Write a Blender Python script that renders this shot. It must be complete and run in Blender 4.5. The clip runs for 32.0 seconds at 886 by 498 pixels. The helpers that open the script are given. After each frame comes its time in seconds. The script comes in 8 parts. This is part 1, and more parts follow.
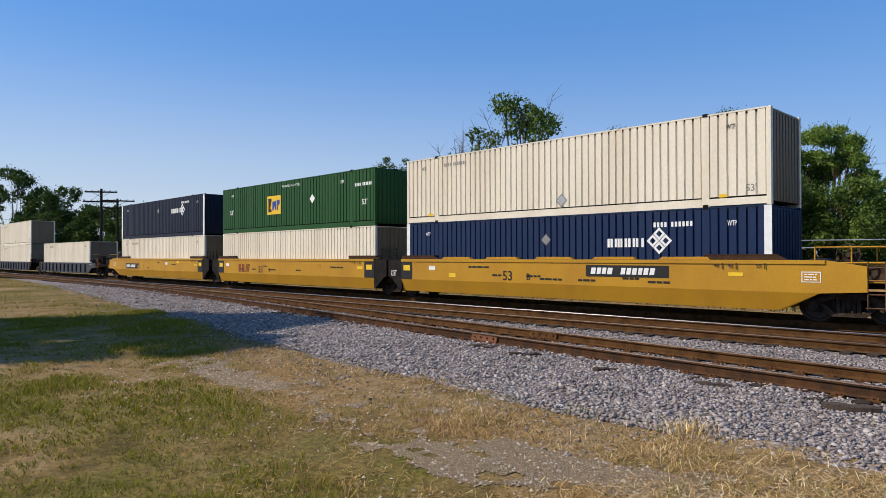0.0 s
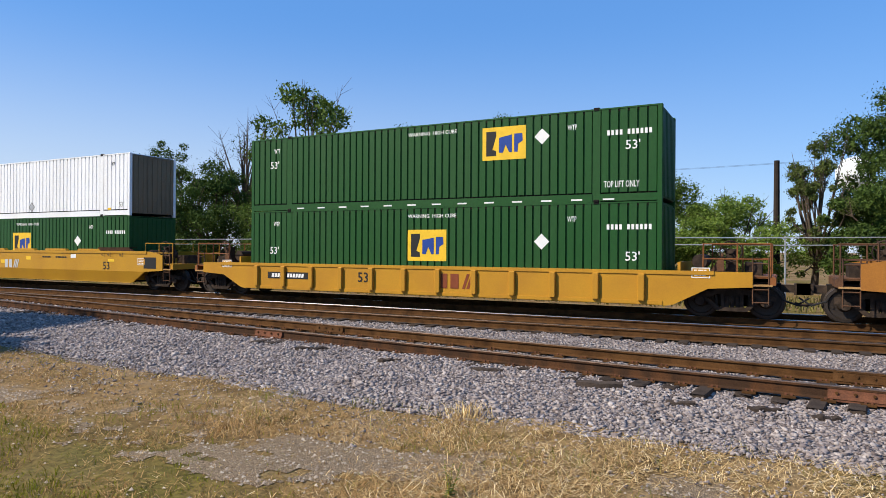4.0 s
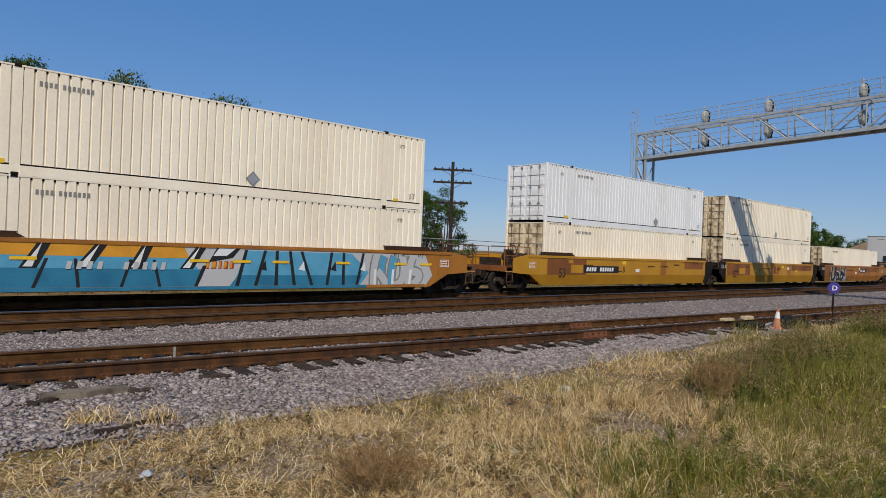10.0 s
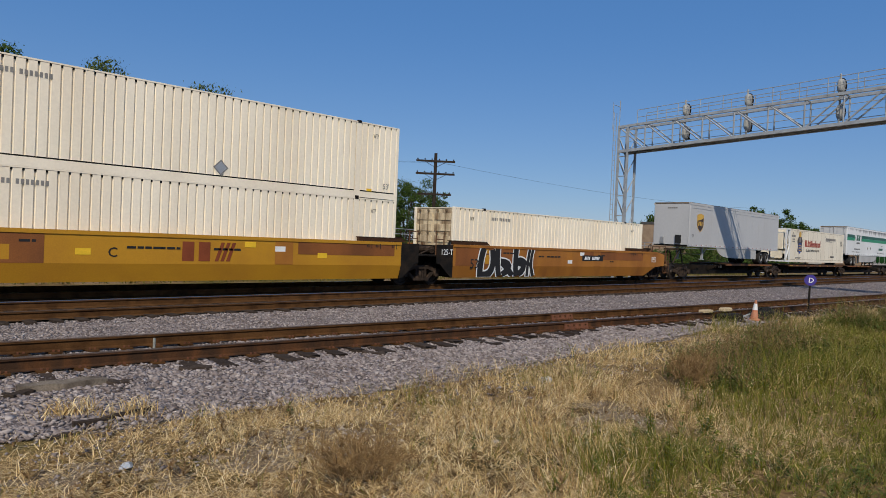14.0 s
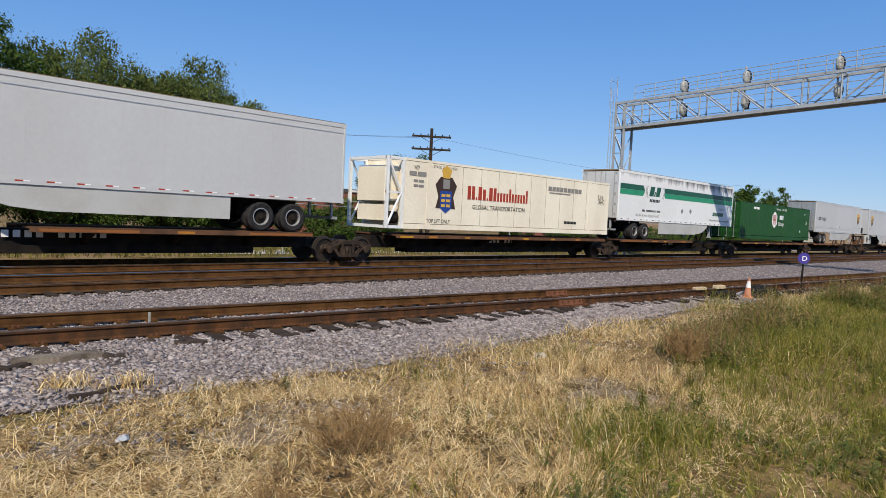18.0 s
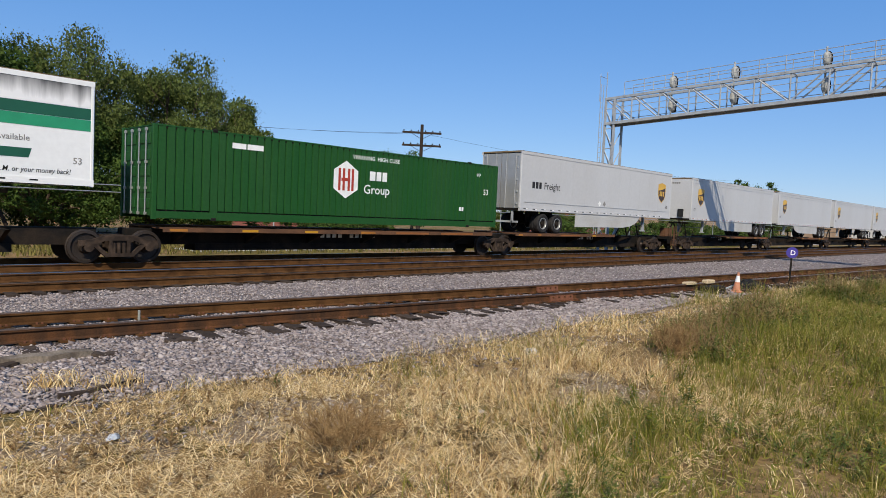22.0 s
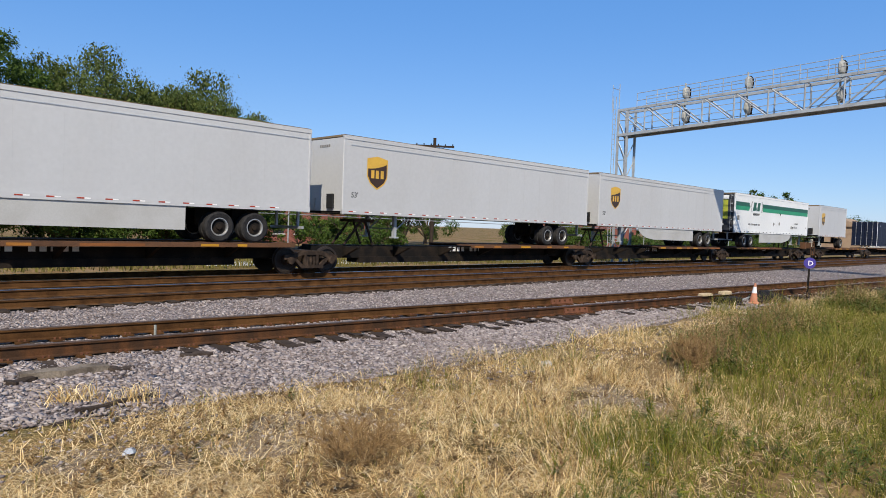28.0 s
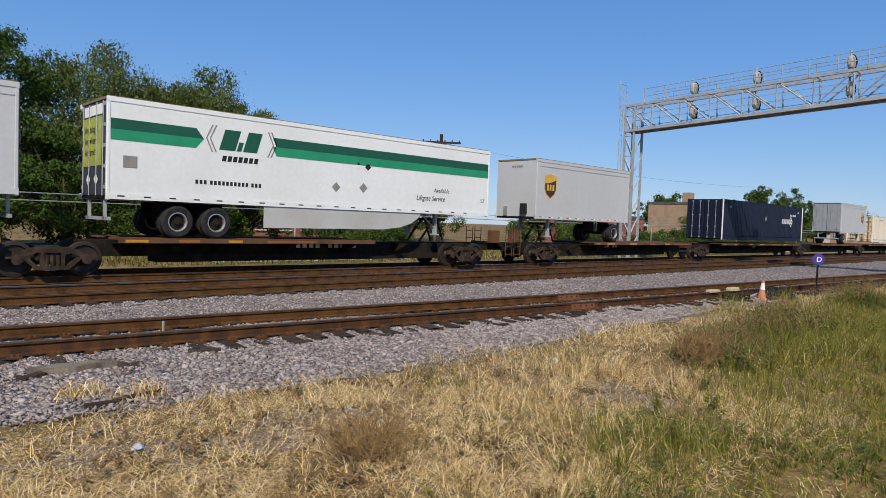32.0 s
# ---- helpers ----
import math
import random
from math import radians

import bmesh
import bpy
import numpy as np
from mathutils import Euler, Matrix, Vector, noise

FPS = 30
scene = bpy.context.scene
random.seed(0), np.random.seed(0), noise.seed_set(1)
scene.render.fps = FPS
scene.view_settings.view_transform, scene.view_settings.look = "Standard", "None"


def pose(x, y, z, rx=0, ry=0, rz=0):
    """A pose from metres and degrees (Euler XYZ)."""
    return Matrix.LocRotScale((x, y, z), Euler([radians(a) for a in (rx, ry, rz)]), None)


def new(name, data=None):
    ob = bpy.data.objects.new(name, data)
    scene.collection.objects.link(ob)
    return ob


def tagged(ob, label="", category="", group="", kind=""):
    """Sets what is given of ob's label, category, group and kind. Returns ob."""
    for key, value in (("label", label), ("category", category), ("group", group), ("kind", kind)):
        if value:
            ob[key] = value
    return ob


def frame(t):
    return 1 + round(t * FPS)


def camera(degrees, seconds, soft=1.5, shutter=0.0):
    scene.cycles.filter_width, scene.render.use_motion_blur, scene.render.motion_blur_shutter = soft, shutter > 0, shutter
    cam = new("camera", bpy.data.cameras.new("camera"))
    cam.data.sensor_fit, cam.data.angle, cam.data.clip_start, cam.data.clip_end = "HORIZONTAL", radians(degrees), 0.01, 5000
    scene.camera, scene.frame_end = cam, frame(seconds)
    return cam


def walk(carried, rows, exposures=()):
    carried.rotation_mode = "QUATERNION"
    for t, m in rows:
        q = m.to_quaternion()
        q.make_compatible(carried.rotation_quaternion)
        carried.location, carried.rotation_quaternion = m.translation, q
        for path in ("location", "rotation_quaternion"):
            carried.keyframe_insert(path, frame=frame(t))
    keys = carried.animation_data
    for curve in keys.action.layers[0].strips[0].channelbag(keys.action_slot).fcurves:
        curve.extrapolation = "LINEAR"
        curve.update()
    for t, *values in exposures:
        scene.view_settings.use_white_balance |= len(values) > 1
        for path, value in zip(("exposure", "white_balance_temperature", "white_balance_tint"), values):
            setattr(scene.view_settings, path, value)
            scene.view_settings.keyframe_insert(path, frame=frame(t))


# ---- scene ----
# Camera: hand-held at one spot beside the line, panning from the left view to the right view.
EYE = (0.0, 0.0, 1.92)
PAN = [  # seconds, yaw, pitch, roll
    (0.0, 45.50, 0.59, 0.16), (0.5, 44.93, 0.65, 0.10), (1.0, 44.23, 0.79, 0.20), (1.5, 43.58, 0.78, -0.02),
    (2.0, 42.60, 0.75, -0.09), (2.5, 38.58, 0.39, -0.35), (4.5, 14.52, -0.16, -0.27), (5.0, -9.08, -0.24, -2.31),
    (5.5, -24.37, -0.09, -2.30), (6.0, -31.91, -0.71, -1.58), (6.5, -38.34, -0.69, -1.69), (7.0, -41.21, -0.60, -3.36),
    (7.5, -42.19, -0.05, -2.38), (8.0, -42.52, -0.04, -2.18), (8.5, -41.96, -0.24, -1.99), (9.0, -41.54, -0.38, -1.97),
    (9.5, -41.94, -0.21, -2.10), (10.0, -42.52, -0.05, -2.23), (10.5, -42.93, -0.27, -2.06), (11.0, -43.92, -1.03, -1.97),
    (11.5, -44.35, -1.22, -2.21), (12.0, -44.42, -1.33, -2.42), (12.5, -44.41, -1.27, -2.39), (13.0, -44.14, -1.18, -2.65),
    (13.5, -43.93, -0.91, -2.42), (14.0, -44.03, -0.73, -2.45), (14.5, -44.12, -0.74, -2.77), (16.5, -44.54, -1.73, -2.58),
    (17.0, -44.46, -2.05, -2.67), (17.5, -44.41, -2.39, -2.76), (18.0, -44.42, -2.78, -2.81), (18.5, -44.36, -2.85, -2.68),
    (19.0, -44.26, -2.86, -2.77), (19.5, -44.19, -3.00, -2.71), (20.0, -44.67, -3.17, -2.35), (20.5, -45.19, -3.27, -2.09),
    (21.0, -45.09, -3.40, -2.26), (21.5, -45.11, -3.29, -2.47), (22.0, -45.22, -3.07, -2.55), (22.5, -45.15, -3.07, -2.78),
    (23.0, -44.66, -3.07, -2.62), (23.5, -44.32, -3.01, -2.17), (24.0, -44.32, -2.79, -1.99), (24.5, -44.35, -2.66, -2.13),
    (25.0, -44.23, -2.54, -2.18), (25.5, -44.11, -2.38, -2.27), (27.5, -44.03, -2.16, -2.33), (28.0, -44.07, -2.00, -2.09),
    (28.5, -43.95, -1.99, -1.62), (29.0, -43.97, -2.09, -1.74), (29.5, -43.78, -2.17, -2.01), (30.0, -43.63, -2.09, -2.18),
    (30.5, -43.59, -2.02, -2.21), (31.0, -43.56, -2.19, -2.20), (31.5, -43.57, -2.26, -2.14), (32.0, -43.50, -2.34, -2.05)]
cam = camera(67.46, 32.0, soft=0.8)
EXPOSURE = [(0.0, 0.28), (2.5, 0.36), (4.5, 0.5), (5.0, 0.47), (6.0, 0.08), (7.5, -0.03), (9.0, -0.09), (10.0, -0.24), (11.0, -0.19), (12.0, -0.16), (13.0, -0.18), (14.0, -0.3), (17.0, 0.24), (18.0, 0.18), (19.0, 0.18), (20.0, 0.05), (21.0, 0.03), (22.0, 0.22), (23.0, 0.42), (24.0, 0.3), (25.0, 0.36), (28.0, 0.34), (30.0, 0.29), (31.0, 0.14), (32.0, 0.12)]
walk(cam, [(t, pose(*EYE, 90 + p, r, y)) for t, y, p, r in PAN], EXPOSURE)

# World, sun
SUN = Vector((0.78, 0.78, -1.0)).normalized()
world = bpy.data.worlds.new("sky")
scene.world = world
world.use_nodes = True
wn = world.node_tree
sky = wn.nodes.new("ShaderNodeTexSky")
sky.sky_type, sky.sun_disc = "NISHITA", False
sky.sun_elevation = math.asin(-SUN.z)
sky.sun_rotation = math.atan2(-SUN.x, -SUN.y)
sky.air_density, sky.dust_density, sky.ozone_density, sky.altitude = 1.0, 0.15, 4.0, 200
tone = wn.nodes.new("ShaderNodeHueSaturation")
tone.inputs["Saturation"].default_value = 1.16
wn.links.new(sky.outputs[0], tone.inputs["Color"])
haze = wn.nodes.new("ShaderNodeMix")  # thin even haze over the clear sky
haze.data_type = "RGBA"
haze.inputs[0].default_value = 0.44
haze.inputs[7].default_value = (1.42, 3.98, 9.75, 1)
wn.links.new(tone.outputs[0], haze.inputs[6])
wn.links.new(haze.outputs[2], wn.nodes["Background"].inputs[0])
wn.nodes["Background"].inputs[1].default_value = 0.088
sun_data = bpy.data.lights.new("sun", "SUN")
sun_data.energy, sun_data.angle, sun_data.color = 4.4, radians(0.5), (1.0, 0.90, 0.76)
sun = new("sun", sun_data)
sun.rotation_euler = SUN.to_track_quat("-Z", "Y").to_euler()


# Materials
def nodes_of(name):
    m = bpy.data.materials.new(name)
    m.use_nodes = True
    return m, m.node_tree, m.node_tree.nodes["Principled BSDF"]


def mat(name, base, rough=0.6, metal=0.0, dirt=None, amount=0.35, scale=1.5, fine=30.0, bump=0.15, spread=0.12, streak=1.0, vary=0.0, detail=6):
    """Paint, metal, wood or earth: base colour with mottling at two scales, stains of the colour dirt and fine relief.
    streak below 1 stretches the stains downwards; vary shifts the brightness from object to object."""
    m, t, p = nodes_of(name)
    n, l = t.nodes, t.links
    co = n.new("ShaderNodeTexCoord")
    mp = n.new("ShaderNodeMapping")
    mp.inputs["Scale"].default_value = (1, 1, streak)
    l.new(co.outputs["Object"], mp.inputs[0])
    big, small = n.new("ShaderNodeTexNoise"), n.new("ShaderNodeTexNoise")
    big.inputs["Scale"].default_value, big.inputs["Detail"].default_value = scale, detail
    small.inputs["Scale"].default_value, small.inputs["Detail"].default_value = fine, 4
    l.new(mp.outputs[0], big.inputs[0])
    l.new(co.outputs["Object"], small.inputs[0])
    ramp = n.new("ShaderNodeMapRange")
    ramp.inputs[1].default_value, ramp.inputs[2].default_value = 0.42, 0.72
    l.new(big.outputs[0], ramp.inputs[0])
    mul = n.new("ShaderNodeMath")
    mul.operation = "MULTIPLY"
    mul.inputs[1].default_value = amount
    l.new(ramp.outputs[0], mul.inputs[0])
    mix = n.new("ShaderNodeMix")
    mix.data_type = "RGBA"
    mix.inputs[6].default_value = (*base, 1)
    mix.inputs[7].default_value = (*(dirt or [c * 0.45 for c in base]), 1)
    l.new(mul.outputs[0], mix.inputs[0])
    hsv = n.new("ShaderNodeHueSaturation")
    val = n.new("ShaderNodeMapRange")
    val.inputs[1].default_value, val.inputs[2].default_value = 0.3, 0.7
    val.inputs[3].default_value, val.inputs[4].default_value = 1 - spread, 1 + spread
    l.new(small.outputs[0], val.inputs[0])
    out = val.outputs[0]
    if vary:
        info, rnd, prod = n.new("ShaderNodeObjectInfo"), n.new("ShaderNodeMapRange"), n.new("ShaderNodeMath")
        rnd.inputs[3].default_value, rnd.inputs[4].default_value = 1 - vary, 1 + vary
        prod.operation = "MULTIPLY"
        l.new(info.outputs["Random"], rnd.inputs[0])
        l.new(rnd.outputs[0], prod.inputs[0])
        l.new(out, prod.inputs[1])
        out = prod.outputs[0]
    l.new(out, hsv.inputs["Value"])
    l.new(mix.outputs[2], hsv.inputs["Color"])
    l.new(hsv.outputs[0], p.inputs["Base Color"])
    p.inputs["Roughness"].default_value, p.inputs["Metallic"].default_value = rough, metal
    p.inputs["Specular IOR Level"].default_value = 0.5 if rough < 0.5 else 0.25 if rough < 0.65 else 0.08
    if bump:
        b = n.new("ShaderNodeBump")
        b.inputs["Strength"].default_value, b.inputs["Distance"].default_value = bump, 0.02
        l.new(small.outputs[0], b.inputs["Height"])
        l.new(b.outputs[0], p.inputs["Normal"])
    return m


def islands(name, colours, rough=0.85, translucent=0.0, spec=0.5):
    """One colour out of a range for each loose piece of a mesh."""
    m, t, p = nodes_of(name)
    n, l = t.nodes, t.links
    g, r = n.new("ShaderNodeNewGeometry"), n.new("ShaderNodeValToRGB")
    e = r.color_ramp.elements
    while len(e) < len(colours):
        e.new(0.5)
    for k, c in enumerate(colours):
        e[k].position, e[k].color = k / (len(colours) - 1), (*c, 1)
    l.new(g.outputs["Random Per Island"], r.inputs[0])
    l.new(r.outputs[0], p.inputs["Base Color"])
    p.inputs["Roughness"].default_value = rough
    p.inputs["Specular IOR Level"].default_value = spec
    if translucent:
        tr, mx = n.new("ShaderNodeBsdfTranslucent"), n.new("ShaderNodeMixShader")
        mx.inputs[0].default_value = translucent
        l.new(r.outputs[0], tr.inputs[0])
        l.new(p.outputs[0], mx.inputs[1])
        l.new(tr.outputs[0], mx.inputs[2])
        l.new(mx.outputs[0], n["Material Output"].inputs[0])
    return m


RUST = (0.13, 0.055, 0.025)
M = dict(
    cream=mat("container_cream", (0.90, 0.82, 0.655), 0.5, dirt=(0.60, 0.47, 0.30), amount=0.3, scale=0.6, streak=0.25, spread=0.04, bump=0.05, fine=12),
    white=mat("container_white", (0.76, 0.685, 0.54), 0.5, dirt=(0.46, 0.34, 0.20), amount=0.34, scale=0.6, streak=0.25, spread=0.05, bump=0.05, fine=12),
    silver=mat("container_silver", (0.80, 0.81, 0.81), 0.45, dirt=(0.52, 0.49, 0.42), amount=0.25, scale=0.6, streak=0.25, spread=0.05, bump=0.05, fine=12),
    navy=mat("container_navy", (0.0035, 0.017, 0.062), 0.55, dirt=(0.014, 0.030, 0.070), amount=0.4, scale=0.7, streak=0.25, spread=0.1, bump=0.05, fine=12),
    darkblue=mat("container_dark_blue", (0.006, 0.010, 0.026), 0.55, dirt=(0.018, 0.022, 0.034), amount=0.3, scale=0.7, streak=0.3, spread=0.1, bump=0.05, fine=12),
    green=mat("container_green", (0.010, 0.068, 0.012), 0.55, dirt=(0.024, 0.074, 0.020), amount=0.5, scale=0.7, streak=0.25, spread=0.1, bump=0.05, fine=12),
    rusty=mat("rust_stained_door", (0.74, 0.62, 0.42), 0.6, dirt=(0.11, 0.045, 0.018), amount=1.0, scale=2.2, streak=0.3, spread=0.15, bump=0.1, fine=20),
    grime=mat("grimy_end_wall", (0.20, 0.145, 0.085), 0.6, dirt=(0.045, 0.032, 0.02), amount=0.8, scale=0.9, streak=0.3, spread=0.15, bump=0.1, fine=20),
    yellow=mat("car_yellow", (0.46, 0.240, 0.018), 0.5, dirt=(0.32, 0.145, 0.02), amount=0.5, scale=0.7, streak=0.5, spread=0.08, bump=0.05),
    orange=mat("car_faded_orange", (0.37, 0.150, 0.024), 0.55, dirt=(0.19, 0.070, 0.020), amount=0.75, scale=0.8, streak=0.35, spread=0.1, bump=0.08),
    brown=mat("car_weathered_brown", (0.25, 0.090, 0.024), 0.6, dirt=(0.12, 0.046, 0.018), amount=0.75, scale=0.8, streak=0.5, spread=0.12, bump=0.08),
    amber=mat("car_patch_paint", (0.47, 0.235, 0.018), 0.5, dirt=(0.33, 0.145, 0.02), amount=0.5, scale=0.8, spread=0.06, bump=0.05),
    tan=mat("walkway_tan", (0.42, 0.25, 0.10), 0.7, dirt=(0.18, 0.09, 0.04), amount=0.6, scale=2, spread=0.15),
    dark_guide=mat("guide_dark_rust", (0.060, 0.030, 0.016), 0.7, dirt=(0.025, 0.016, 0.012), amount=0.7, scale=2.0, spread=0.2),
    black=mat("underframe_and_shade_black", (0.012, 0.011, 0.010), 0.7, dirt=(0.05, 0.034, 0.022), amount=0.5, scale=2.0, spread=0.2),
    blue_car=mat("car_dark_slate", (0.035, 0.04, 0.05), 0.55, dirt=(0.09, 0.08, 0.07), amount=0.5, scale=1.2, spread=0.15),
    truckiron=mat("cast_iron_dust", (0.030, 0.022, 0.017), 0.75, dirt=(0.095, 0.065, 0.045), amount=0.7, scale=4.0, spread=0.25, fine=60),
    deck=mat("deck_rust", (0.13, 0.065, 0.035), 0.75, dirt=(0.045, 0.03, 0.022), amount=0.7, scale=1.5, spread=0.2),
    trailer=mat("trailer_grey_white", (0.48, 0.485, 0.48), 0.45, dirt=(0.40, 0.39, 0.37), amount=0.35, scale=0.5, streak=0.3, spread=0.03, bump=0.02, fine=8),
    trailer_white=mat("trailer_white", (0.74, 0.75, 0.73), 0.45, dirt=(0.56, 0.56, 0.52), amount=0.3, scale=0.5, streak=0.3, spread=0.03, bump=0.02, fine=8),
    reefer=mat("reefer_cream", (0.80, 0.735, 0.585), 0.5, dirt=(0.56, 0.46, 0.32), amount=0.35, scale=0.7, streak=0.25, spread=0.05, bump=0.05, fine=12),
    alu=mat("aluminium_trim", (0.50, 0.50, 0.49), 0.4, 0.6, dirt=(0.3, 0.3, 0.28), amount=0.4, spread=0.08, bump=0.03),
    skirt=mat("side_skirt", (0.44, 0.44, 0.42), 0.5, dirt=(0.30, 0.28, 0.24), amount=0.45, scale=1.0, spread=0.05, bump=0.03),
    rubber=mat("tyre_rubber", (0.020, 0.020, 0.021), 0.8, dirt=(0.06, 0.055, 0.05), amount=0.5, scale=5, spread=0.2),
    wheelsteel=mat("wheel_steel", (0.045, 0.036, 0.03), 0.55, 0.5, dirt=(0.05, 0.035, 0.025), amount=0.6, scale=6, spread=0.2),
    hub=mat("hub_steel", (0.34, 0.34, 0.33), 0.4, 0.4, amount=0.4, scale=6),
    ink_white=mat("marking_white", (0.78, 0.78, 0.75), 0.6, amount=0.25, scale=3, spread=0.05, bump=0),
    ink_black=mat("marking_black", (0.02, 0.02, 0.02), 0.6, amount=0.3, scale=3, spread=0.1, bump=0),
    ink_grey=mat("marking_grey", (0.24, 0.23, 0.21), 0.6, amount=0.4, scale=3, spread=0.1, bump=0),
    ink_rust=mat("marking_rust_red", (0.22, 0.055, 0.02), 0.6, amount=0.4, scale=3, spread=0.1, bump=0),
    ink_yellow=mat("marking_yellow", (0.80, 0.50, 0.03), 0.5, amount=0.25, scale=3, spread=0.06, bump=0),
    ink_gold=mat("emblem_gold", (0.62, 0.37, 0.05), 0.45, dirt=(0.30, 0.16, 0.02), amount=0.3, scale=2, spread=0.06, bump=0),
    ink_brown=mat("emblem_brown", (0.045, 0.022, 0.012), 0.4, amount=0.3, scale=3, spread=0.08, bump=0),
    ink_blue=mat("emblem_blue", (0.02, 0.06, 0.27), 0.5, amount=0.3, scale=3, spread=0.08, bump=0),
    ink_red=mat("emblem_red", (0.36, 0.045, 0.025), 0.5, amount=0.3, scale=3, spread=0.08, bump=0),
    band_dark=mat("stripe_dark_green", (0.008, 0.085, 0.045), 0.45, amount=0.25, scale=2, spread=0.05, bump=0),
    band_light=mat("stripe_light_green", (0.018, 0.26, 0.12), 0.45, amount=0.25, scale=2, spread=0.05, bump=0),
    g_teal=mat("spray_teal", (0.03, 0.19, 0.31), 0.6, dirt=(0.015, 0.10, 0.19), amount=0.6, scale=1.5, spread=0.08, bump=0),
    g_sky=mat("spray_pale_blue", (0.10, 0.34, 0.50), 0.6, dirt=(0.05, 0.24, 0.38), amount=0.6, scale=1.5, spread=0.08, bump=0),
    g_plum=mat("spray_plum", (0.055, 0.040, 0.075), 0.6, amount=0.5, scale=2, spread=0.1, bump=0),
    g_red=mat("spray_red", (0.19, 0.045, 0.045), 0.6, amount=0.5, scale=2, spread=0.1, bump=0),
    g_orange=mat("spray_orange", (0.65, 0.30, 0.03), 0.6, amount=0.3, scale=2, spread=0.08, bump=0),
    poster=mat("poster_yellow_green", (0.42, 0.42, 0.05), 0.5, dirt=(0.10, 0.22, 0.05), amount=0.7, scale=1.6, spread=0.15, bump=0),
    peg=mat("weathered_grey_paint", (0.30, 0.31, 0.27), 0.7, amount=0.4, scale=8),
    steel=mat("galvanised_steel", (0.36, 0.385, 0.40), 0.5, 0.15, dirt=(0.20, 0.19, 0.175), amount=0.5, scale=2.5, spread=0.1, bump=0.05),
    signal=mat("signal_grey", (0.36, 0.36, 0.33), 0.5, dirt=(0.22, 0.21, 0.18), amount=0.5, scale=3, spread=0.1),
    rail_top=mat("rail_polished", (0.50, 0.48, 0.46), 0.22, 0.95, dirt=(0.25, 0.20, 0.17), amount=0.5, scale=3, spread=0.08, bump=0.02),
    rail_dull=mat("rail_dull_head", (0.085, 0.060, 0.048), 0.5, 0.5, dirt=(0.16, 0.10, 0.07), amount=0.5, scale=3, spread=0.12, bump=0.05),
    rail_rust=mat("rail_rust", (0.100, 0.047, 0.017), 0.9, dirt=(0.030, 0.014, 0.006), amount=0.85, scale=3.5, spread=0.2, fine=50),
    rail_dark=mat("rail_dark_web", (0.048, 0.026, 0.015), 0.9, dirt=(0.125, 0.052, 0.020), amount=0.8, scale=4.0, streak=0.3, spread=0.25, fine=50),
    rail_red=mat("joint_fresh_rust", (0.16, 0.066, 0.036), 0.85, dirt=(0.07, 0.034, 0.022), amount=0.7, scale=8, spread=0.2, fine=50),
    tie=mat("creosoted_tie", (0.058, 0.043, 0.033), 0.9, dirt=(0.024, 0.018, 0.015), amount=0.7, scale=3, fine=40, spread=0.3, bump=0.5, vary=0.25),
    tie_old=mat("weathered_tie", (0.20, 0.165, 0.125), 0.9, dirt=(0.06, 0.045, 0.035), amount=0.8, scale=5, fine=40, spread=0.3, bump=0.5),
    bark=mat("bark", (0.10, 0.075, 0.055), 0.9, dirt=(0.04, 0.03, 0.022), amount=0.7, scale=3, fine=25, spread=0.25, bump=0.6),
    pole=mat("weathered_pole", (0.042, 0.031, 0.024), 0.9, dirt=(0.018, 0.015, 0.012), amount=0.6, scale=2, fine=25, spread=0.25, bump=0.4),
    brick=mat("tan_brick", (0.33, 0.24, 0.16), 0.85, dirt=(0.20, 0.13, 0.09), amount=0.5, scale=1.2, spread=0.12),
    redbrick=mat("red_brick", (0.26, 0.10, 0.075), 0.85, dirt=(0.15, 0.07, 0.05), amount=0.5, scale=1.2, spread=0.12),
    roofing=mat("dark_roofing", (0.10, 0.095, 0.09), 0.85, amount=0.5, scale=1.5, spread=0.15),
    wall_pale=mat("pale_siding", (0.52, 0.50, 0.45), 0.7, amount=0.3, scale=1.0, spread=0.06),
    pane=mat("dark_window_glass", (0.02, 0.025, 0.03), 0.12, amount=0.3, scale=1.0, spread=0.05, bump=0),
    purple=mat("sign_purple", (0.045, 0.03, 0.24), 0.45, amount=0.2, scale=4, spread=0.05, bump=0),
    cone=mat("cone_faded_orange", (0.50, 0.20, 0.11), 0.7, dirt=(0.45, 0.30, 0.22), amount=0.5, scale=8, spread=0.1),
    plastic_blue=mat("pale_blue_rag", (0.40, 0.43, 0.46), 0.7, amount=0.5, scale=15, spread=0.2, bump=0.4),
    leather=mat("bleached_yellow_wood", (0.50, 0.39, 0.24), 0.8, amount=0.5, scale=6, spread=0.15),
    wire=mat("cable_black", (0.02, 0.02, 0.02), 0.6, amount=0.3, scale=4, bump=0),
)


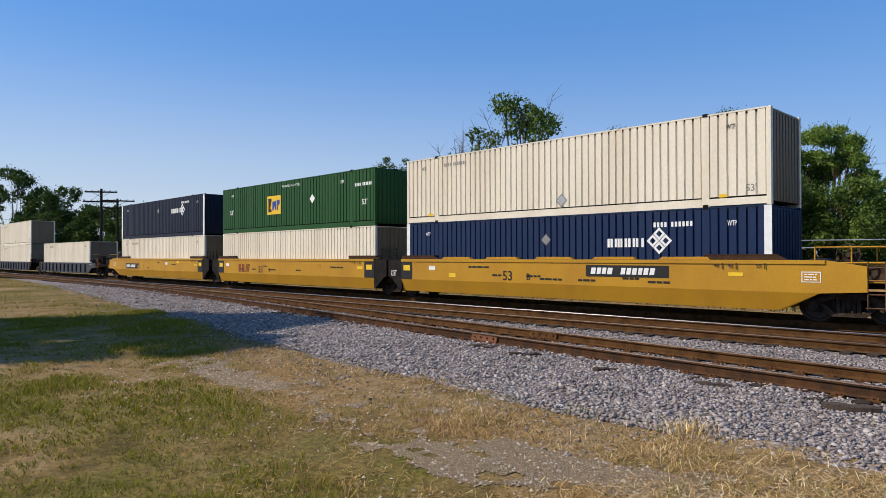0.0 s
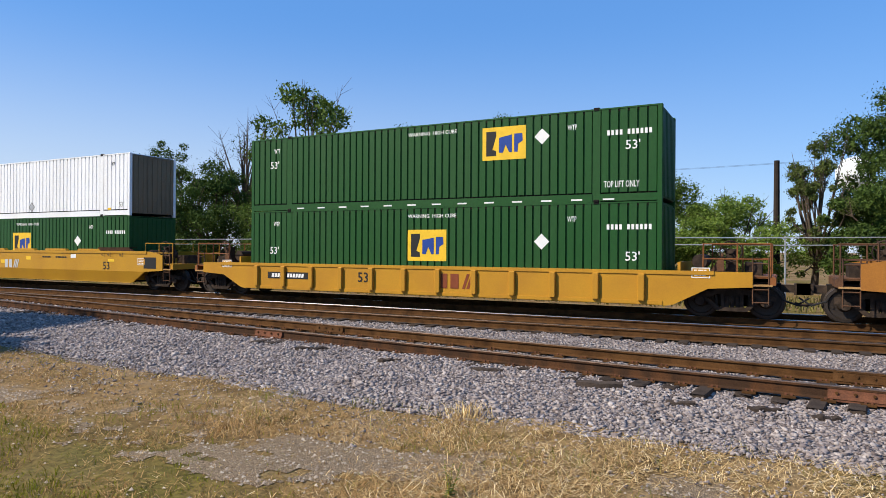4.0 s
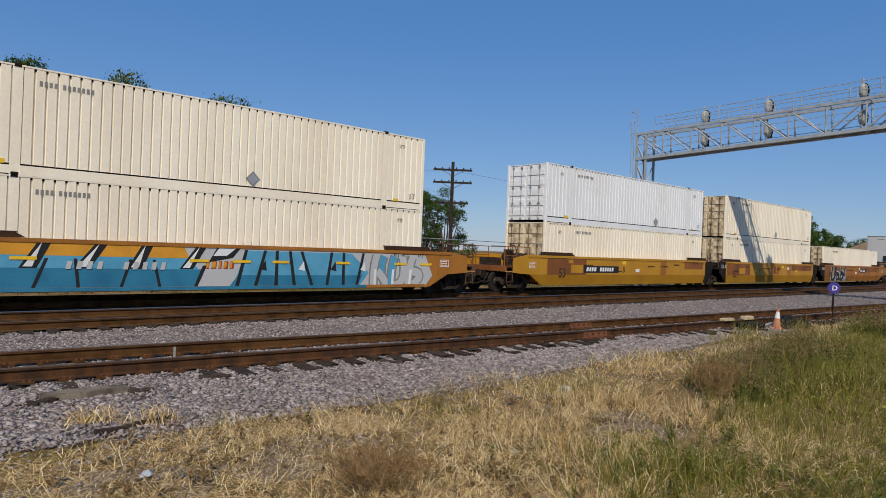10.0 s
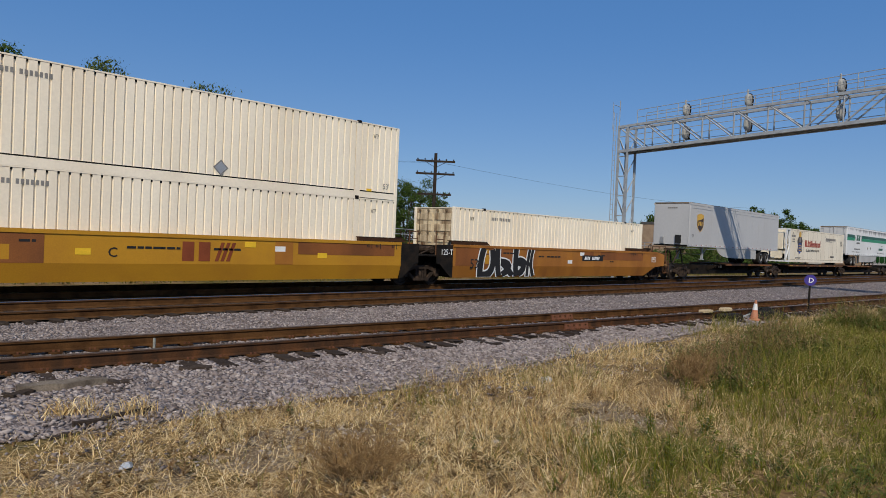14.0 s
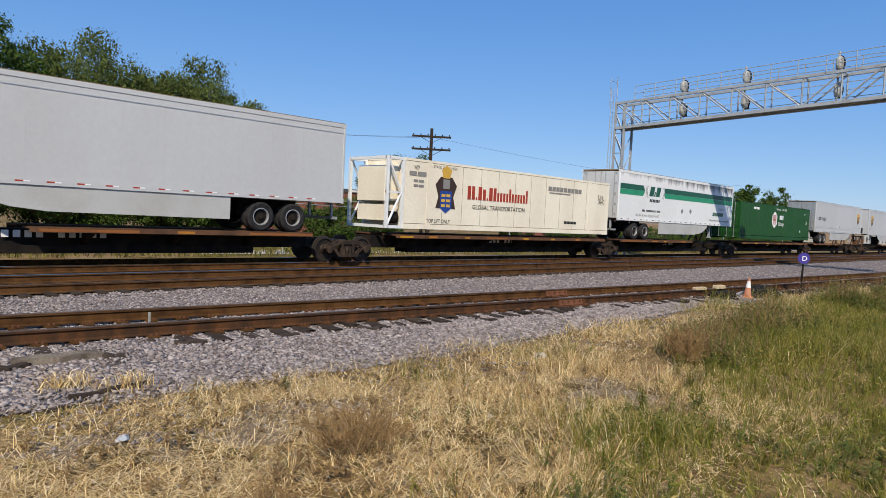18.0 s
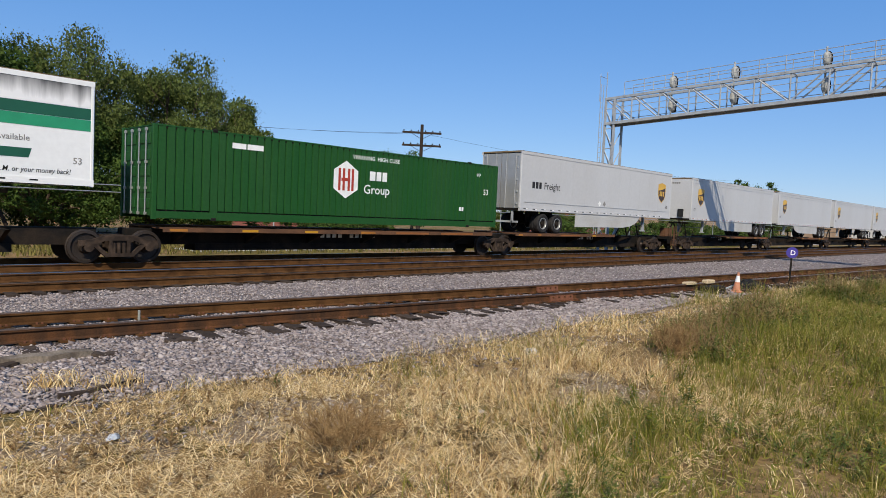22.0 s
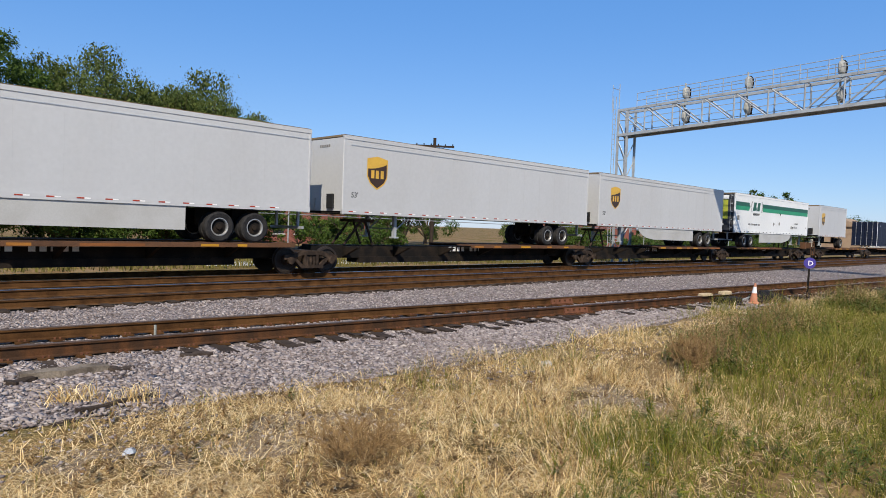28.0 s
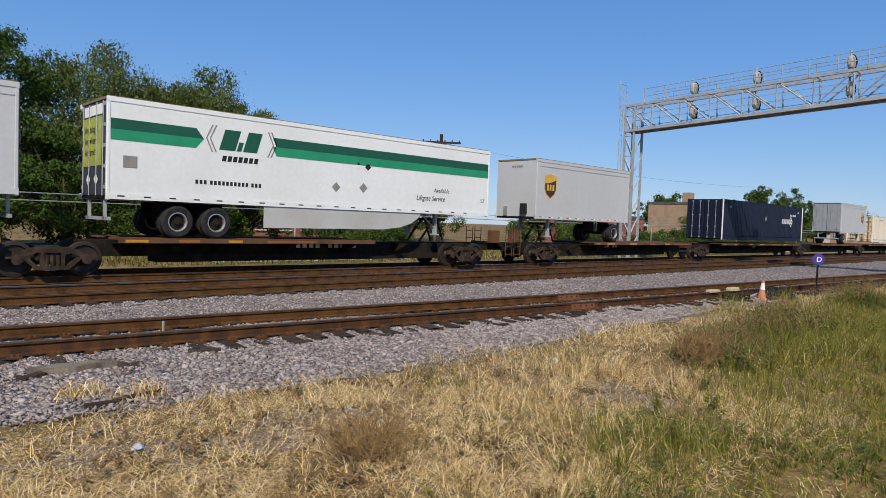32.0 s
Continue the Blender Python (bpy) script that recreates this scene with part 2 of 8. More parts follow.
def soot_material():
    """White trailer paint with soot that runs down in streaks from the roof edge, thicker towards one end."""
    m, t, p = nodes_of("sooty_trailer_white")
    n, l = t.nodes, t.links
    co, sep, mp, noise = n.new("ShaderNodeTexCoord"), n.new("ShaderNodeSeparateXYZ"), n.new("ShaderNodeMapping"), n.new("ShaderNodeTexNoise")
    l.new(co.outputs["Object"], sep.inputs[0])
    l.new(co.outputs["Object"], mp.inputs[0])
    mp.inputs["Scale"].default_value = (1, 1, 0.12)
    noise.inputs["Scale"].default_value, noise.inputs["Detail"].default_value = 2.4, 5
    l.new(mp.outputs[0], noise.inputs[0])

    def calc(op, a, b):
        q = n.new("ShaderNodeMath")
        q.operation = op
        for k, v in enumerate((a, b)):
            if isinstance(v, float):
                q.inputs[k].default_value = v
            else:
                l.new(v, q.inputs[k])
        return q.outputs[0]

    up, along = n.new("ShaderNodeMapRange"), n.new("ShaderNodeMapRange")
    up.inputs[1].default_value, up.inputs[2].default_value = 3.32, 3.93
    along.inputs[1].default_value, along.inputs[2].default_value, along.inputs[3].default_value, along.inputs[4].default_value = 1.0, 12.0, -0.45, 0.0
    l.new(sep.outputs[2], up.inputs[0])
    l.new(sep.outputs[0], along.inputs[0])
    streak = calc("MULTIPLY", calc("SUBTRACT", noise.outputs[0], 0.5), 2.2)
    f = calc("ADD", calc("ADD", calc("SUBTRACT", up.outputs[0], 0.22), streak), along.outputs[0])
    r = n.new("ShaderNodeValToRGB")
    for k, (at, c) in enumerate(((0.0, 0.735), (0.45, 0.36))):
        r.color_ramp.elements[k].position, r.color_ramp.elements[k].color = at, (c, c, c * 0.98, 1)
    e = r.color_ramp.elements.new(0.95)
    e.color = (0.05, 0.05, 0.05, 1)
    l.new(f, r.inputs[0])
    l.new(r.outputs[0], p.inputs["Base Color"])
    p.inputs["Roughness"].default_value = 0.6
    return m


M["soot_strip"] = soot_material()


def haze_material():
    """Painted pale haze glow low over the horizon, thinning upwards, thicker towards the west."""
    m, t, p = nodes_of("painted_horizon_haze")
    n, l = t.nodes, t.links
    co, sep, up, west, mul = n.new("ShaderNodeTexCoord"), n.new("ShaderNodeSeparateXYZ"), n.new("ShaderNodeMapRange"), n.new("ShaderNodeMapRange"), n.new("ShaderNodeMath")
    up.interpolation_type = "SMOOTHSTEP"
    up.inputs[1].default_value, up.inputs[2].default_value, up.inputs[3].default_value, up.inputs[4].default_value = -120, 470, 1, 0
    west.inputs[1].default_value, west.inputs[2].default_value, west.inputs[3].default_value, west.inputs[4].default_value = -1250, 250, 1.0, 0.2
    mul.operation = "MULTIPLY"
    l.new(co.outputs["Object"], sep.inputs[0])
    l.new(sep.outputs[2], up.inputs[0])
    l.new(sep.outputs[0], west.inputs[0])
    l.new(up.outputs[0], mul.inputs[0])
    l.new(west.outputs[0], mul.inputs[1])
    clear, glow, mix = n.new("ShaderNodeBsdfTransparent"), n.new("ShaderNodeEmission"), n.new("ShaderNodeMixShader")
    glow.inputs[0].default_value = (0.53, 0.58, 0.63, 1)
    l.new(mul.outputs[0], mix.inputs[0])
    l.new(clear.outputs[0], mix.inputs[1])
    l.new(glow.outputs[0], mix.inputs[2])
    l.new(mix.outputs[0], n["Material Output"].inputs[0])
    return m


# Geometry helpers
class Geo:
    """Gathers vertices and faces of one mesh."""

    def __init__(self):
        self.v, self.f = [], []

    def add(self, v, f):
        k = len(self.v)
        self.v += [tuple(p) for p in v]
        self.f += [tuple(i + k for i in q) for q in f]
        return self

    def box(self, x0, x1, y0, y1, z0, z1):
        return self.add([(x, y, z) for z in (z0, z1) for y in (y0, y1) for x in (x0, x1)],
                        [(0, 2, 3, 1), (4, 5, 7, 6), (0, 1, 5, 4), (2, 6, 7, 3), (0, 4, 6, 2), (1, 3, 7, 5)])

    def block(self, x0, x1, y0, y1, z0, z1, c=0.02):
        """A box with its upright and upper edges chamfered."""
        ring = lambda d, z: [(x0 + d, y0 + c, z), (x0 + c, y0 + d, z), (x1 - c, y0 + d, z), (x1 - d, y0 + c, z), (x1 - d, y1 - c, z), (x1 - c, y1 - d, z), (x0 + c, y1 - d, z), (x0 + d, y1 - c, z)]
        v = ring(0, z0) + ring(0, z1 - c) + ring(c * 0.99, z1)
        f = [tuple(range(7, -1, -1)), tuple(range(16, 24))]
        for a in (0, 8):
            f += [(a + i, a + (i + 1) % 8, a + 8 + (i + 1) % 8, a + 8 + i) for i in range(8)]
        return self.add(v, f)

    def prism(self, xz, y0, y1):
        n = len(xz)
        return self.add([(x, y0, z) for x, z in xz] + [(x, y1, z) for x, z in xz],
                        [tuple(range(n)), tuple(range(2 * n - 1, n - 1, -1))] + [(i, i + n, (i + 1) % n + n, (i + 1) % n) for i in range(n)])

    def prism_x(self, yz, x0, x1):
        n = len(yz)
        return self.add([(x0, y, z) for y, z in yz] + [(x1, y, z) for y, z in yz],
                        [tuple(range(n - 1, -1, -1)), tuple(range(n, 2 * n))] + [(i, (i + 1) % n, (i + 1) % n + n, i + n) for i in range(n)])

    def tube(self, p, q, r, n=6, r2=None):
        p, q = Vector(p), Vector(q)
        a = (q - p).orthogonal().normalized()
        b = (q - p).normalized().cross(a)
        ring = lambda o, s: [o + s * (math.cos(k * math.tau / n) * a + math.sin(k * math.tau / n) * b) for k in range(n)]
        return self.add(ring(p, r) + ring(q, r if r2 is None else r2),
                        [tuple(range(n - 1, -1, -1)), tuple(range(n, 2 * n))] + [(i, (i + 1) % n, (i + 1) % n + n, i + n) for i in range(n)])

    def path(self, pts, r, n=6):
        """A bent tube through pts."""
        pts = [Vector(p) for p in pts]
        rings = []
        for k, p in enumerate(pts):
            d = (pts[min(k + 1, len(pts) - 1)] - pts[max(k - 1, 0)]).normalized()
            a = d.cross(Vector((0.13, 0.31, 0.94))).normalized()
            b = d.cross(a)
            rings += [p + r * (math.cos(i * math.tau / n) * a + math.sin(i * math.tau / n) * b) for i in range(n)]
        m = len(pts)
        return self.add(rings, [(k * n + i, k * n + (i + 1) % n, (k + 1) * n + (i + 1) % n, (k + 1) * n + i) for k in range(m - 1) for i in range(n)] + [tuple(range(n - 1, -1, -1)), tuple(range((m - 1) * n, m * n))])

    def lathe_y(self, cx, cz, prof, n=20):
        """Rings about an axle along y: prof is a list of (y, radius)."""
        k = len(prof)
        v = [(cx + r * math.cos(i * math.tau / n), y, cz + r * math.sin(i * math.tau / n)) for y, r in prof for i in range(n)]
        f = [(a * n + i, a * n + (i + 1) % n, (a + 1) * n + (i + 1) % n, (a + 1) * n + i) for a in range(k - 1) for i in range(n)]
        f += [tuple(range(n - 1, -1, -1)), tuple(range((k - 1) * n, k * n))]
        return self.add(v, f)

    def lathe_z(self, cx, cy, prof, n=14):
        k = len(prof)
        v = [(cx + r * math.cos(i * math.tau / n), cy + r * math.sin(i * math.tau / n), z) for z, r in prof for i in range(n)]
        f = [(a * n + i, a * n + (i + 1) % n, (a + 1) * n + (i + 1) % n, (a + 1) * n + i) for a in range(k - 1) for i in range(n)]
        f += [tuple(range(n - 1, -1, -1)), tuple(range((k - 1) * n, k * n))]
        return self.add(v, f)

    def mesh(self, name):
        me = bpy.data.meshes.new(name)
        me.from_pydata(self.v, [], self.f)
        me.update()
        return me


def fast_mesh(name, verts, faces):
    """A mesh from numpy arrays: all faces with the same number of corners."""
    me = bpy.data.meshes.new(name)
    n, k = faces.shape
    me.vertices.add(len(verts))
    me.vertices.foreach_set("co", np.ascontiguousarray(verts, dtype=np.float32).ravel())
    me.loops.add(n * k)
    me.loops.foreach_set("vertex_index", np.ascontiguousarray(faces, dtype=np.int32).ravel())
    me.polygons.add(n)
    me.polygons.foreach_set("loop_start", np.arange(0, n * k, k, dtype=np.int32))
    me.polygons.foreach_set("loop_total", np.full(n, k, dtype=np.int32))
    me.update(calc_edges=True)
    return me


HASH = np.random.RandomState(77).uniform(-1, 1, (256, 256))


def mottle(x, y, seed=0):
    """Smooth value noise on numpy arrays, about -1 to 1."""
    x, y = np.asarray(x, float) + 31.7 * seed, np.asarray(y, float) + 17.3 * seed
    i, j = np.floor(x).astype(int), np.floor(y).astype(int)
    u, v = x - i, y - j
    u, v = u * u * (3 - 2 * u), v * v * (3 - 2 * v)
    h = lambda a, b: HASH[a % 256, b % 256]
    return (h(i, j) * (1 - u) + h(i + 1, j) * u) * (1 - v) + (h(i, j + 1) * (1 - u) + h(i + 1, j + 1) * u) * v


def part(name, geo, material, parent=None, label="", smooth=False):
    me = geo.mesh(name) if isinstance(geo, Geo) else geo
    me.materials.clear()
    me.materials.append(M[material] if isinstance(material, str) else material)
    if smooth:
        me.shade_smooth()
    ob = new(name, me)
    ob.parent = parent
    if label:
        ob["label"] = label
    return ob


def share(ob, name, parent, m=None):
    """Another object on the same mesh."""
    o = new(name, ob.data)
    o.parent = parent
    if m is not None:
        o.matrix_basis = m
    return o


def thing(name, label, category, group="", kind=""):
    return tagged(new(name), label, category, group, kind)


FONT = {}


def letters(text, size, slant=0.0, wide=1.0):
    """Flat letters of the built-in font as a mesh in the xz plane, facing -y, standing on z = 0 from x = 0."""
    key = (text, size, slant, wide)
    if key not in FONT:
        cu = bpy.data.curves.new("lettering", "FONT")
        cu.body, cu.size, cu.shear, cu.resolution_u, cu.offset = text, size * 1.4, slant, 2, size * 0.012
        ob = bpy.data.objects.new("lettering", cu)
        me = bpy.data.meshes.new_from_object(ob)
        bpy.data.objects.remove(ob)
        me.transform(Matrix(((wide, 0, 0, 0), (0, 0, -1, 0), (0, 1, 0, 0), (0, 0, 0, 1))))
        me.name = "lettering"
        FONT[key] = me
    return FONT[key]


def write(text, x, z, size, material, parent, y, slant=0.0, wide=1.0):
    ob = part("lettering", letters(text, size, slant, wide).copy(), material, parent)
    ob.location = (x, y, z)
    return ob


def bars(widths, x, z, h, material, parent, y, gap=0.25, name="marking", slant=0.0):
    """A row of plain bars in place of writing: single pieces, or one part where they are too small to tell apart."""
    rows = []
    for w in widths:
        if w > 0:
            rows.append([(x, y, z), (x + w, y, z), (x + w + slant * h, y, z + h), (x + slant * h, y, z + h)])
        x += abs(w) + gap * h
    if h >= 0.15:
        for v in rows:
            part(name, Geo().add(v, [(0, 1, 2, 3)]), material, parent)
        return None
    g = Geo()
    for v in rows:
        g.add(v, [(0, 1, 2, 3)])
    return part(name, g, material, parent)


def flat(name, pts, material, parent, y, label=""):
    """A flat painted shape on a side wall, from its corners (x, z)."""
    return part(name, Geo().add([(x, y, z) for x, z in pts], [tuple(range(len(pts)))]), material, parent, label)


def diamond(x, z, r, material, parent, y, label=""):
    return flat("placard", [(x - r, z), (x, z - r), (x + r, z), (x, z + r)], material, parent, y, label)


MESHES = {}


def shared(name, key, build, material, parent, label="", loc=None, smooth=False):
    """A part whose mesh is built once for each key and material."""
    k = (key, material)
    if k not in MESHES:
        me = build(Geo()).mesh(name)
        me.materials.append(M[material])
        if smooth:
            me.shade_smooth()
        MESHES[k] = me
    ob = new(name, MESHES[k])
    ob.parent = parent
    if label:
        ob["label"] = label
    if loc:
        ob.location = loc
    return ob


# ---- Ground and tracks ----
def lane(x):
    """Centre line of the near track, a siding that turns off the second track."""
    return np.interp(x, [-140, -62, -50, -42, -28, -15, -3, 8, 15, 25, 45, 75, 160], [17.95, 17.95, 17.75, 17.35, 15.6, 13.85, 12.6, 11.6, 10.95, 10.2, 8.9, 7.2, 2.5])


GROUND = -0.42
TOP = -0.30  # ballast between the ties


def verge(x):
    """Where the ballast ends towards the grass."""
    return np.interp(x, [-300, -95, -60, -27, -13, -6, 0, 6, 12, 20, 32, 60, 150], [19, 17.8, 15.2, 10.7, 8.9, 8.2, 8.35, 7.9, 8.2, 8.75, 8.4, 6.4, 0.5])


def bed(x, y):
    """Height of the ballast."""
    c, e = lane(x), verge(x)
    foot = np.clip((y - e + 0.3) / 0.4, 0, 1)
    rise = np.clip((y - e - 0.1) / np.maximum(c - 1.3 - e, 0.5), 0, 1)
    back = np.clip((y - 24.3) / 1.9, 0, 1)
    z = GROUND - 0.05 + 0.08 * foot + (TOP - GROUND - 0.03) * rise - (TOP - GROUND + 0.08) * back
    z = z - (0.055 + 0.03 * mottle(np.multiply(x, 0.7), np.multiply(y, 0.2), 6)) * np.exp(-((y - c + 1.2) / 0.42) ** 2) * np.clip((np.asarray(x) + 6) / 5, 0, 1)
    return z + 0.02 * mottle(np.multiply(x, 0.9), np.multiply(y, 0.9), 1) + 0.012 * mottle(np.multiply(x, 3.1), np.multiply(y, 3.1), 2)


def earth_material():
    """Trodden dirt, straw and green grass in patches."""
    m, t, p = nodes_of("grassy_earth")
    n, l = t.nodes, t.links
    co = n.new("ShaderNodeTexCoord")
    big, mid, fine = (n.new("ShaderNodeTexNoise") for _ in range(3))
    for q, s, d in ((big, 0.16, 3), (mid, 1.1, 6), (fine, 14.0, 5)):
        q.inputs["Scale"].default_value, q.inputs["Detail"].default_value = s, d
        l.new(co.outputs["Object"], q.inputs[0])
    r1, r2 = n.new("ShaderNodeValToRGB"), n.new("ShaderNodeValToRGB")
    for r, cols in ((r1, ((0.36, (0.24, 0.165, 0.088)), (0.5, (0.22, 0.140, 0.058)), (0.68, (0.11, 0.068, 0.026)))), (r2, ((0.35, (0.105, 0.088, 0.020)), (0.55, (0.150, 0.108, 0.032)), (0.75, (0.06, 0.05, 0.013))))):
        r.color_ramp.elements.new(0.5)
        for e, (a, c) in zip(r.color_ramp.elements, cols):
            e.position, e.color = a, (*c, 1)
        l.new(mid.outputs[0], r.inputs[0])
    sel = n.new("ShaderNodeMapRange")
    sel.inputs[1].default_value, sel.inputs[2].default_value = 0.5, 0.6
    l.new(big.outputs[0], sel.inputs[0])
    mx = n.new("ShaderNodeMix")
    mx.data_type = "RGBA"
    l.new(sel.outputs[0], mx.inputs[0])
    l.new(r1.outputs[0], mx.inputs[6])
    l.new(r2.outputs[0], mx.inputs[7])
    hv, mr = n.new("ShaderNodeHueSaturation"), n.new("ShaderNodeMapRange")
    mr.inputs[1].default_value, mr.inputs[2].default_value, mr.inputs[3].default_value, mr.inputs[4].default_value = 0.3, 0.7, 0.65, 1.35
    l.new(fine.outputs[0], mr.inputs[0])
    l.new(mr.outputs[0], hv.inputs["Value"])
    l.new(mx.outputs[2], hv.inputs["Color"])
    l.new(hv.outputs[0], p.inputs["Base Color"])
    b = n.new("ShaderNodeBump")
    b.inputs["Strength"].default_value, b.inputs["Distance"].default_value = 0.7, 0.05
    l.new(fine.outputs[0], b.inputs["Height"])
    l.new(b.outputs[0], p.inputs["Normal"])
    p.inputs["Roughness"].default_value = 0.95
    p.inputs["Specular IOR Level"].default_value = 0.1
    return m


def ground_sheet():
    xs = np.concatenate([np.linspace(-1500, -60, 12), np.arange(-50, 50.1, 1.0), np.linspace(60, 1500, 12)])
    ys = np.concatenate([np.linspace(-1200, -30, 8), np.arange(-20, 10.1, 1.0), np.linspace(14, 60, 8), np.linspace(120, 2200, 10)])
    v = [(x, y, GROUND + (0.05 * float(mottle(x * 0.35, y * 0.35, 3)) if y < 10.5 else -0.02)) for y in ys for x in xs]
    n = len(xs)
    f = np.array([(j * n + i, j * n + i + 1, (j + 1) * n + i + 1, (j + 1) * n + i) for j in range(len(ys) - 1) for i in range(n - 1)])
    me = fast_mesh("ground", np.array(v), f)
    me.shade_smooth()
    return tagged(part("ground", me, earth_material()), "dry grassy earth beside the line", "ground", kind="structure")


ground_sheet()
# glowing ring added around the scene to pale the sky low down
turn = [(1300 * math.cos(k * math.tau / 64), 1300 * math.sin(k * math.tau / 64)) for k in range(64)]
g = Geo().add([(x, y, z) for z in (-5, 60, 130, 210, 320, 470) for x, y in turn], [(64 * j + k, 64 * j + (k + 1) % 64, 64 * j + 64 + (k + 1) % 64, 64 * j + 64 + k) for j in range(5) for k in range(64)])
tagged(part("backdrop", g, haze_material()), "glowing ring painted as pale haze low along the horizon", "sky", kind="structure")
g = Geo().add([(14, 30.4, GROUND + 0.012), (150, 33.0, GROUND + 0.012), (150, 36.5, GROUND + 0.012), (14, 33.2, GROUND + 0.012)], [(0, 1, 2, 3)])
tagged(part("service_road", g, mat("pale_crushed_gravel", (0.46, 0.44, 0.40), 0.95, dirt=(0.30, 0.28, 0.24), amount=0.6, scale=0.8, fine=20, spread=0.2, bump=0.4)), "pale gravel service road beyond the tracks", "road", kind="structure")
STONE = islands("ballast_stone", [(0.12, 0.095, 0.086), (0.21, 0.172, 0.158), (0.32, 0.275, 0.252), (0.25, 0.21, 0.196), (0.44, 0.385, 0.35), (0.165, 0.134, 0.125)], 0.95, spec=0.1)


def gravel_material(name, colours, scale):
    """Packed stones: a colour for each cell, with dark joints and relief between them."""
    m, t, p = nodes_of(name)
    n, l = t.nodes, t.links
    co = n.new("ShaderNodeTexCoord")
    cell, edge, r = n.new("ShaderNodeTexVoronoi"), n.new("ShaderNodeTexVoronoi"), n.new("ShaderNodeValToRGB")
    edge.feature = "DISTANCE_TO_EDGE"
    for q in (cell, edge):
        q.inputs["Scale"].default_value = scale
        l.new(co.outputs["Object"], q.inputs["Vector"])
    e = r.color_ramp.elements
    while len(e) < len(colours):
        e.new(0.5)
    for k, c in enumerate(colours):
        e[k].position, e[k].color = k / (len(colours) - 1), (*c, 1)
    sep, mr, hv = n.new("ShaderNodeSeparateColor"), n.new("ShaderNodeMapRange"), n.new("ShaderNodeHueSaturation")
    l.new(cell.outputs["Color"], sep.inputs[0])
    l.new(sep.outputs[0], r.inputs[0])
    mr.inputs[2].default_value, mr.inputs[3].default_value = 0.16, 0.4
    l.new(edge.outputs["Distance"], mr.inputs[0])
    l.new(mr.outputs[0], hv.inputs["Value"])
    l.new(r.outputs[0], hv.inputs["Color"])
    l.new(hv.outputs[0], p.inputs["Base Color"])
    b = n.new("ShaderNodeBump")
    b.inputs["Strength"].default_value, b.inputs["Distance"].default_value = 1.0, 0.035
    l.new(edge.outputs["Distance"], b.inputs["Height"])
    l.new(b.outputs[0], p.inputs["Normal"])
    p.inputs["Roughness"].default_value = 0.95
    p.inputs["Specular IOR Level"].default_value = 0.1
    return m


GREYS = [(0.11, 0.088, 0.080), (0.19, 0.155, 0.143), (0.29, 0.245, 0.225), (0.22, 0.185, 0.172), (0.38, 0.33, 0.30), (0.15, 0.122, 0.115)]


def ballast_bed():
    xs = np.concatenate([np.arange(-400, -60, 10.0), np.arange(-60, 70, 0.7), np.arange(70, 400, 10.0)])
    rows = []
    for x in xs:
        e, c = verge(x), lane(x)
        ys = np.concatenate([np.linspace(e - 0.3, e + 0.6, 4), np.linspace(e + 0.9, c, 14), np.linspace(c + 0.4, 26.2, 16)])
        rows.append([(x, y, bed(x, y)) for y in ys])
    k = len(rows[0])
    v = np.array([p for r in rows for p in r])
    f = np.array([(i * k + j, (i + 1) * k + j, (i + 1) * k + j + 1, i * k + j + 1) for i in range(len(rows) - 1) for j in range(k - 1)])
    return tagged(part("ballast", fast_mesh("ballast", v, f), gravel_material("ballast_gravel", GREYS, 15.0)), "grey-pink crushed stone ballast", "ballast", kind="structure")


BED = ballast_bed()
g = Geo().add([(-400, 16.95, TOP + 0.045), (400, 16.95, TOP + 0.045), (400, 23.6, TOP + 0.045), (-400, 23.6, TOP + 0.045)], [(0, 1, 2, 3)])
part("stained_ballast", g, mat("rust_stained_ballast", (0.115, 0.062, 0.028), 0.95, dirt=(0.05, 0.028, 0.014), amount=0.8, scale=2.0, fine=26, spread=0.4, bump=0.9), BED, "brown rust-stained ballast between the main rails")


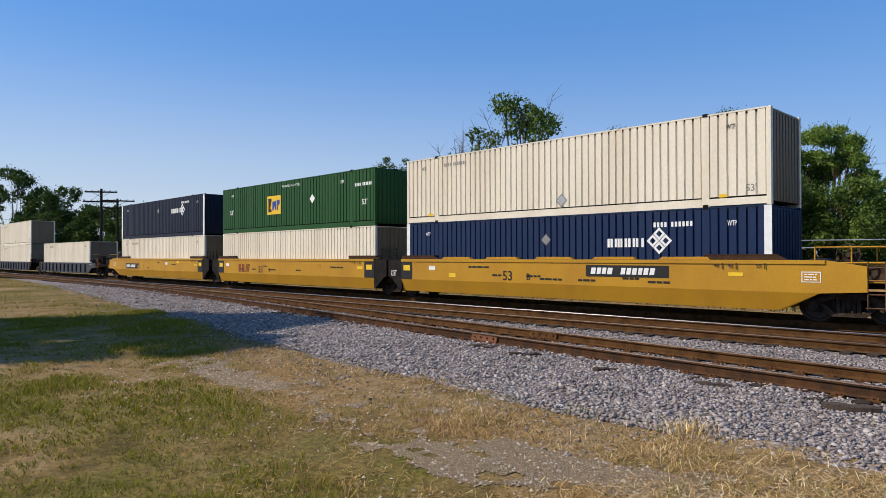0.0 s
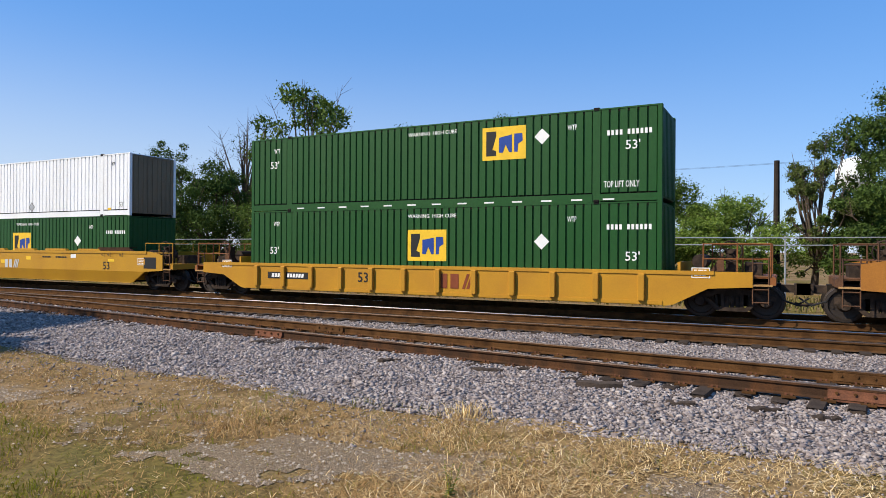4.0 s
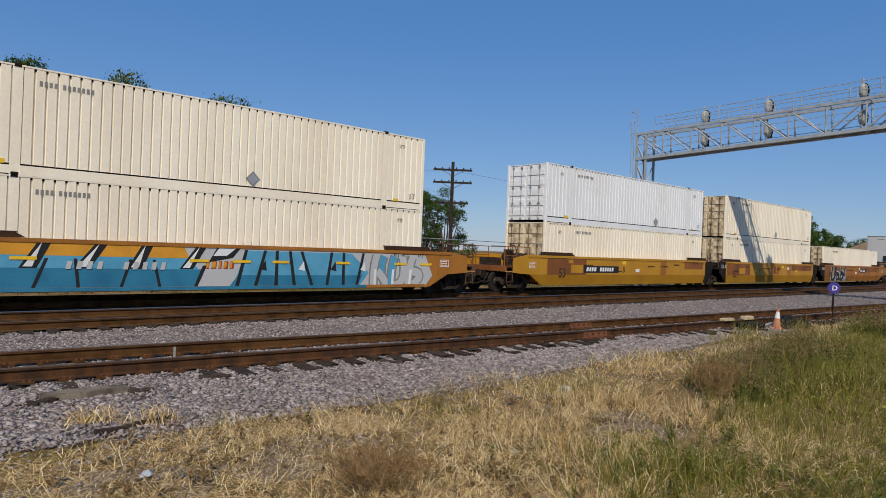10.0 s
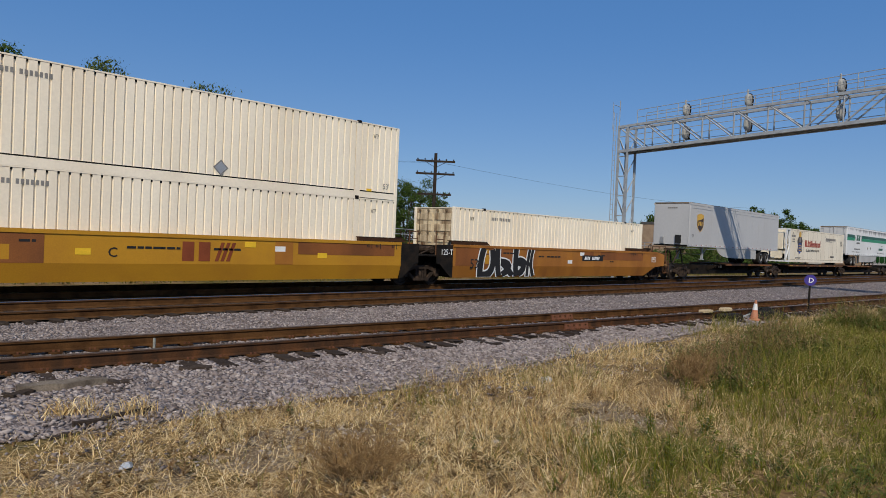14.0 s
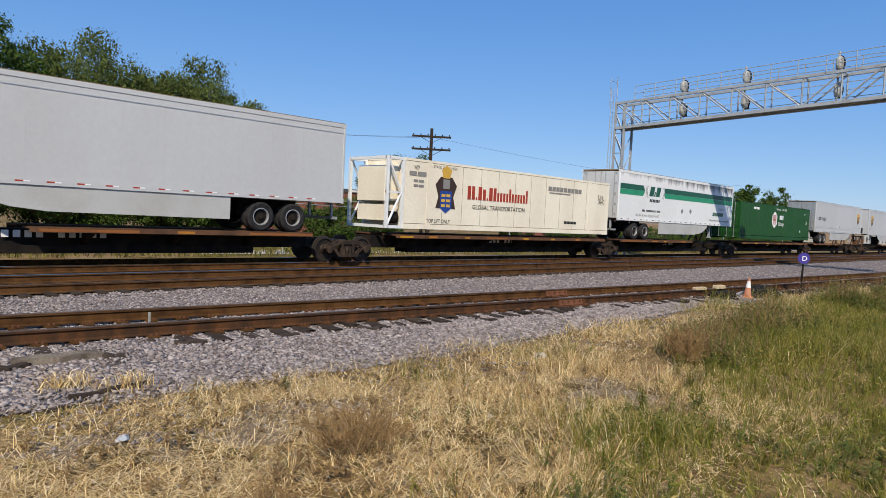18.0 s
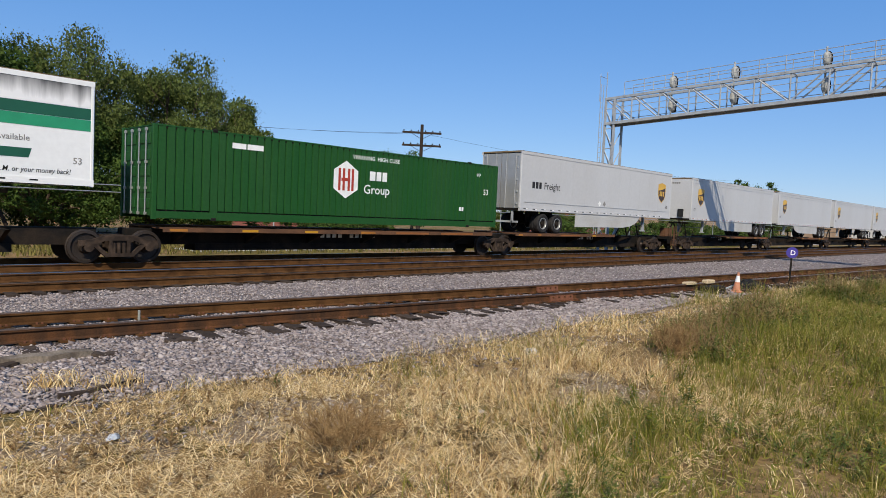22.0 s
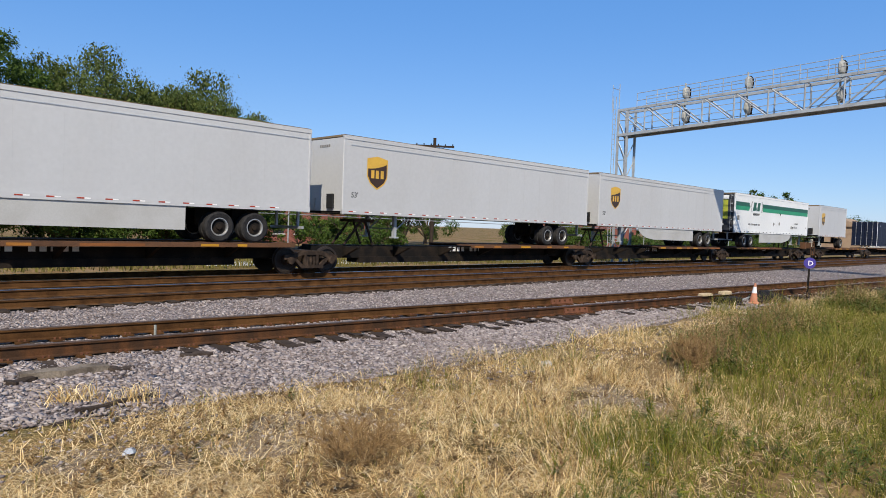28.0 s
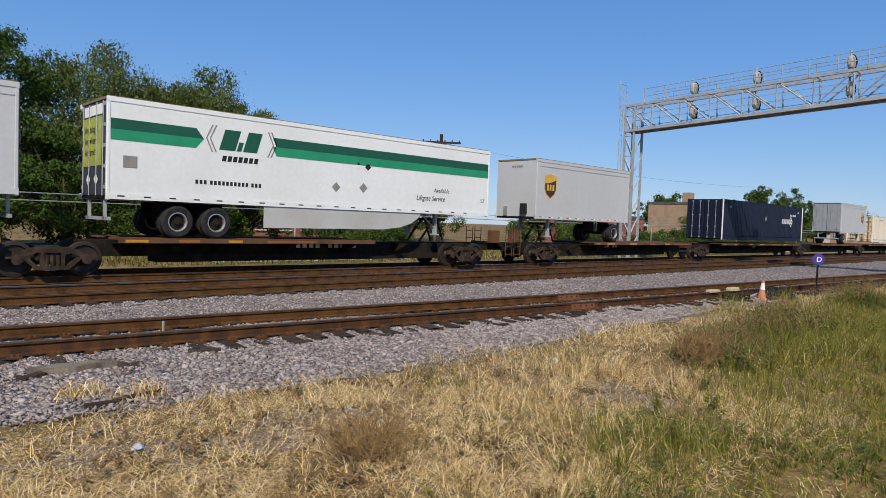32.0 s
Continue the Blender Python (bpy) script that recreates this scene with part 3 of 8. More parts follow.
def stones(parent):
    """Loose stones over the nearer ballast."""
    r = np.random.RandomState(4)
    base = np.array([(1, 0.25, 0), (-0.9, 0.4, 0.1), (0.1, 1, -0.2), (-0.1, -1, 0.2), (0.45, -0.2, 1), (-0.3, 0.1, -1)], float)
    tri = np.array([(0, 2, 4), (2, 1, 4), (1, 3, 4), (3, 0, 4), (2, 0, 5), (1, 2, 5), (3, 1, 5), (0, 3, 5)])
    P, S = [], []
    for x0, x1, per, size in ((-9, 12, 470, 0.041), (-16, -9, 340, 0.044), (12, 22, 300, 0.046), (-32, -16, 110, 0.054), (22, 40, 110, 0.054), (-60, -32, 30, 0.07), (40, 75, 25, 0.07)):
        n = int((x1 - x0) * 3.2 * per)
        x = r.uniform(x0, x1, n)
        y = verge(x) - 0.1 + (lane(x) - 0.75 - verge(x)) * r.uniform(0, 1, n)
        stray = r.uniform(0, 1, n) < 0.10
        y = np.where(stray, verge(x) - 1.9 * r.uniform(0, 1, n) ** 2, y)
        P.append(np.stack([x, y, bed(x, np.maximum(y, verge(x) + 0.05))], 1))
        S.append(size * np.clip(np.exp(r.normal(-0.15, 0.36, n)), 0.4, 1.9) * np.where(stray, 0.6, 1))
        n = int((x1 - x0) * 4.2 * per * 0.45)
        x = r.uniform(x0, x1, n)
        y = lane(x) - 0.62 + (16.95 - lane(x) + 0.62) * r.uniform(0, 1, n)
        k = abs(y - lane(x) - 0.75) > 0.13
        P.append(np.stack([x, y, bed(x, y)], 1)[k])
        S.append((size * r.uniform(0.5, 1.3, n))[k])
    P, S = np.concatenate(P), np.concatenate(S)
    n = len(P)
    A = r.normal(size=(n, 3, 3))
    Q = np.linalg.qr(A)[0]
    V = base[None] * r.uniform(0.6, 1.2, (n, 6, 1)) * np.array([1.25, 0.9, 0.62])
    V = np.einsum("nij,nkj->nki", Q, V) * S[:, None, None]
    V[:, :, 2] *= 0.62
    V += P[:, None] + np.array([0, 0, 0.006])
    F = tri[None] + 6 * np.arange(n)[:, None, None]
    return tagged(part("loose_stone", fast_mesh("loose_stone", V.reshape(-1, 3), F.reshape(-1, 3)), STONE, parent), kind="stuff")


stones(BED)

RAIL = [(-0.075, -0.205), (0.075, -0.205), (0.075, -0.19), (0.013, -0.17), (0.010, -0.052), (0.037, -0.042), (0.037, -0.005), (0.03, 0.0), (-0.03, 0.0), (-0.037, -0.005), (-0.037, -0.042), (-0.010, -0.052), (-0.013, -0.17), (-0.075, -0.19)]


def rail(name, pts, head, label, web="rail_rust"):
    """A rail along pts; its running surface takes the material head."""
    g, h = Geo(), Geo()
    n = len(RAIL)
    v, f = [], []
    for k, (x, y, z) in enumerate(pts):
        v += [(x, y + a, z + b) for a, b in RAIL]
        if k:
            f += [((k - 1) * n + i, (k - 1) * n + (i + 1) % n, k * n + (i + 1) % n, k * n + i) for i in range(n)]
    g.add(v, f)
    r = tagged(part(name, g, web), label, "rail", "rails", "structure")
    v = [p for x, y, z in pts for p in ((x, y - 0.041, z - 0.012), (x, y - 0.03, z + 0.003), (x, y + 0.03, z + 0.003), (x, y + 0.041, z - 0.012))]
    part("running_surface", h.add(v, [(4 * k + i, 4 * k + 4 + i, 4 * k + 5 + i, 4 * k + 1 + i) for k in range(len(pts) - 1) for i in range(3)]), head, r)
    return r


straight = lambda y, z: [(-400, y, z), (400, y, z)]
rail("rail", straight(21.05, 0.0), "rail_top", "rusty steel rail with a polished head")
rail("rail", straight(22.55, 0.05), "rail_top", "rusty steel rail with a polished head")
rail("rail", straight(18.7, 0.0), "rail_top", "rusty steel rail with a polished head")
rail("rail", straight(17.2, -0.07), "rail_dull", "rusty steel rail with a dull head")
SX = np.arange(-60, 150.1, 2.5)
rail("rail", [(x, lane(x) + 0.75, -0.06) for x in SX], "rail_dull", "rusty siding rail")
rail("rail", [(x, lane(x) - 0.75, -0.08) for x in SX], "rail_dull", "dark rusty siding rail with a dull head", "rail_dark")

# ties, plates, spikes and joints of the siding
def ties():
    r = random.Random(3)
    meshes = []
    for k in range(5):
        me = Geo().block(-0.115, 0.115, -1.3 - 0.02 * k, 1.3, -0.18, 0.0, 0.012).mesh("tie")
        for v in me.vertices:
            v.co += Vector((r.uniform(-0.022, 0.022), r.uniform(-0.05, 0.05), r.uniform(-0.014, 0.004)))
        me.materials.append(M["tie"])
        meshes.append(me)
    g = Geo()
    h = Geo()
    x = -58.0
    while x < 92:
        c = lane(x)
        slope = math.atan2(lane(x + 1) - lane(x - 1), 2)
        if -56 < x < 86:
            t = new("tie", meshes[r.randrange(5)])
            t.parent = BED
            t.matrix_basis = pose(x + r.uniform(-0.04, 0.04), c + r.uniform(-0.22, 0.3), -0.29 + r.uniform(-0.02, 0.012), r.uniform(-1.0, 1.6), 0, math.degrees(slope) + r.uniform(-2, 2))
        for s in (-1, 1):
            yy = c + 0.75 * s
            zz = -0.272 if s > 0 else -0.29
            g.box(x - 0.1, x + 0.1, yy - 0.19, yy + 0.17, zz - 0.02, zz + 0.012)
            for dy in (-0.115, 0.1):
                h.box(x - 0.05, x - 0.02, yy + dy - 0.018, yy + dy + 0.018, zz, zz + 0.045)
                h.box(x + 0.03, x + 0.06, yy + dy - 0.018, yy + dy + 0.018, zz, zz + 0.04)
        x += 0.53 + r.uniform(-0.03, 0.03)
    tagged(part("tie_plate", g, "rail_rust", BED), kind="stuff")
    tagged(part("spike", h, "rail_red", BED), kind="stuff")
    g = Geo()
    x = -70.0
    while x < 90:
        for c in (YC2, YC1):
            d = r.uniform(-0.05, 0.05)
            g.box(x - 0.11, x + 0.11, c - 1.3 + d, c + 1.3 + d, -0.46, -0.252)
        x += 0.53
    tagged(part("main_line_tie", g, "tie", BED), kind="stuff")


YC1, YC2 = 21.8, 17.95
ties()


def joint_bar(x, side, material, length=0.95):
    """A bolted joint bar against the near side of a siding rail."""
    y, z = lane(x) + 0.75 * side, -0.06 if side > 0 else -0.08
    j = thing("joint_bar", "rust-red bolted joint bar on the siding rail", "joint bar", "rail joints")
    slope = math.atan2(lane(x + 1) - lane(x - 1), 2)
    j.matrix_basis = pose(x, y, z, 0, 0, math.degrees(slope))
    part("bar", Geo().prism_x([(-0.082, -0.185), (-0.02, -0.165), (-0.02, -0.05), (-0.048, -0.045), (-0.055, -0.10)], -length / 2, length / 2), material, j)
    for k in range(4):
        a = -length / 2 + length * (k + 0.5) / 4
        part("bolt", Geo().tube((a, -0.045, -0.095), (a, -0.085, -0.095), 0.022, 6), "rail_rust", j)
    part("shim", Geo().box(-length / 2, length / 2, -0.13, 0.13, -0.214, -0.2), material, j)


for x, s, m in ((-11.4, -1, "rail_red"), (1.05, -1, "rail_red"), (14.9, -1, "rail_red"), (-10.6, 1, "rail_rust"), (1.2, 1, "rail_rust"), (16.2, 1, "rail_red"), (33.0, -1, "rail_rust")):
    joint_bar(x, s, m)


def loose_board(x, y, length, width, turn, material, label):
    """A split, weathered board lying on the stones."""
    r = random.Random(int(x * 100))
    b = tagged(part("loose_board", Geo(), material), label, "board", "boards on the ballast")
    g = Geo()
    n = 7
    v = []
    for k in range(n):
        a = length * (k / (n - 1) - 0.5)
        w = width * (0.5 + 0.12 * r.uniform(-1, 1)) * (0.5 if k in (0, n - 1) else 1)
        h = (0.1 if width > 0.21 else 0.05) + 0.02 * r.uniform(-1, 1)
        v += [(a, -w, 0), (a, w, 0), (a, w * 0.9, h), (a, -w * 0.9, h * 0.9)]
    f = [(4 * k + i, 4 * k + (i + 1) % 4, 4 * k + 4 + (i + 1) % 4, 4 * k + 4 + i) for k in range(n - 1) for i in range(4)]
    g.add(v, f + [(3, 2, 1, 0), tuple(4 * n - 4 + i for i in range(4))])
    b.data = g.mesh("loose_board")
    b.data.materials.append(M[material])
    b.matrix_basis = pose(x, y, bed(x, y) - 0.002, 0, 0, turn)


for x, y, l, w, a, m in ((2.65, 10.15, 1.1, 0.22, -4, "tie_old"), (3.35, 10.05, 0.35, 0.2, -10, "tie"), (2.1, 10.05, 0.4, 0.2, 20, "tie"), (0.5, 10.2, 0.35, 0.16, 8, "tie"), (-0.25, 10.4, 0.45, 0.14, 10, "tie"), (-1.35, 10.25, 0.4, 0.14, 5, "tie"),
                         (-2.7, 10.85, 0.75, 0.22, 12, "tie"), (-4.9, 11.3, 0.6, 0.14, 10, "tie"), (4.6, 10.35, 0.5, 0.18, -20, "tie"), (6.3, 10.2, 0.4, 0.2, -15, "tie"), (8.0, 10.05, 0.5, 0.2, -70, "tie"), (-9.3, 11.7, 0.7, 0.2, 30, "tie"), (-7.0, 11.3, 0.5, 0.2, 40, "tie"), (11.0, 9.7, 0.5, 0.2, -60, "tie"), (2.75, 8.35, 1.0, 0.07, 12, "tie"), (2.2, 8.1, 0.5, 0.05, 24, "tie")):
    loose_board(x, y, l, w, a, m, "dark splintered tie piece on the ballast" if m == "tie" else "grey weathered plank on the ballast")

peg = tagged(part("marker_peg", Geo().block(-0.02, 0.02, -0.015, 0.015, -0.3, 0.06, 0.006), "peg"), "small pale marker peg between the rails", "peg")
peg.location = (4.62, lane(4.62) + 0.25, -0.12)
for x, y, s in ((7.4, 11.75, 0.06), (5.6, 11.5, 0.05), (-3.2, 12.4, 0.05), (9.0, 11.2, 0.05), (3.4, 11.7, 0.06), (9.1, 6.75, 0.10)):
    me = Geo().lathe_z(0, 0, [(-0.03, 0.6 * s), (0.0, s), (0.5 * s, 0.85 * s), (0.8 * s, 0.3 * s)], 7).mesh("pale_rock")
    for v in me.vertices:
        v.co += Vector((random.uniform(-0.2, 0.2) * s, random.uniform(-0.3, 0.3) * s, random.uniform(-0.15, 0.15) * s))
    o = tagged(part("pale_rock", me, "wall_pale"), "pale rock lying among the ballast stones", "rock", "pale rocks")
    o.location = (x, y, bed(x, y) if y > verge(x) else GROUND + 0.03)


# ---- Lineside things ----
def sign(x, y):
    s = thing("round_sign", "small round purple sign with a white letter on a thin post", "sign")
    part("post", Geo().block(-0.035, 0.035, -0.015, 0.015, 0, 1.62, 0.006), "black", s)
    g = Geo()
    n = 24
    g.add([(0.21 * math.cos(k * math.tau / n), yy, 1.44 + 0.21 * math.sin(k * math.tau / n)) for yy in (-0.022, -0.016) for k in range(n)], [tuple(range(n)), tuple(range(2 * n - 1, n - 1, -1))] + [(k, k + n, (k + 1) % n + n, (k + 1) % n) for k in range(n)])
    d = part("disc", g, "purple", s)
    write("D", -0.07, 1.35, 0.185, "ink_white", d, -0.026)
    s.matrix_basis = pose(x, y, GROUND, 0, 1.5, -62)


sign(27.4, 8.36)


def traffic_cone(x, y):
    c = thing("traffic_cone", "faded orange traffic cone with a white collar", "traffic cone")
    part("base", Geo().block(-0.18, 0.18, -0.18, 0.18, 0, 0.04, 0.015), "cone", c)
    part("body", Geo().lathe_z(0, 0, [(0.04, 0.14), (0.36, 0.085)], 16), "cone", c, smooth=False)
    part("collar", Geo().lathe_z(0, 0, [(0.36, 0.087), (0.58, 0.05)], 16), "trailer_white", c)
    part("tip", Geo().lathe_z(0, 0, [(0.58, 0.05), (0.7, 0.03)], 16), "cone", c)
    c.matrix_basis = pose(x, y, GROUND + 0.05, 3, -4, 20)


traffic_cone(23.8, 8.95)


def derail(x, y):
    d = thing("derail_block", "pale yellow derail blocks on the siding rail", "derail")
    for k, (a, w) in enumerate(((0, 0.75), (1.3, 0.7))):
        part("block", Geo().block(a, a + w * 0.8, -0.12, 0.1, 0.0, 0.085 + 0.03 * k, 0.03), "leather", d)
    d.matrix_basis = pose(x, y, -0.09, 0, 0, -5)
    b = thing("switch_stand", "low dark switch machine beside the siding", "switch stand")
    part("case", Geo().block(-0.6, 0.6, -0.22, 0.2, 0, 0.2, 0.05), "black", b)
    part("rod", Geo().tube((-0.2, 0.3, 0.12), (-0.2, 1.6, 0.14), 0.03), "rail_rust", b)
    part("lever", Geo().path([(0.9, 0, 0.06), (1.5, -0.1, 0.2), (1.8, -0.1, 0.05)], 0.03), "steel", b)
    b.matrix_basis = pose(x + 1.2, y - 0.42, GROUND + 0.08, 0, 0, -6)
    t = thing("tarpaulin_heap", "crumpled black heap behind the cone", "heap")
    me = Geo().lathe_z(0, 0, [(0, 0.75), (0.12, 0.7), (0.24, 0.5), (0.34, 0.2)], 18).mesh("heap")
    for v in me.vertices:
        v.co.x *= 1.5
        v.co += Vector((random.uniform(-0.08, 0.08), random.uniform(-0.08, 0.08), random.uniform(-0.04, 0.06)))
    part("cover", me, "black", t)
    t.location = (x + 4.0, y - 0.55, GROUND + 0.02)


derail(21.4, 9.75)

rag = tagged(part("rag", Geo(), "plastic_blue"), "pale blue crumpled rag in the dry grass", "rag")
me = Geo().lathe_z(0, 0, [(0, 0.13), (0.04, 0.12), (0.08, 0.05)], 12).mesh("rag")
for v in me.vertices:
    v.co += Vector((random.uniform(-0.05, 0.05), random.uniform(-0.05, 0.05), random.uniform(-0.02, 0.03)))
me.materials.append(M["plastic_blue"])
rag.data = me
rag.location = (2.3, 6.62, GROUND + 0.03)
rag.scale = (0.5, 0.45, 0.5)


# signal gantry
def gantry(X=43.6):
    s = thing("signal_gantry", "galvanised steel truss signal gantry across the tracks", "gantry")
    zb = lambda y: 9.0 + (26.4 - y) * 0.043
    zt = lambda y: 10.8 + (26.4 - y) * 0.0405
    x0, x1 = X - 0.55, X + 0.55
    ya, yb = 26.4, 3.4

    def tower(yn, yf, ztop):
        for x in (x0, x1):
            for y in (yn, yf):
                part("tower_leg", Geo().box(x - 0.07, x + 0.07, y - 0.07, y + 0.07, GROUND, ztop), "steel", s)
        n = 7
        for k in range(n):
            a, b = GROUND + 0.4 + (ztop - 0.8) * k / n, GROUND + 0.4 + (ztop - 0.8) * (k + 1) / n
            part("tower_brace", Geo().tube((x0, yn, a), (x0, yf, b), 0.035, 5).tube((x1, yn, b), (x1, yf, a), 0.035, 5).tube((x0, yn, b), (x0, yf, b), 0.035, 5).tube((x0, yn, a), (x1, yn, b), 0.035, 5).tube((x0, yf, b), (x1, yf, a), 0.035, 5), "steel", s)

    tower(25.65, 26.4, 10.9)
    tower(3.4, 4.45, zt(4.0))
    for x in (x0, x1):
        for zf, w in ((zb, 0.1), (zt, 0.085)):
            g = Geo()
            g.add([(x + a, y, zf(y) + b) for y in (ya, yb) for a, b in ((-w, -w), (w, -w), (w, w), (-w, w))], [(0, 1, 5, 4), (1, 2, 6, 5), (2, 3, 7, 6), (3, 0, 4, 7), (3, 2, 1, 0), (4, 5, 6, 7)])
            part("chord", g, "steel", s)
    n = 11
    for k in range(n + 1):
        y = ya - (ya - yb) * k / n
        for x in (x0, x1):
            part("truss_post", Geo().tube((x, y, zb(y)), (x, y, zt(y)), 0.05, 6), "steel", s)
            if k < n:
                y2 = ya - (ya - yb) * (k + 1) / n
                p, q = ((y, zt(y)), (y2, zb(y2))) if k < n // 2 + 1 else ((y, zb(y)), (y2, zt(y2)))
                part("truss_diagonal", Geo().tube((x, p[0], p[1]), (x, q[0], q[1]), 0.052, 6), "steel", s)
        for zz in (zb(y), zt(y)):
            part("cross_strut", Geo().tube((x0, y, zz), (x1, y, zz), 0.04, 5), "steel", s)
    g = Geo()
    g.add([(a, y, zb(y) + 0.05) for y in (ya, yb) for a in (x0, x1)], [(0, 1, 3, 2)])
    part("walkway", g, "steel", s)
    for x in (x0 - 0.1, x1 + 0.1):
        g = Geo()
        for h in (0.5, 1.02):
            g.tube((x, 24.9, zt(24.9) + h), (x, yb, zt(yb) + h), 0.025, 5)
        part("handrail", g, "steel", s)
        for k in range(15):
            y = 24.9 - (24.9 - yb) * k / 14
            part("rail_post", Geo().tube((x, y, zt(y)), (x, y, zt(y) + 1.02), 0.025, 5), "steel", s)
    for h in (0.45, 0.9, 1.35):
        part("inner_rail", Geo().tube((x1 + 0.06, ya, zb(ya) + h), (x1 + 0.06, yb, zb(yb) + h), 0.022, 5), "signal", s)
    part("ladder", Geo().tube((x0 - 0.25, 26.5, 0), (x0 - 0.25, 26.5, 11.8), 0.025).tube((x0 - 0.6, 26.5, 0), (x0 - 0.6, 26.5, 11.8), 0.025), "steel", s)
    for k in range(30):
        shared("rung", "rung", lambda g: g.tube((x0 - 0.6, 26.5, 0), (x0 - 0.25, 26.5, 0), 0.018, 5), "steel", s, loc=(0, 0, 0.4 + 0.36 * k))
    part("mast", Geo().tube((x0, 26.4, 10.8), (x0, 26.4, 12.75), 0.03).tube((x0 - 0.9, 26.4, 12.3), (x0, 26.4, 12.3), 0.02).tube((x0 - 0.9, 26.4, 10.5), (x0 - 0.9, 26.4, 12.5), 0.02), "steel", s)
    for y in (22.0, 17.75, 12.35):
        part("signal_mount", Geo().tube((x1 + 0.2, y, zb(y) + 0.1), (x1 + 0.2, y, zt(y) + 1.5), 0.06, 8).box(x1 - 0.1, x1 + 0.25, y - 0.06, y + 0.06, zt(y) - 0.1, zt(y) + 0.05), "signal", s)
        for zc in (zb(y) + 1.0, zt(y) + 0.82):
            h = part("signal_head", Geo().add(*lens_case(x1 + 0.2, y, zc)), "signal", s, "grey signal case with a dark oval backing")
            g = Geo()
            n2 = 20
            g.add([(x1 + 0.5 + dx, y + 0.27 * math.cos(k * math.tau / n2), zc + 0.5 * math.sin(k * math.tau / n2)) for dx in (0, 0.03) for k in range(n2)], [tuple(range(n2)), tuple(range(2 * n2 - 1, n2 - 1, -1))] + [(k, k + n2, (k + 1) % n2 + n2, (k + 1) % n2) for k in range(n2)])
            part("backing_disc", g, "black", h)
            for dz in (0.3, 0.0, -0.3):
                part("hood", Geo().tube((x1 + 0.54, y, zc + dz), (x1 + 0.85, y, zc + dz), 0.12, 10), "black", h)


def lens_case(x, y, z):
    """An upright rounded case for three lenses."""
    n, v = 16, []
    prof = [(-0.22, 0.45), (-0.14, 0.8), (0.1, 1.0), (0.3, 1.0)]
    for dx, k2 in prof:
        for k in range(n):
            a = k * math.tau / n
            v.append((x + dx, y + 0.18 * k2 * math.copysign(abs(math.cos(a)) ** 0.7, math.cos(a)), z + 0.42 * k2 * math.copysign(abs(math.sin(a)) ** 0.7, math.sin(a))))
    f = [(a * n + i, a * n + (i + 1) % n, (a + 1) * n + (i + 1) % n, (a + 1) * n + i) for a in range(len(prof) - 1) for i in range(n)]
    return v, f + [tuple(range(n - 1, -1, -1)), tuple(range(3 * n, 4 * n))]


gantry()


def utility_pole(x, y, h, arms, turn=0.0, label="weathered wooden utility pole with cross arms"):
    p = thing("utility_pole", label, "utility pole", "utility poles")
    part("shaft", Geo().tube((0, 0, 0), (0, 0, h), 0.22, 10, 0.16), "pole", p)
    for k, (z, w) in enumerate(arms):
        a = part("cross_arm", Geo().box(-w, w, -0.2, -0.08, h - z - 0.04, h - z + 0.16), "pole", p)
        for i in range(6):
            xx = -w * 0.92 + i * w * 1.84 / 5
            part("insulator", Geo().lathe_z(xx, -0.14, [(h - z + 0.16, 0.03), (h - z + 0.22, 0.07), (h - z + 0.32, 0.05)], 8), "wire", a)
        for sgn in (-1, 1):
            part("brace", Geo().tube((sgn * w * 0.55, -0.14, h - z), (0, -0.14, h - z - 0.6), 0.025, 5), "pole", a)
    p.matrix_basis = pose(x, y, GROUND, 0, 0, turn)
    return p


utility_pole(46.8, 50.0, 11.3, ((0.9, 2.0), (2.2, 2.0), (4.3, 1.7)), -40)
utility_pole(-0.5, 47.0, 8.1, (), 0, "dark bare wooden pole among the trees")
utility_pole(-96.0, 29.8, 11.5, ((0.5, 2.0), (1.8, 2.2)), 60)
utility_pole(-107.0, 35.5, 11.2, ((0.4, 2.4), (1.5, 2.0)), 70)
utility_pole(-78.0, 23.0 + 5, 6.5, (), 0, "short grey wooden pole beside the line")


def cable(pts, sag, r=0.02, label="thin dark overhead cable on poles"):
    out = []
    for (a, b) in zip(pts, pts[1:]):
        a, b = Vector(a), Vector(b)
        out += [a.lerp(b, k / 12) - Vector((0, 0, sag * 4 * (k / 12) * (1 - k / 12))) for k in range(12)]
    out.append(Vector(pts[-1]))
    tagged(part("cable", Geo().path(out, r, 4), "wire"), label, "cable", "lineside cables")


def fence():
    """A lineside cable fence behind the tracks."""
    f = thing("cable_fence", "low steel cable fence with thin posts behind the tracks", "fence")
    for k in range(11):
        x = -90 + 18 * k
        shared("fence_post", "fencepost", lambda g: g.tube((0, 0, GROUND), (0, 0, 2.55), 0.035, 6), "steel", f, loc=(x, 30.0, 0))
    for z in (2.5, 2.2):
        part("fence_cable", Geo().path([(-90 + 9 * k, 29.95, z + 0.03 * math.sin(k * 1.7)) for k in range(22)], 0.022, 5), "alu", f)


fence()
for z in (10.0, 9.9):
    cable([(46.8 - 1.3 + (z - 9.9) * 20, 50, z), (16, 80, z + 2), (-60, 110, z + 6)], 0.9, 0.012)
cable([(-96, 29.8, 10.6), (-160, 40, 11.5)], 1.2, 0.03)
cable([(-96, 29.8, 9.4), (-160, 30, 10)], 1.6, 0.03)
cable([(46.8, 50, 10), (130, 48, 10.5)], 1.0, 0.012)


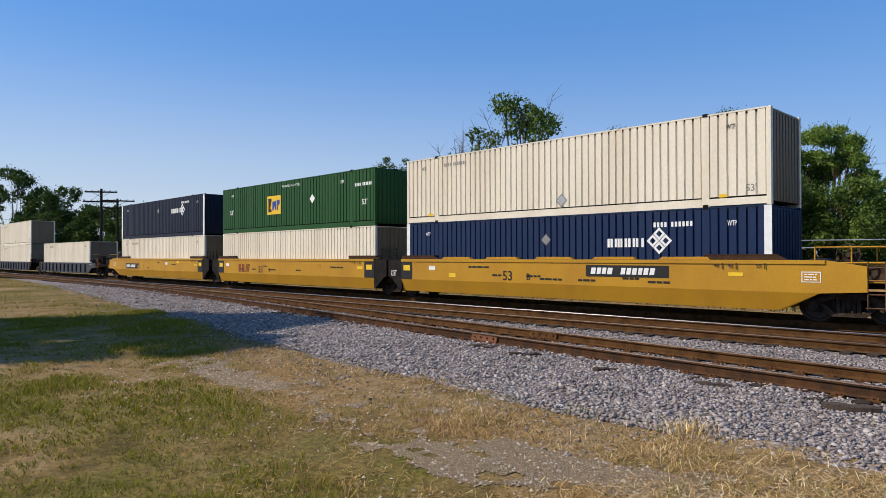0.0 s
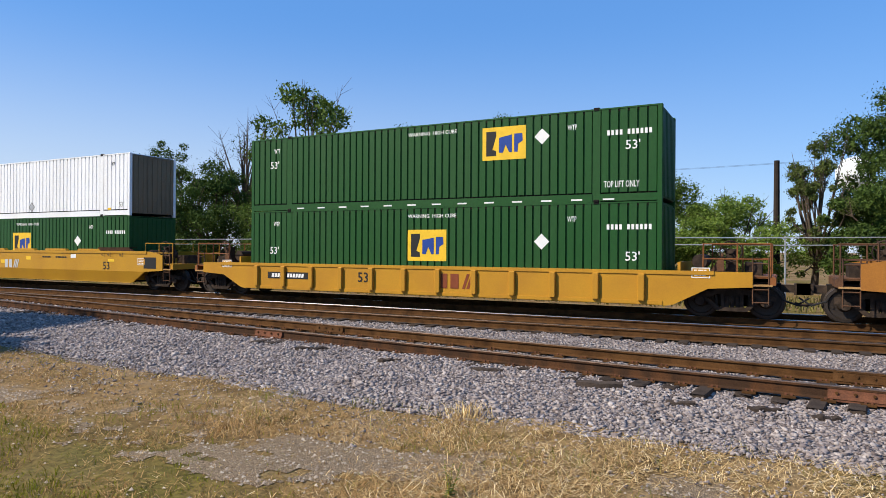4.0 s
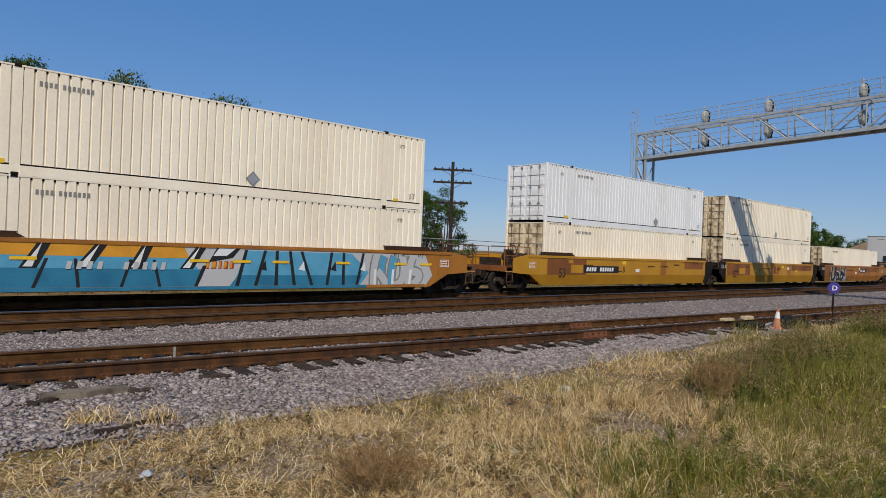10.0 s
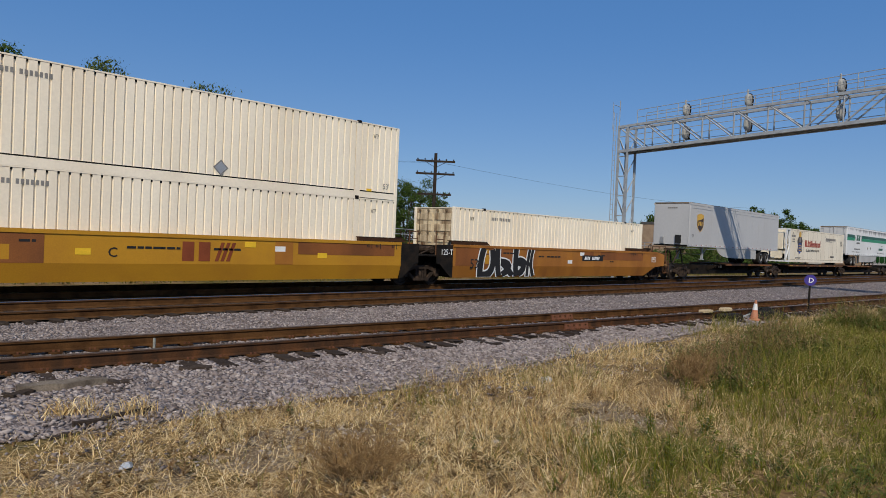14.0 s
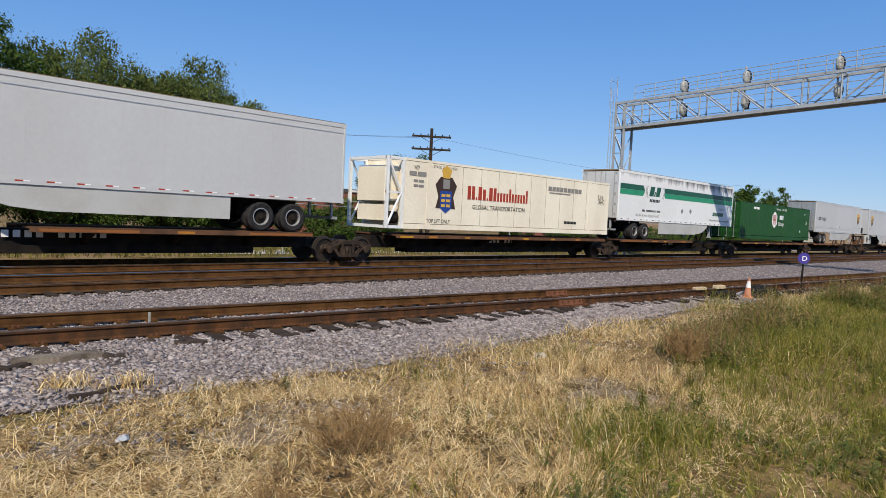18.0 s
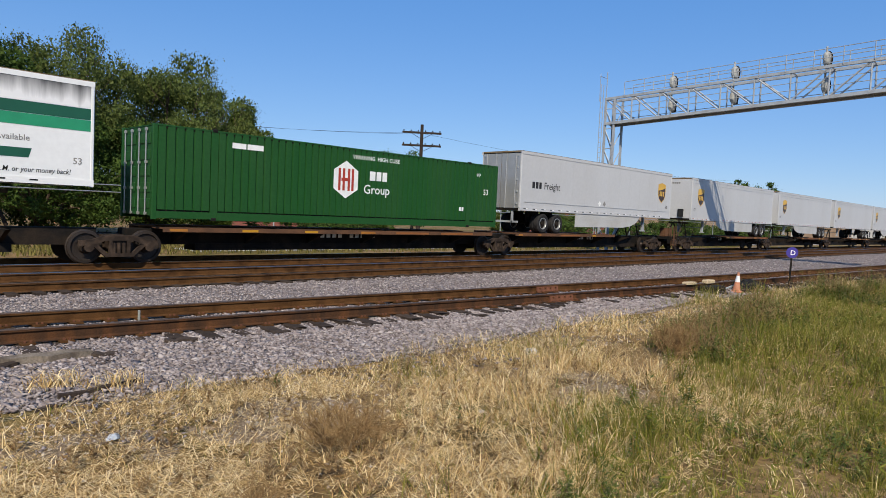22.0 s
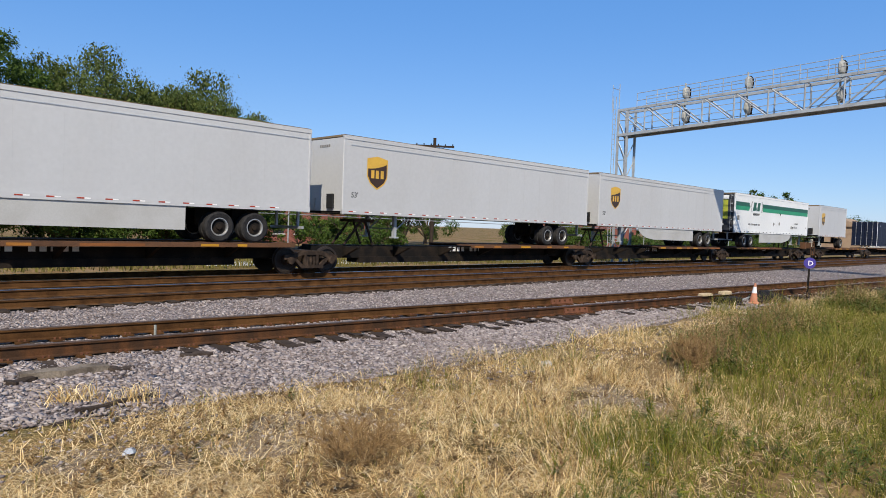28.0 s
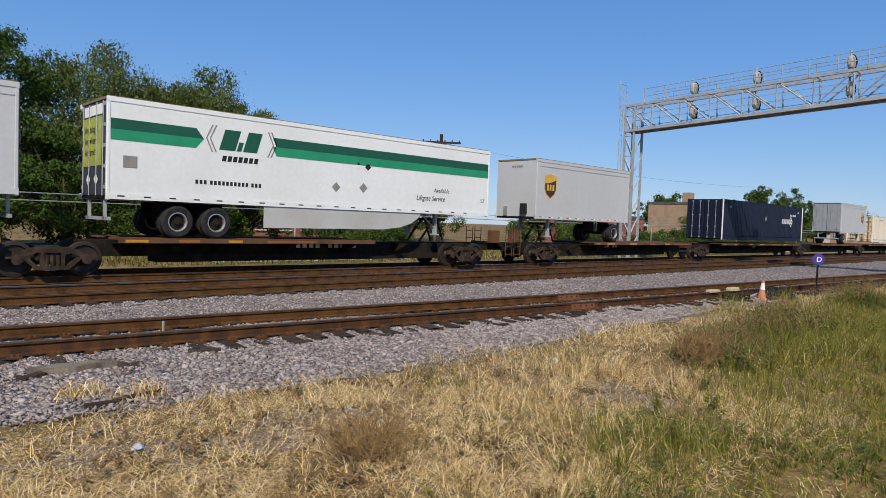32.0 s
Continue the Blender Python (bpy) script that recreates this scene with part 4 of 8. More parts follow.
# ---- Trees ----
LEAF = dict(
    deep=islands("leaf_deep", [(0.033, 0.061, 0.011), (0.059, 0.102, 0.017), (0.079, 0.125, 0.023), (0.041, 0.070, 0.013)], 0.7, 0.2, 0.15),
    mid=islands("leaf_mid", [(0.051, 0.087, 0.014), (0.096, 0.151, 0.023), (0.118, 0.172, 0.030), (0.064, 0.102, 0.016)], 0.7, 0.2, 0.15),
    light=islands("leaf_light", [(0.096, 0.160, 0.021), (0.154, 0.230, 0.032), (0.198, 0.275, 0.041), (0.115, 0.182, 0.023)], 0.6, 0.3, 0.3),
    olive=islands("leaf_olive", [(0.064, 0.092, 0.021), (0.102, 0.134, 0.030), (0.118, 0.143, 0.036), (0.067, 0.087, 0.021)], 0.7, 0.2, 0.15),
)


def crown_mesh(seed, h, r, n, leaf, base=0.25, clumps=26, droop=0.0, flat=1.0):
    """Leaves in clumps round an uneven crown; returns the mesh and the clump centres."""
    q = np.random.RandomState(seed)
    zc, rz = h * (1 + base) / 2, h * (1 - base) / 2
    clumps = int(clumps * 3.2)
    C = []
    while len(C) < clumps:
        d = q.normal(size=3)
        d /= np.linalg.norm(d)
        k = q.uniform(0.25, 1.08) ** 0.6
        p = np.array([d[0] * r * k, d[1] * r * k, zc + d[2] * rz * k * flat])
        taper = 1.0 - 0.35 * max(0, (p[2] - zc) / rz)
        p[:2] *= taper
        C.append(p)
    C = np.array(C)
    R = q.uniform(0.09, 0.27, clumps) * r
    idx = q.choice(clumps, n, p=R ** 2 / (R ** 2).sum())
    d = q.normal(size=(n, 3))
    d /= np.linalg.norm(d, axis=1)[:, None]
    rad = R[idx] * np.where(q.uniform(0, 1, n) < (0.05 if droop else 0.13), q.uniform(1.0, 1.4, n), q.uniform(0.15, 1.0, n) ** 0.5)
    P = C[idx] + d * rad[:, None] * np.array([1, 1, 0.8])
    P[:, 2] -= droop * q.uniform(0, 1, n) ** 2 * rad
    a = q.normal(size=(n, 3))
    a /= np.linalg.norm(a, axis=1)[:, None]
    b = np.cross(a, q.normal(size=(n, 3)))
    b /= np.linalg.norm(b, axis=1)[:, None]
    if droop:
        a[:, 2] = -abs(a[:, 2]) - 0.35
        a /= np.linalg.norm(a, axis=1)[:, None]
    s = leaf * (q.uniform(0.6, 1.4, n) * np.where(rad < 0.84 * R[idx], 1.0, 0.55))[:, None]
    V = np.stack([P - a * s - b * s * 0.5, P + a * s, P - a * s * 0.6 + b * s * 0.75], 1).reshape(-1, 3)
    F = np.arange(3 * n).reshape(n, 3)
    return fast_mesh("crown", V, F), C


def tree(x, y, h, r, seed, tone="mid", n=7000, leaf=0.16, base=0.25, clumps=26, droop=0.0, label="leafy green deciduous tree", trunk=None, flat=1.0, bare=0):
    t = thing("tree", label, "tree", "lineside trees")
    me, C = crown_mesh(seed, h, r, int(n * (1.5 if bare > 12 else 5.2 if leaf < 0.2 else 2.6)), leaf * (0.62 if leaf < 0.2 else 0.85), base, clumps, droop, flat=flat)
    part("crown", me, LEAF[tone], t)
    g = Geo()
    k = trunk or h * 0.022 + 0.06
    fork = Vector((0.15, 0.1, h * base * 0.9 + 0.6))
    g.tube((0, 0, -0.3), fork, k, 9, k * 0.7)
    q = random.Random(seed)
    for c in C[:24]:
        c = Vector(c)
        m = fork.lerp(c, 0.5) + Vector((q.uniform(-0.3, 0.3), q.uniform(-0.3, 0.3), 0.25))
        g.tube(fork, m, k * 0.4, 6, k * 0.22).tube(m, c, k * 0.22, 5, 0.02)
        for _ in range(3):
            e = c + Vector((q.uniform(-1, 1), q.uniform(-1, 1), q.uniform(-0.2, 1))) * r * 0.25
            g.tube(m.lerp(c, 0.6), e, 0.03, 4, 0.008)
    for _ in range(bare):
        e = Vector((q.uniform(-1, 1) * r * 0.9, q.uniform(-1, 1) * r * 0.5, h * q.uniform(0.8, 1.12)))
        m = fork.lerp(e, 0.6)
        g.tube(fork, m, k * 0.3, 5, 0.04).tube(m, e, 0.04, 4, 0.008)
        for _ in range(5):
            p = m.lerp(e, q.uniform(0.2, 0.9))
            g.tube(p, p + Vector((q.uniform(-1, 1), q.uniform(-1, 1), q.uniform(0.2, 1.2))), 0.018, 4, 0.005)
    part("trunk", g, "bark", t)
    t.location = (x, y, GROUND)
    return t


# behind the train, from left to right
tree(-34.6, 43, 15.4, 5.2, 11, "mid", 3000, 0.20, 0.35, 20, label="tall open-crowned tree with dark green leaves", bare=6)
tree(-43.5, 45, 13.6, 3.2, 12, "deep", 500, 0.16, 0.4, 10, label="half-dead tree with bare grey branches", bare=22)
tree(-27.5, 44, 12.6, 3.8, 13, "mid", 5000, 0.18, 0.2, 20)
tree(-50.0, 43, 12.0, 4.8, 14, "deep", 6500, 0.18, 0.15, 24, label="dense dark green tree behind the line")
tree(-42.0, 40, 9.0, 5.0, 15, "deep", 6000, 0.18, 0.1, 24, label="dense dark green tree behind the line")
tree(-33.0, 39, 7.6, 5.0, 16, "mid", 6000, 0.17, 0.05, 24, label="broad green thicket tree behind the line")
tree(-18.3, 44, 11.0, 5.2, 17, "mid", 9000, 0.17, 0.05, 30, label="broad full-crowned tree with mid-green leaves")
tree(-12.2, 44, 10.6, 3.6, 18, "light", 6500, 0.17, 0.08, 24, label="light green tree in full leaf")
tree(-24.0, 41, 9.0, 4.6, 19, "deep", 6500, 0.17, 0.05, 24)
tree(-7.4, 46, 7.0, 4.0, 20, "mid", 6000, 0.16, 0.02, 24, label="low round green tree behind the line")
tree(-2.8, 44, 5.6, 3.8, 21, "light", 5500, 0.15, 0.02, 22, label="low light green shrub tree")
tree(1.4, 43, 8.4, 2.3, 22, "olive", 2600, 0.15, 0.1, 16, label="thin sparse-leaved tree with twiggy top", bare=10)
tree(5.0, 40, 7.0, 3.4, 23, "deep", 5500, 0.16, 0.05, 22)
tree(6.8, 45, 12.4, 4.8, 24, "deep", 9500, 0.17, 0.1, 30, label="tall dark green tree in a dense row")
tree(12.8, 46, 12.5, 6.2, 25, "olive", 11000, 0.17, 0.12, 32, 0.9, label="broad willow with drooping olive leaves")
tree(19.2, 46, 12.3, 6.2, 26, "olive", 10000, 0.17, 0.12, 30, 0.9, label="broad willow with drooping olive leaves")
tree(24.2, 47, 10.4, 3.8, 27, "mid", 6500, 0.16, 0.12, 24, 0.6, label="rounded willow at the end of the row")
tree(10.0, 41, 7.5, 4.4, 28, "deep", 6500, 0.17, 0.05, 24)
tree(16.2, 42, 6.8, 4.4, 29, "deep", 6500, 0.17, 0.05, 24)
tree(21.6, 43, 6.0, 3.4, 30, "mid", 5000, 0.16, 0.05, 20)
tree(-20.5, 40, 8.2, 4.6, 31, "deep", 6500, 0.17, 0.02, 26, label="dense dark green thicket behind the line")
tree(-10.8, 41.5, 6.2, 3.8, 34, "mid", 5000, 0.16, 0.02, 24, label="low round green tree behind the line")
tree(-15.0, 40.5, 7.6, 4.4, 32, "deep", 6500, 0.17, 0.02, 26, label="dense dark green thicket behind the line")
tree(22.5, 46.5, 11.0, 4.6, 33, "olive", 6500, 0.17, 0.1, 26, 0.7, label="olive-leaved willow in a dense row")
# low growth and distance to the right
for k, (x, y, h, r, tone) in enumerate(((49, 57, 9.4, 3.6, "deep"), (56, 61, 9.6, 4.2, "deep"), (45.5, 57, 7.6, 3.4, "deep"), (112, 53, 5.5, 4.2, "olive"), (119, 55, 6.2, 4.5, "deep"), (41, 60, 4.8, 3.6, "mid"), (66, 54, 3.6, 3.0, "olive"), (72, 52, 3.4, 3.2, "olive"), (80, 56, 3.6, 3.4, "olive"), (35, 62, 4.2, 3.5, "mid"))):
    tree(x, y, h, r, 50 + k, tone, 2600, 0.17, 0.02, 18, label="low green scrub behind the tracks")
for k in range(13):
    tree(59 + 5.2 * k, 40.5 + 1.5 * math.sin(2.3 * k), 2.3 + 0.5 * math.sin(1.7 * k), 2.9, 140 + k, "deep", 900, 0.17, 0.0, 14, label="low dark scrub along the far side of the tracks", trunk=0.05)
for k in range(3):
    tree(26 + 3.6 * k, 42.0, 3.0 - 0.4 * k, 2.5, 160 + k, "deep", 1000, 0.17, 0.0, 14, label="low dark scrub along the far side of the tracks", trunk=0.05)
FARX = [(128, 70, 9.5, 5), (150, 58, 12.0, 5.5), (162, 62, 11.5, 6), (176, 60, 13.0, 6), (190, 66, 12.0, 7), (206, 66, 12.0, 7), (225, 70, 10.0, 8), (245, 66, 9.5, 8), (268, 70, 10.5, 8), (300, 74, 11.5, 9), (330, 78, 11.0, 9), (365, 74, 12, 10), (140, 72, 10.0, 5)]
for k, (x, y, h, r) in enumerate(FARX):
    tree(x, y, h, r, 70 + k, "deep", 2400, 0.32, 0.08, 20, label="distant dark green tree", trunk=0.25)
for k, (x, y, h, r) in enumerate(((-137, 35, 16, 6.5), (-146, 30, 20.5, 7), (-128, 40, 12.5, 6), (-116, 42, 11, 6), (-100, 46, 10.5, 5.5), (-84, 48, 9.5, 5), (-170, 42, 15, 8), (-72, 50, 9, 5), (-62, 47, 8.5, 4.5))):
    tree(x, y, h, r, 90 + k, "deep", 5200, 0.32, 0.04, 22, label="distant dark green tree beyond the line", trunk=0.3)
# a tall tree behind the viewer's left, whose shade lies on the grass
tree(-33.8, -4.9, 18.0, 6.8, 120, "mid", 15000, 0.3, 0.5, 30, label="tall tree shading the grass")


# ---- Buildings beyond the line ----
def house(name, label, x, y, w, d, h, wall, roof="roofing", pitch=0.0, windows=3, storeys=1, chimney=False, turn=0.0):
    b = thing(name, label, "building", "distant buildings")
    part("wall", Geo().box(-w / 2, w / 2, -d / 2, d / 2, 0, h), wall, b)
    if pitch:
        e = 0.4
        part("roof", Geo().prism_x([(-d / 2 - e, h), (d / 2 + e, h), (0, h + pitch)], -w / 2 - e, w / 2 + e), roof, b)
    else:
        part("parapet", Geo().box(-w / 2 - 0.1, w / 2 + 0.1, -d / 2 - 0.1, d / 2 + 0.1, h - 0.25, h + 0.15), roof, b)
    for s in range(storeys):
        for k in range(windows):
            xx = -w / 2 + w * (k + 0.5) / windows
            zz = 1.0 + s * 3.0
            wd = shared("window", ("win",), lambda g: g.box(-0.6, 0.6, -0.04, 0.02, 0, 1.4), "pane", b, loc=(xx, -d / 2 - 0.02, zz))
            shared("sill", ("sill",), lambda g: g.box(-0.75, 0.75, -0.14, 0.0, -0.12, 0.0), "wall_pale", wd)
    if chimney:
        part("chimney", Geo().box(-w / 2 + 0.6, -w / 2 + 2.0, -1, 0.6, h, h + 1.9), wall, b)
    b.matrix_basis = pose(x, y, GROUND, 0, 0, turn)


house("brick_building", "tan brick two-storey building with a square chimney", 121, 58, 11, 14, 7.4, "brick", windows=4, storeys=2, chimney=True)
house("brick_building", "low red brick building beyond the tracks", 92, 62, 16, 10, 4.2, "redbrick", windows=5)
house("brick_building", "red brick building with a row of pale-silled windows", 38, 63, 15, 8, 4.7, "redbrick", windows=6)
house("small_house", "white house with a red-brown roof", 99, 68, 8, 7, 4.2, "wall_pale", "redbrick", 2.0, 3)
house("small_house", "pale house with a dark gabled roof", -64, 48, 9, 8, 4.6, "wall_pale", "roofing", 1.6, 3)
house("small_house", "tan gabled house among distant trees", 180, 47, 9, 8, 5.6, "brick", "brick", 2.0, 3)
house("warehouse", "long pale warehouse far down the line", 235, 58, 40, 16, 6.0, "wall_pale", windows=9)


def water_tank(x, y):
    w = thing("water_tower", "white water tower far behind the trees", "water tower")
    part("tank", Geo().lathe_z(0, 0, [(14, 1.2), (15.5, 3.2), (18.5, 3.4), (20.5, 2.0), (21, 0.3)], 20), "trailer_white", w, smooth=True)
    for k in range(5):
        a = k * math.tau / 5
        part("leg", Geo().tube((2.8 * math.cos(a), 2.8 * math.sin(a), 0), (2.2 * math.cos(a), 2.2 * math.sin(a), 16), 0.2, 6), "steel", w)
    w.location = (x, y, GROUND)


water_tank(12.0, 152.0)


# ---- Grass and weeds ----
STRAW = islands("dry_grass", [(0.50, 0.325, 0.125), (0.76, 0.555, 0.26), (0.92, 0.76, 0.46), (0.60, 0.41, 0.165), (0.24, 0.14, 0.055)], 0.85, 0.15, 0.1)
BROWN = islands("brown_dry_grass", [(0.24, 0.125, 0.045), (0.38, 0.23, 0.09), (0.52, 0.35, 0.155), (0.29, 0.155, 0.055)], 0.9, 0.1, 0.05)
GREENS = islands("green_grass", [(0.090, 0.100, 0.014), (0.165, 0.168, 0.024), (0.255, 0.235, 0.045), (0.118, 0.128, 0.019), (0.44, 0.33, 0.12)], 0.8, 0.25, 0.1)
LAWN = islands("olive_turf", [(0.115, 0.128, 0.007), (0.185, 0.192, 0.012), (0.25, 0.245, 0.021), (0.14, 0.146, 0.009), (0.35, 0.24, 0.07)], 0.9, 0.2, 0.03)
TWIG = islands("dead_weed", [(0.15, 0.085, 0.038), (0.26, 0.16, 0.07), (0.38, 0.26, 0.12), (0.20, 0.115, 0.05)], 0.9, 0.1, 0.05)
DULL = islands("rough_grass", [(0.10, 0.095, 0.026), (0.15, 0.135, 0.038), (0.21, 0.175, 0.06), (0.12, 0.11, 0.03)], 0.9, 0.15, 0.05)
HERB = islands("weed_leaf", [(0.065, 0.088, 0.020), (0.12, 0.15, 0.034), (0.19, 0.22, 0.055), (0.085, 0.108, 0.026)], 0.8, 0.25, 0.1)


def smooth_noise(x, y, s, seed):
    return mottle(x * s, y * s, seed) * 0.8


def blades(name, x, y, z, height, width, lean, material, label, seed, category="grass", bent=None):
    """Grass as bent tapering blades, one mesh."""
    q = np.random.RandomState(seed)
    n = len(x)
    a = q.uniform(0, math.tau, n) if bent is None else bent + q.normal(0, 0.5, n)
    h = height * q.uniform(0.45, 1.25, n)
    w = width * q.uniform(0.7, 1.4, n)
    l = h * lean * q.uniform(0.2, 1.6, n)
    dx, dy = np.cos(a), np.sin(a)
    b = q.uniform(0, math.tau, n)
    wx, wy = np.cos(b) * w / 2, np.sin(b) * w / 2
    mx, my, mz = x + dx * l * 0.35, y + dy * l * 0.35, z + h * 0.62
    tx, ty, tz = x + dx * l, y + dy * l, z + h * (1.0 - 0.35 * lean * 0.6)
    V = np.stack([np.stack([x - wx, y - wy, z], 1), np.stack([x + wx, y + wy, z], 1), np.stack([mx + wx * 0.7, my + wy * 0.7, mz], 1), np.stack([mx - wx * 0.7, my - wy * 0.7, mz], 1), np.stack([tx, ty, tz], 1)], 1).reshape(-1, 3)
    k = 5 * np.arange(n)[:, None]
    F = np.concatenate([k + np.array([[0, 1, 2]]), k + np.array([[0, 2, 3]]), k + np.array([[3, 2, 4]])], 0)
    return tagged(part(name, fast_mesh(name, V, F), material), label, category, kind="stuff")


def field(x0, x1, y0, y1, n, seed):
    q = np.random.RandomState(seed)
    x, y = q.uniform(x0, x1, n), q.uniform(y0, y1, n)
    return x, y


def tuft(x, y, cell, pull, seed):
    """Draws points together round the middle of uneven cells; gives also the way outwards and a number for each cell."""
    i, j = np.floor(x / cell + 0.37 * np.floor(y / cell)).astype(int), np.floor(y / cell).astype(int)
    u, v, w = (HASH[(i + 13 * k + seed) % 256, (j + 29 * k + seed) % 256] for k in range(3))
    cx, cy = (i - 0.37 * j + 0.5 + 0.35 * u) * cell, (j + 0.5 + 0.35 * v) * cell
    return cx + (x - cx) * pull, cy + (y - cy) * pull, np.arctan2(y - cy, x - cx), w


def worn(x, y):
    """1 on the bare gravelly track that runs along the verge, 0 off it."""
    mid = verge(x) - np.interp(x, [-20, -9, -3, 3, 8], [2.6, 2.4, 1.9, 1.5, 3.0])
    half = np.interp(x, [-18, -10, -2, 3, 9], [-0.2, 0.35, 0.4, 0.3, -0.3])
    return np.clip((half + 0.75 * mottle(x * 0.8, y * 1.1, 41) + 0.45 * mottle(x * 2.7, y * 3.1, 42) + 0.25 * mottle(x * 7, y * 7, 43) - 0.7 * abs(y - mid)) / 0.3, 0, 1)


def ground_at(x, y):
    return GROUND + 0.05 * mottle(x * 0.35, y * 0.35, 3) - 0.01


def herbs(x, y, height, seed, label, tops=0.7):
    """Upright weeds in one mesh: thin stems set with many small pointed leaves; a share of them with brown tops."""
    q = np.random.RandomState(seed)
    n = len(x)
    z = ground_at(x, y)
    foot = np.stack([x, y, z], 1)
    tip = foot + np.stack([q.normal(0, 0.12, n) * height, q.normal(0, 0.12, n) * height, height], 1)
    per = 34
    i = np.repeat(np.arange(n), per)
    f = np.tile(np.linspace(0.12, 1.0, per), n) + q.uniform(-0.01, 0.01, n * per)
    p = foot[i] + (tip - foot)[i] * f[:, None]
    a = q.uniform(0, math.tau, n * per)
    l = (0.055 + 0.05 * height[i]) * (1.1 - 0.75 * f) * q.uniform(0.6, 1.4, n * per)
    d = np.stack([np.cos(a), np.sin(a), q.uniform(-0.2, 0.9, n * per)], 1) * l[:, None]
    w = np.stack([-np.sin(a), np.cos(a), np.zeros(n * per)], 1) * (l * 0.17)[:, None]
    brown = (q.uniform(0, 1, n) < tops)[i] & (f > (0.5 if tops < 1 else 0))
    V = np.stack([p, p + d * 0.5 + w, p + d, p + d * 0.5 - w], 1)
    for sel, m, name in ((~brown, HERB, "weed_foliage"), (brown, TWIG, "weed_seed_top")):
        if sel.any():
            W = V[sel].reshape(-1, 3)
            tagged(part(name, fast_mesh(name, W, np.arange(len(W)).reshape(-1, 4)), m), label, "weeds", kind="stuff")
    S = np.stack([foot - [0.004, 0.003, 0], foot + [0.004, 0.003, 0], tip], 1).reshape(-1, 3)
    tagged(part("weed_stem", fast_mesh("weed_stem", S, np.arange(3 * n).reshape(n, 3)), TWIG), label, "weeds", kind="stuff")


def gravel_track():
    """The worn gravel that shows through the grass along the verge."""
    x, y = np.meshgrid(np.arange(-19, 9.5, 0.06), np.arange(3.0, 9.6, 0.06), indexing="ij")
    on = worn(x, y) > 0.35
    z = ground_at(x, y) + 0.018
    ny = x.shape[1]
    i, j = np.nonzero(on[:-1, :-1] & on[1:, :-1] & on[:-1, 1:] & on[1:, 1:])
    k = i * ny + j
    used, inv = np.unique(np.stack([k, k + ny, k + ny + 1, k + 1], 1), return_inverse=True)
    V = np.stack([x.ravel(), y.ravel(), z.ravel()], 1)[used]
    pale = [(0.24, 0.165, 0.098), (0.33, 0.235, 0.145), (0.42, 0.315, 0.20), (0.28, 0.20, 0.12), (0.37, 0.275, 0.175)]
    tagged(part("worn_track", fast_mesh("worn_track", V, inv.reshape(-1, 4)), gravel_material("trodden_gravel", pale, 38.0)), "worn pale gravel showing through the verge grass", "ground", kind="structure")
    q = np.random.RandomState(8)
    X, Y = q.uniform(-15, 9, 42000), q.uniform(3.5, 9.0, 42000)
    k = (q.uniform(0, 1, 42000) < 0.05 + 0.4 * worn(X, Y)) & (Y < verge(X)) & (np.hypot(X, Y) > 4.9)
    C = np.stack([X, Y, ground_at(X, Y) + 0.022], 1)[k]
    m = len(C)
    t = np.array([(1, 0, 0), (-0.5, 0.8, 0), (-0.5, -0.8, 0), (0, 0, 0.8)])
    A = q.uniform(0, math.tau, m)
    R = np.stack([np.stack([np.cos(A), -np.sin(A), 0 * A], 1), np.stack([np.sin(A), np.cos(A), 0 * A], 1), np.stack([0 * A, 0 * A, 1 + 0 * A], 1)], 1)
    V = np.einsum("nij,nkj->nki", R, t[None] * q.uniform(0.5, 1.3, (m, 4, 1))) * (0.02 * q.uniform(0.5, 1.5, m))[:, None, None] + C[:, None]
    F = np.array([(0, 1, 3), (1, 2, 3), (2, 0, 3)])[None] + 4 * np.arange(m)[:, None, None]
    tagged(part("pebble", fast_mesh("pebble", V.reshape(-1, 3), F.reshape(-1, 3)), islands("pebble", [(0.22, 0.17, 0.125), (0.36, 0.29, 0.22), (0.48, 0.41, 0.32), (0.28, 0.225, 0.17)], 0.95, spec=0.1)), "small stones scattered over the verge", "pebbles", kind="stuff")


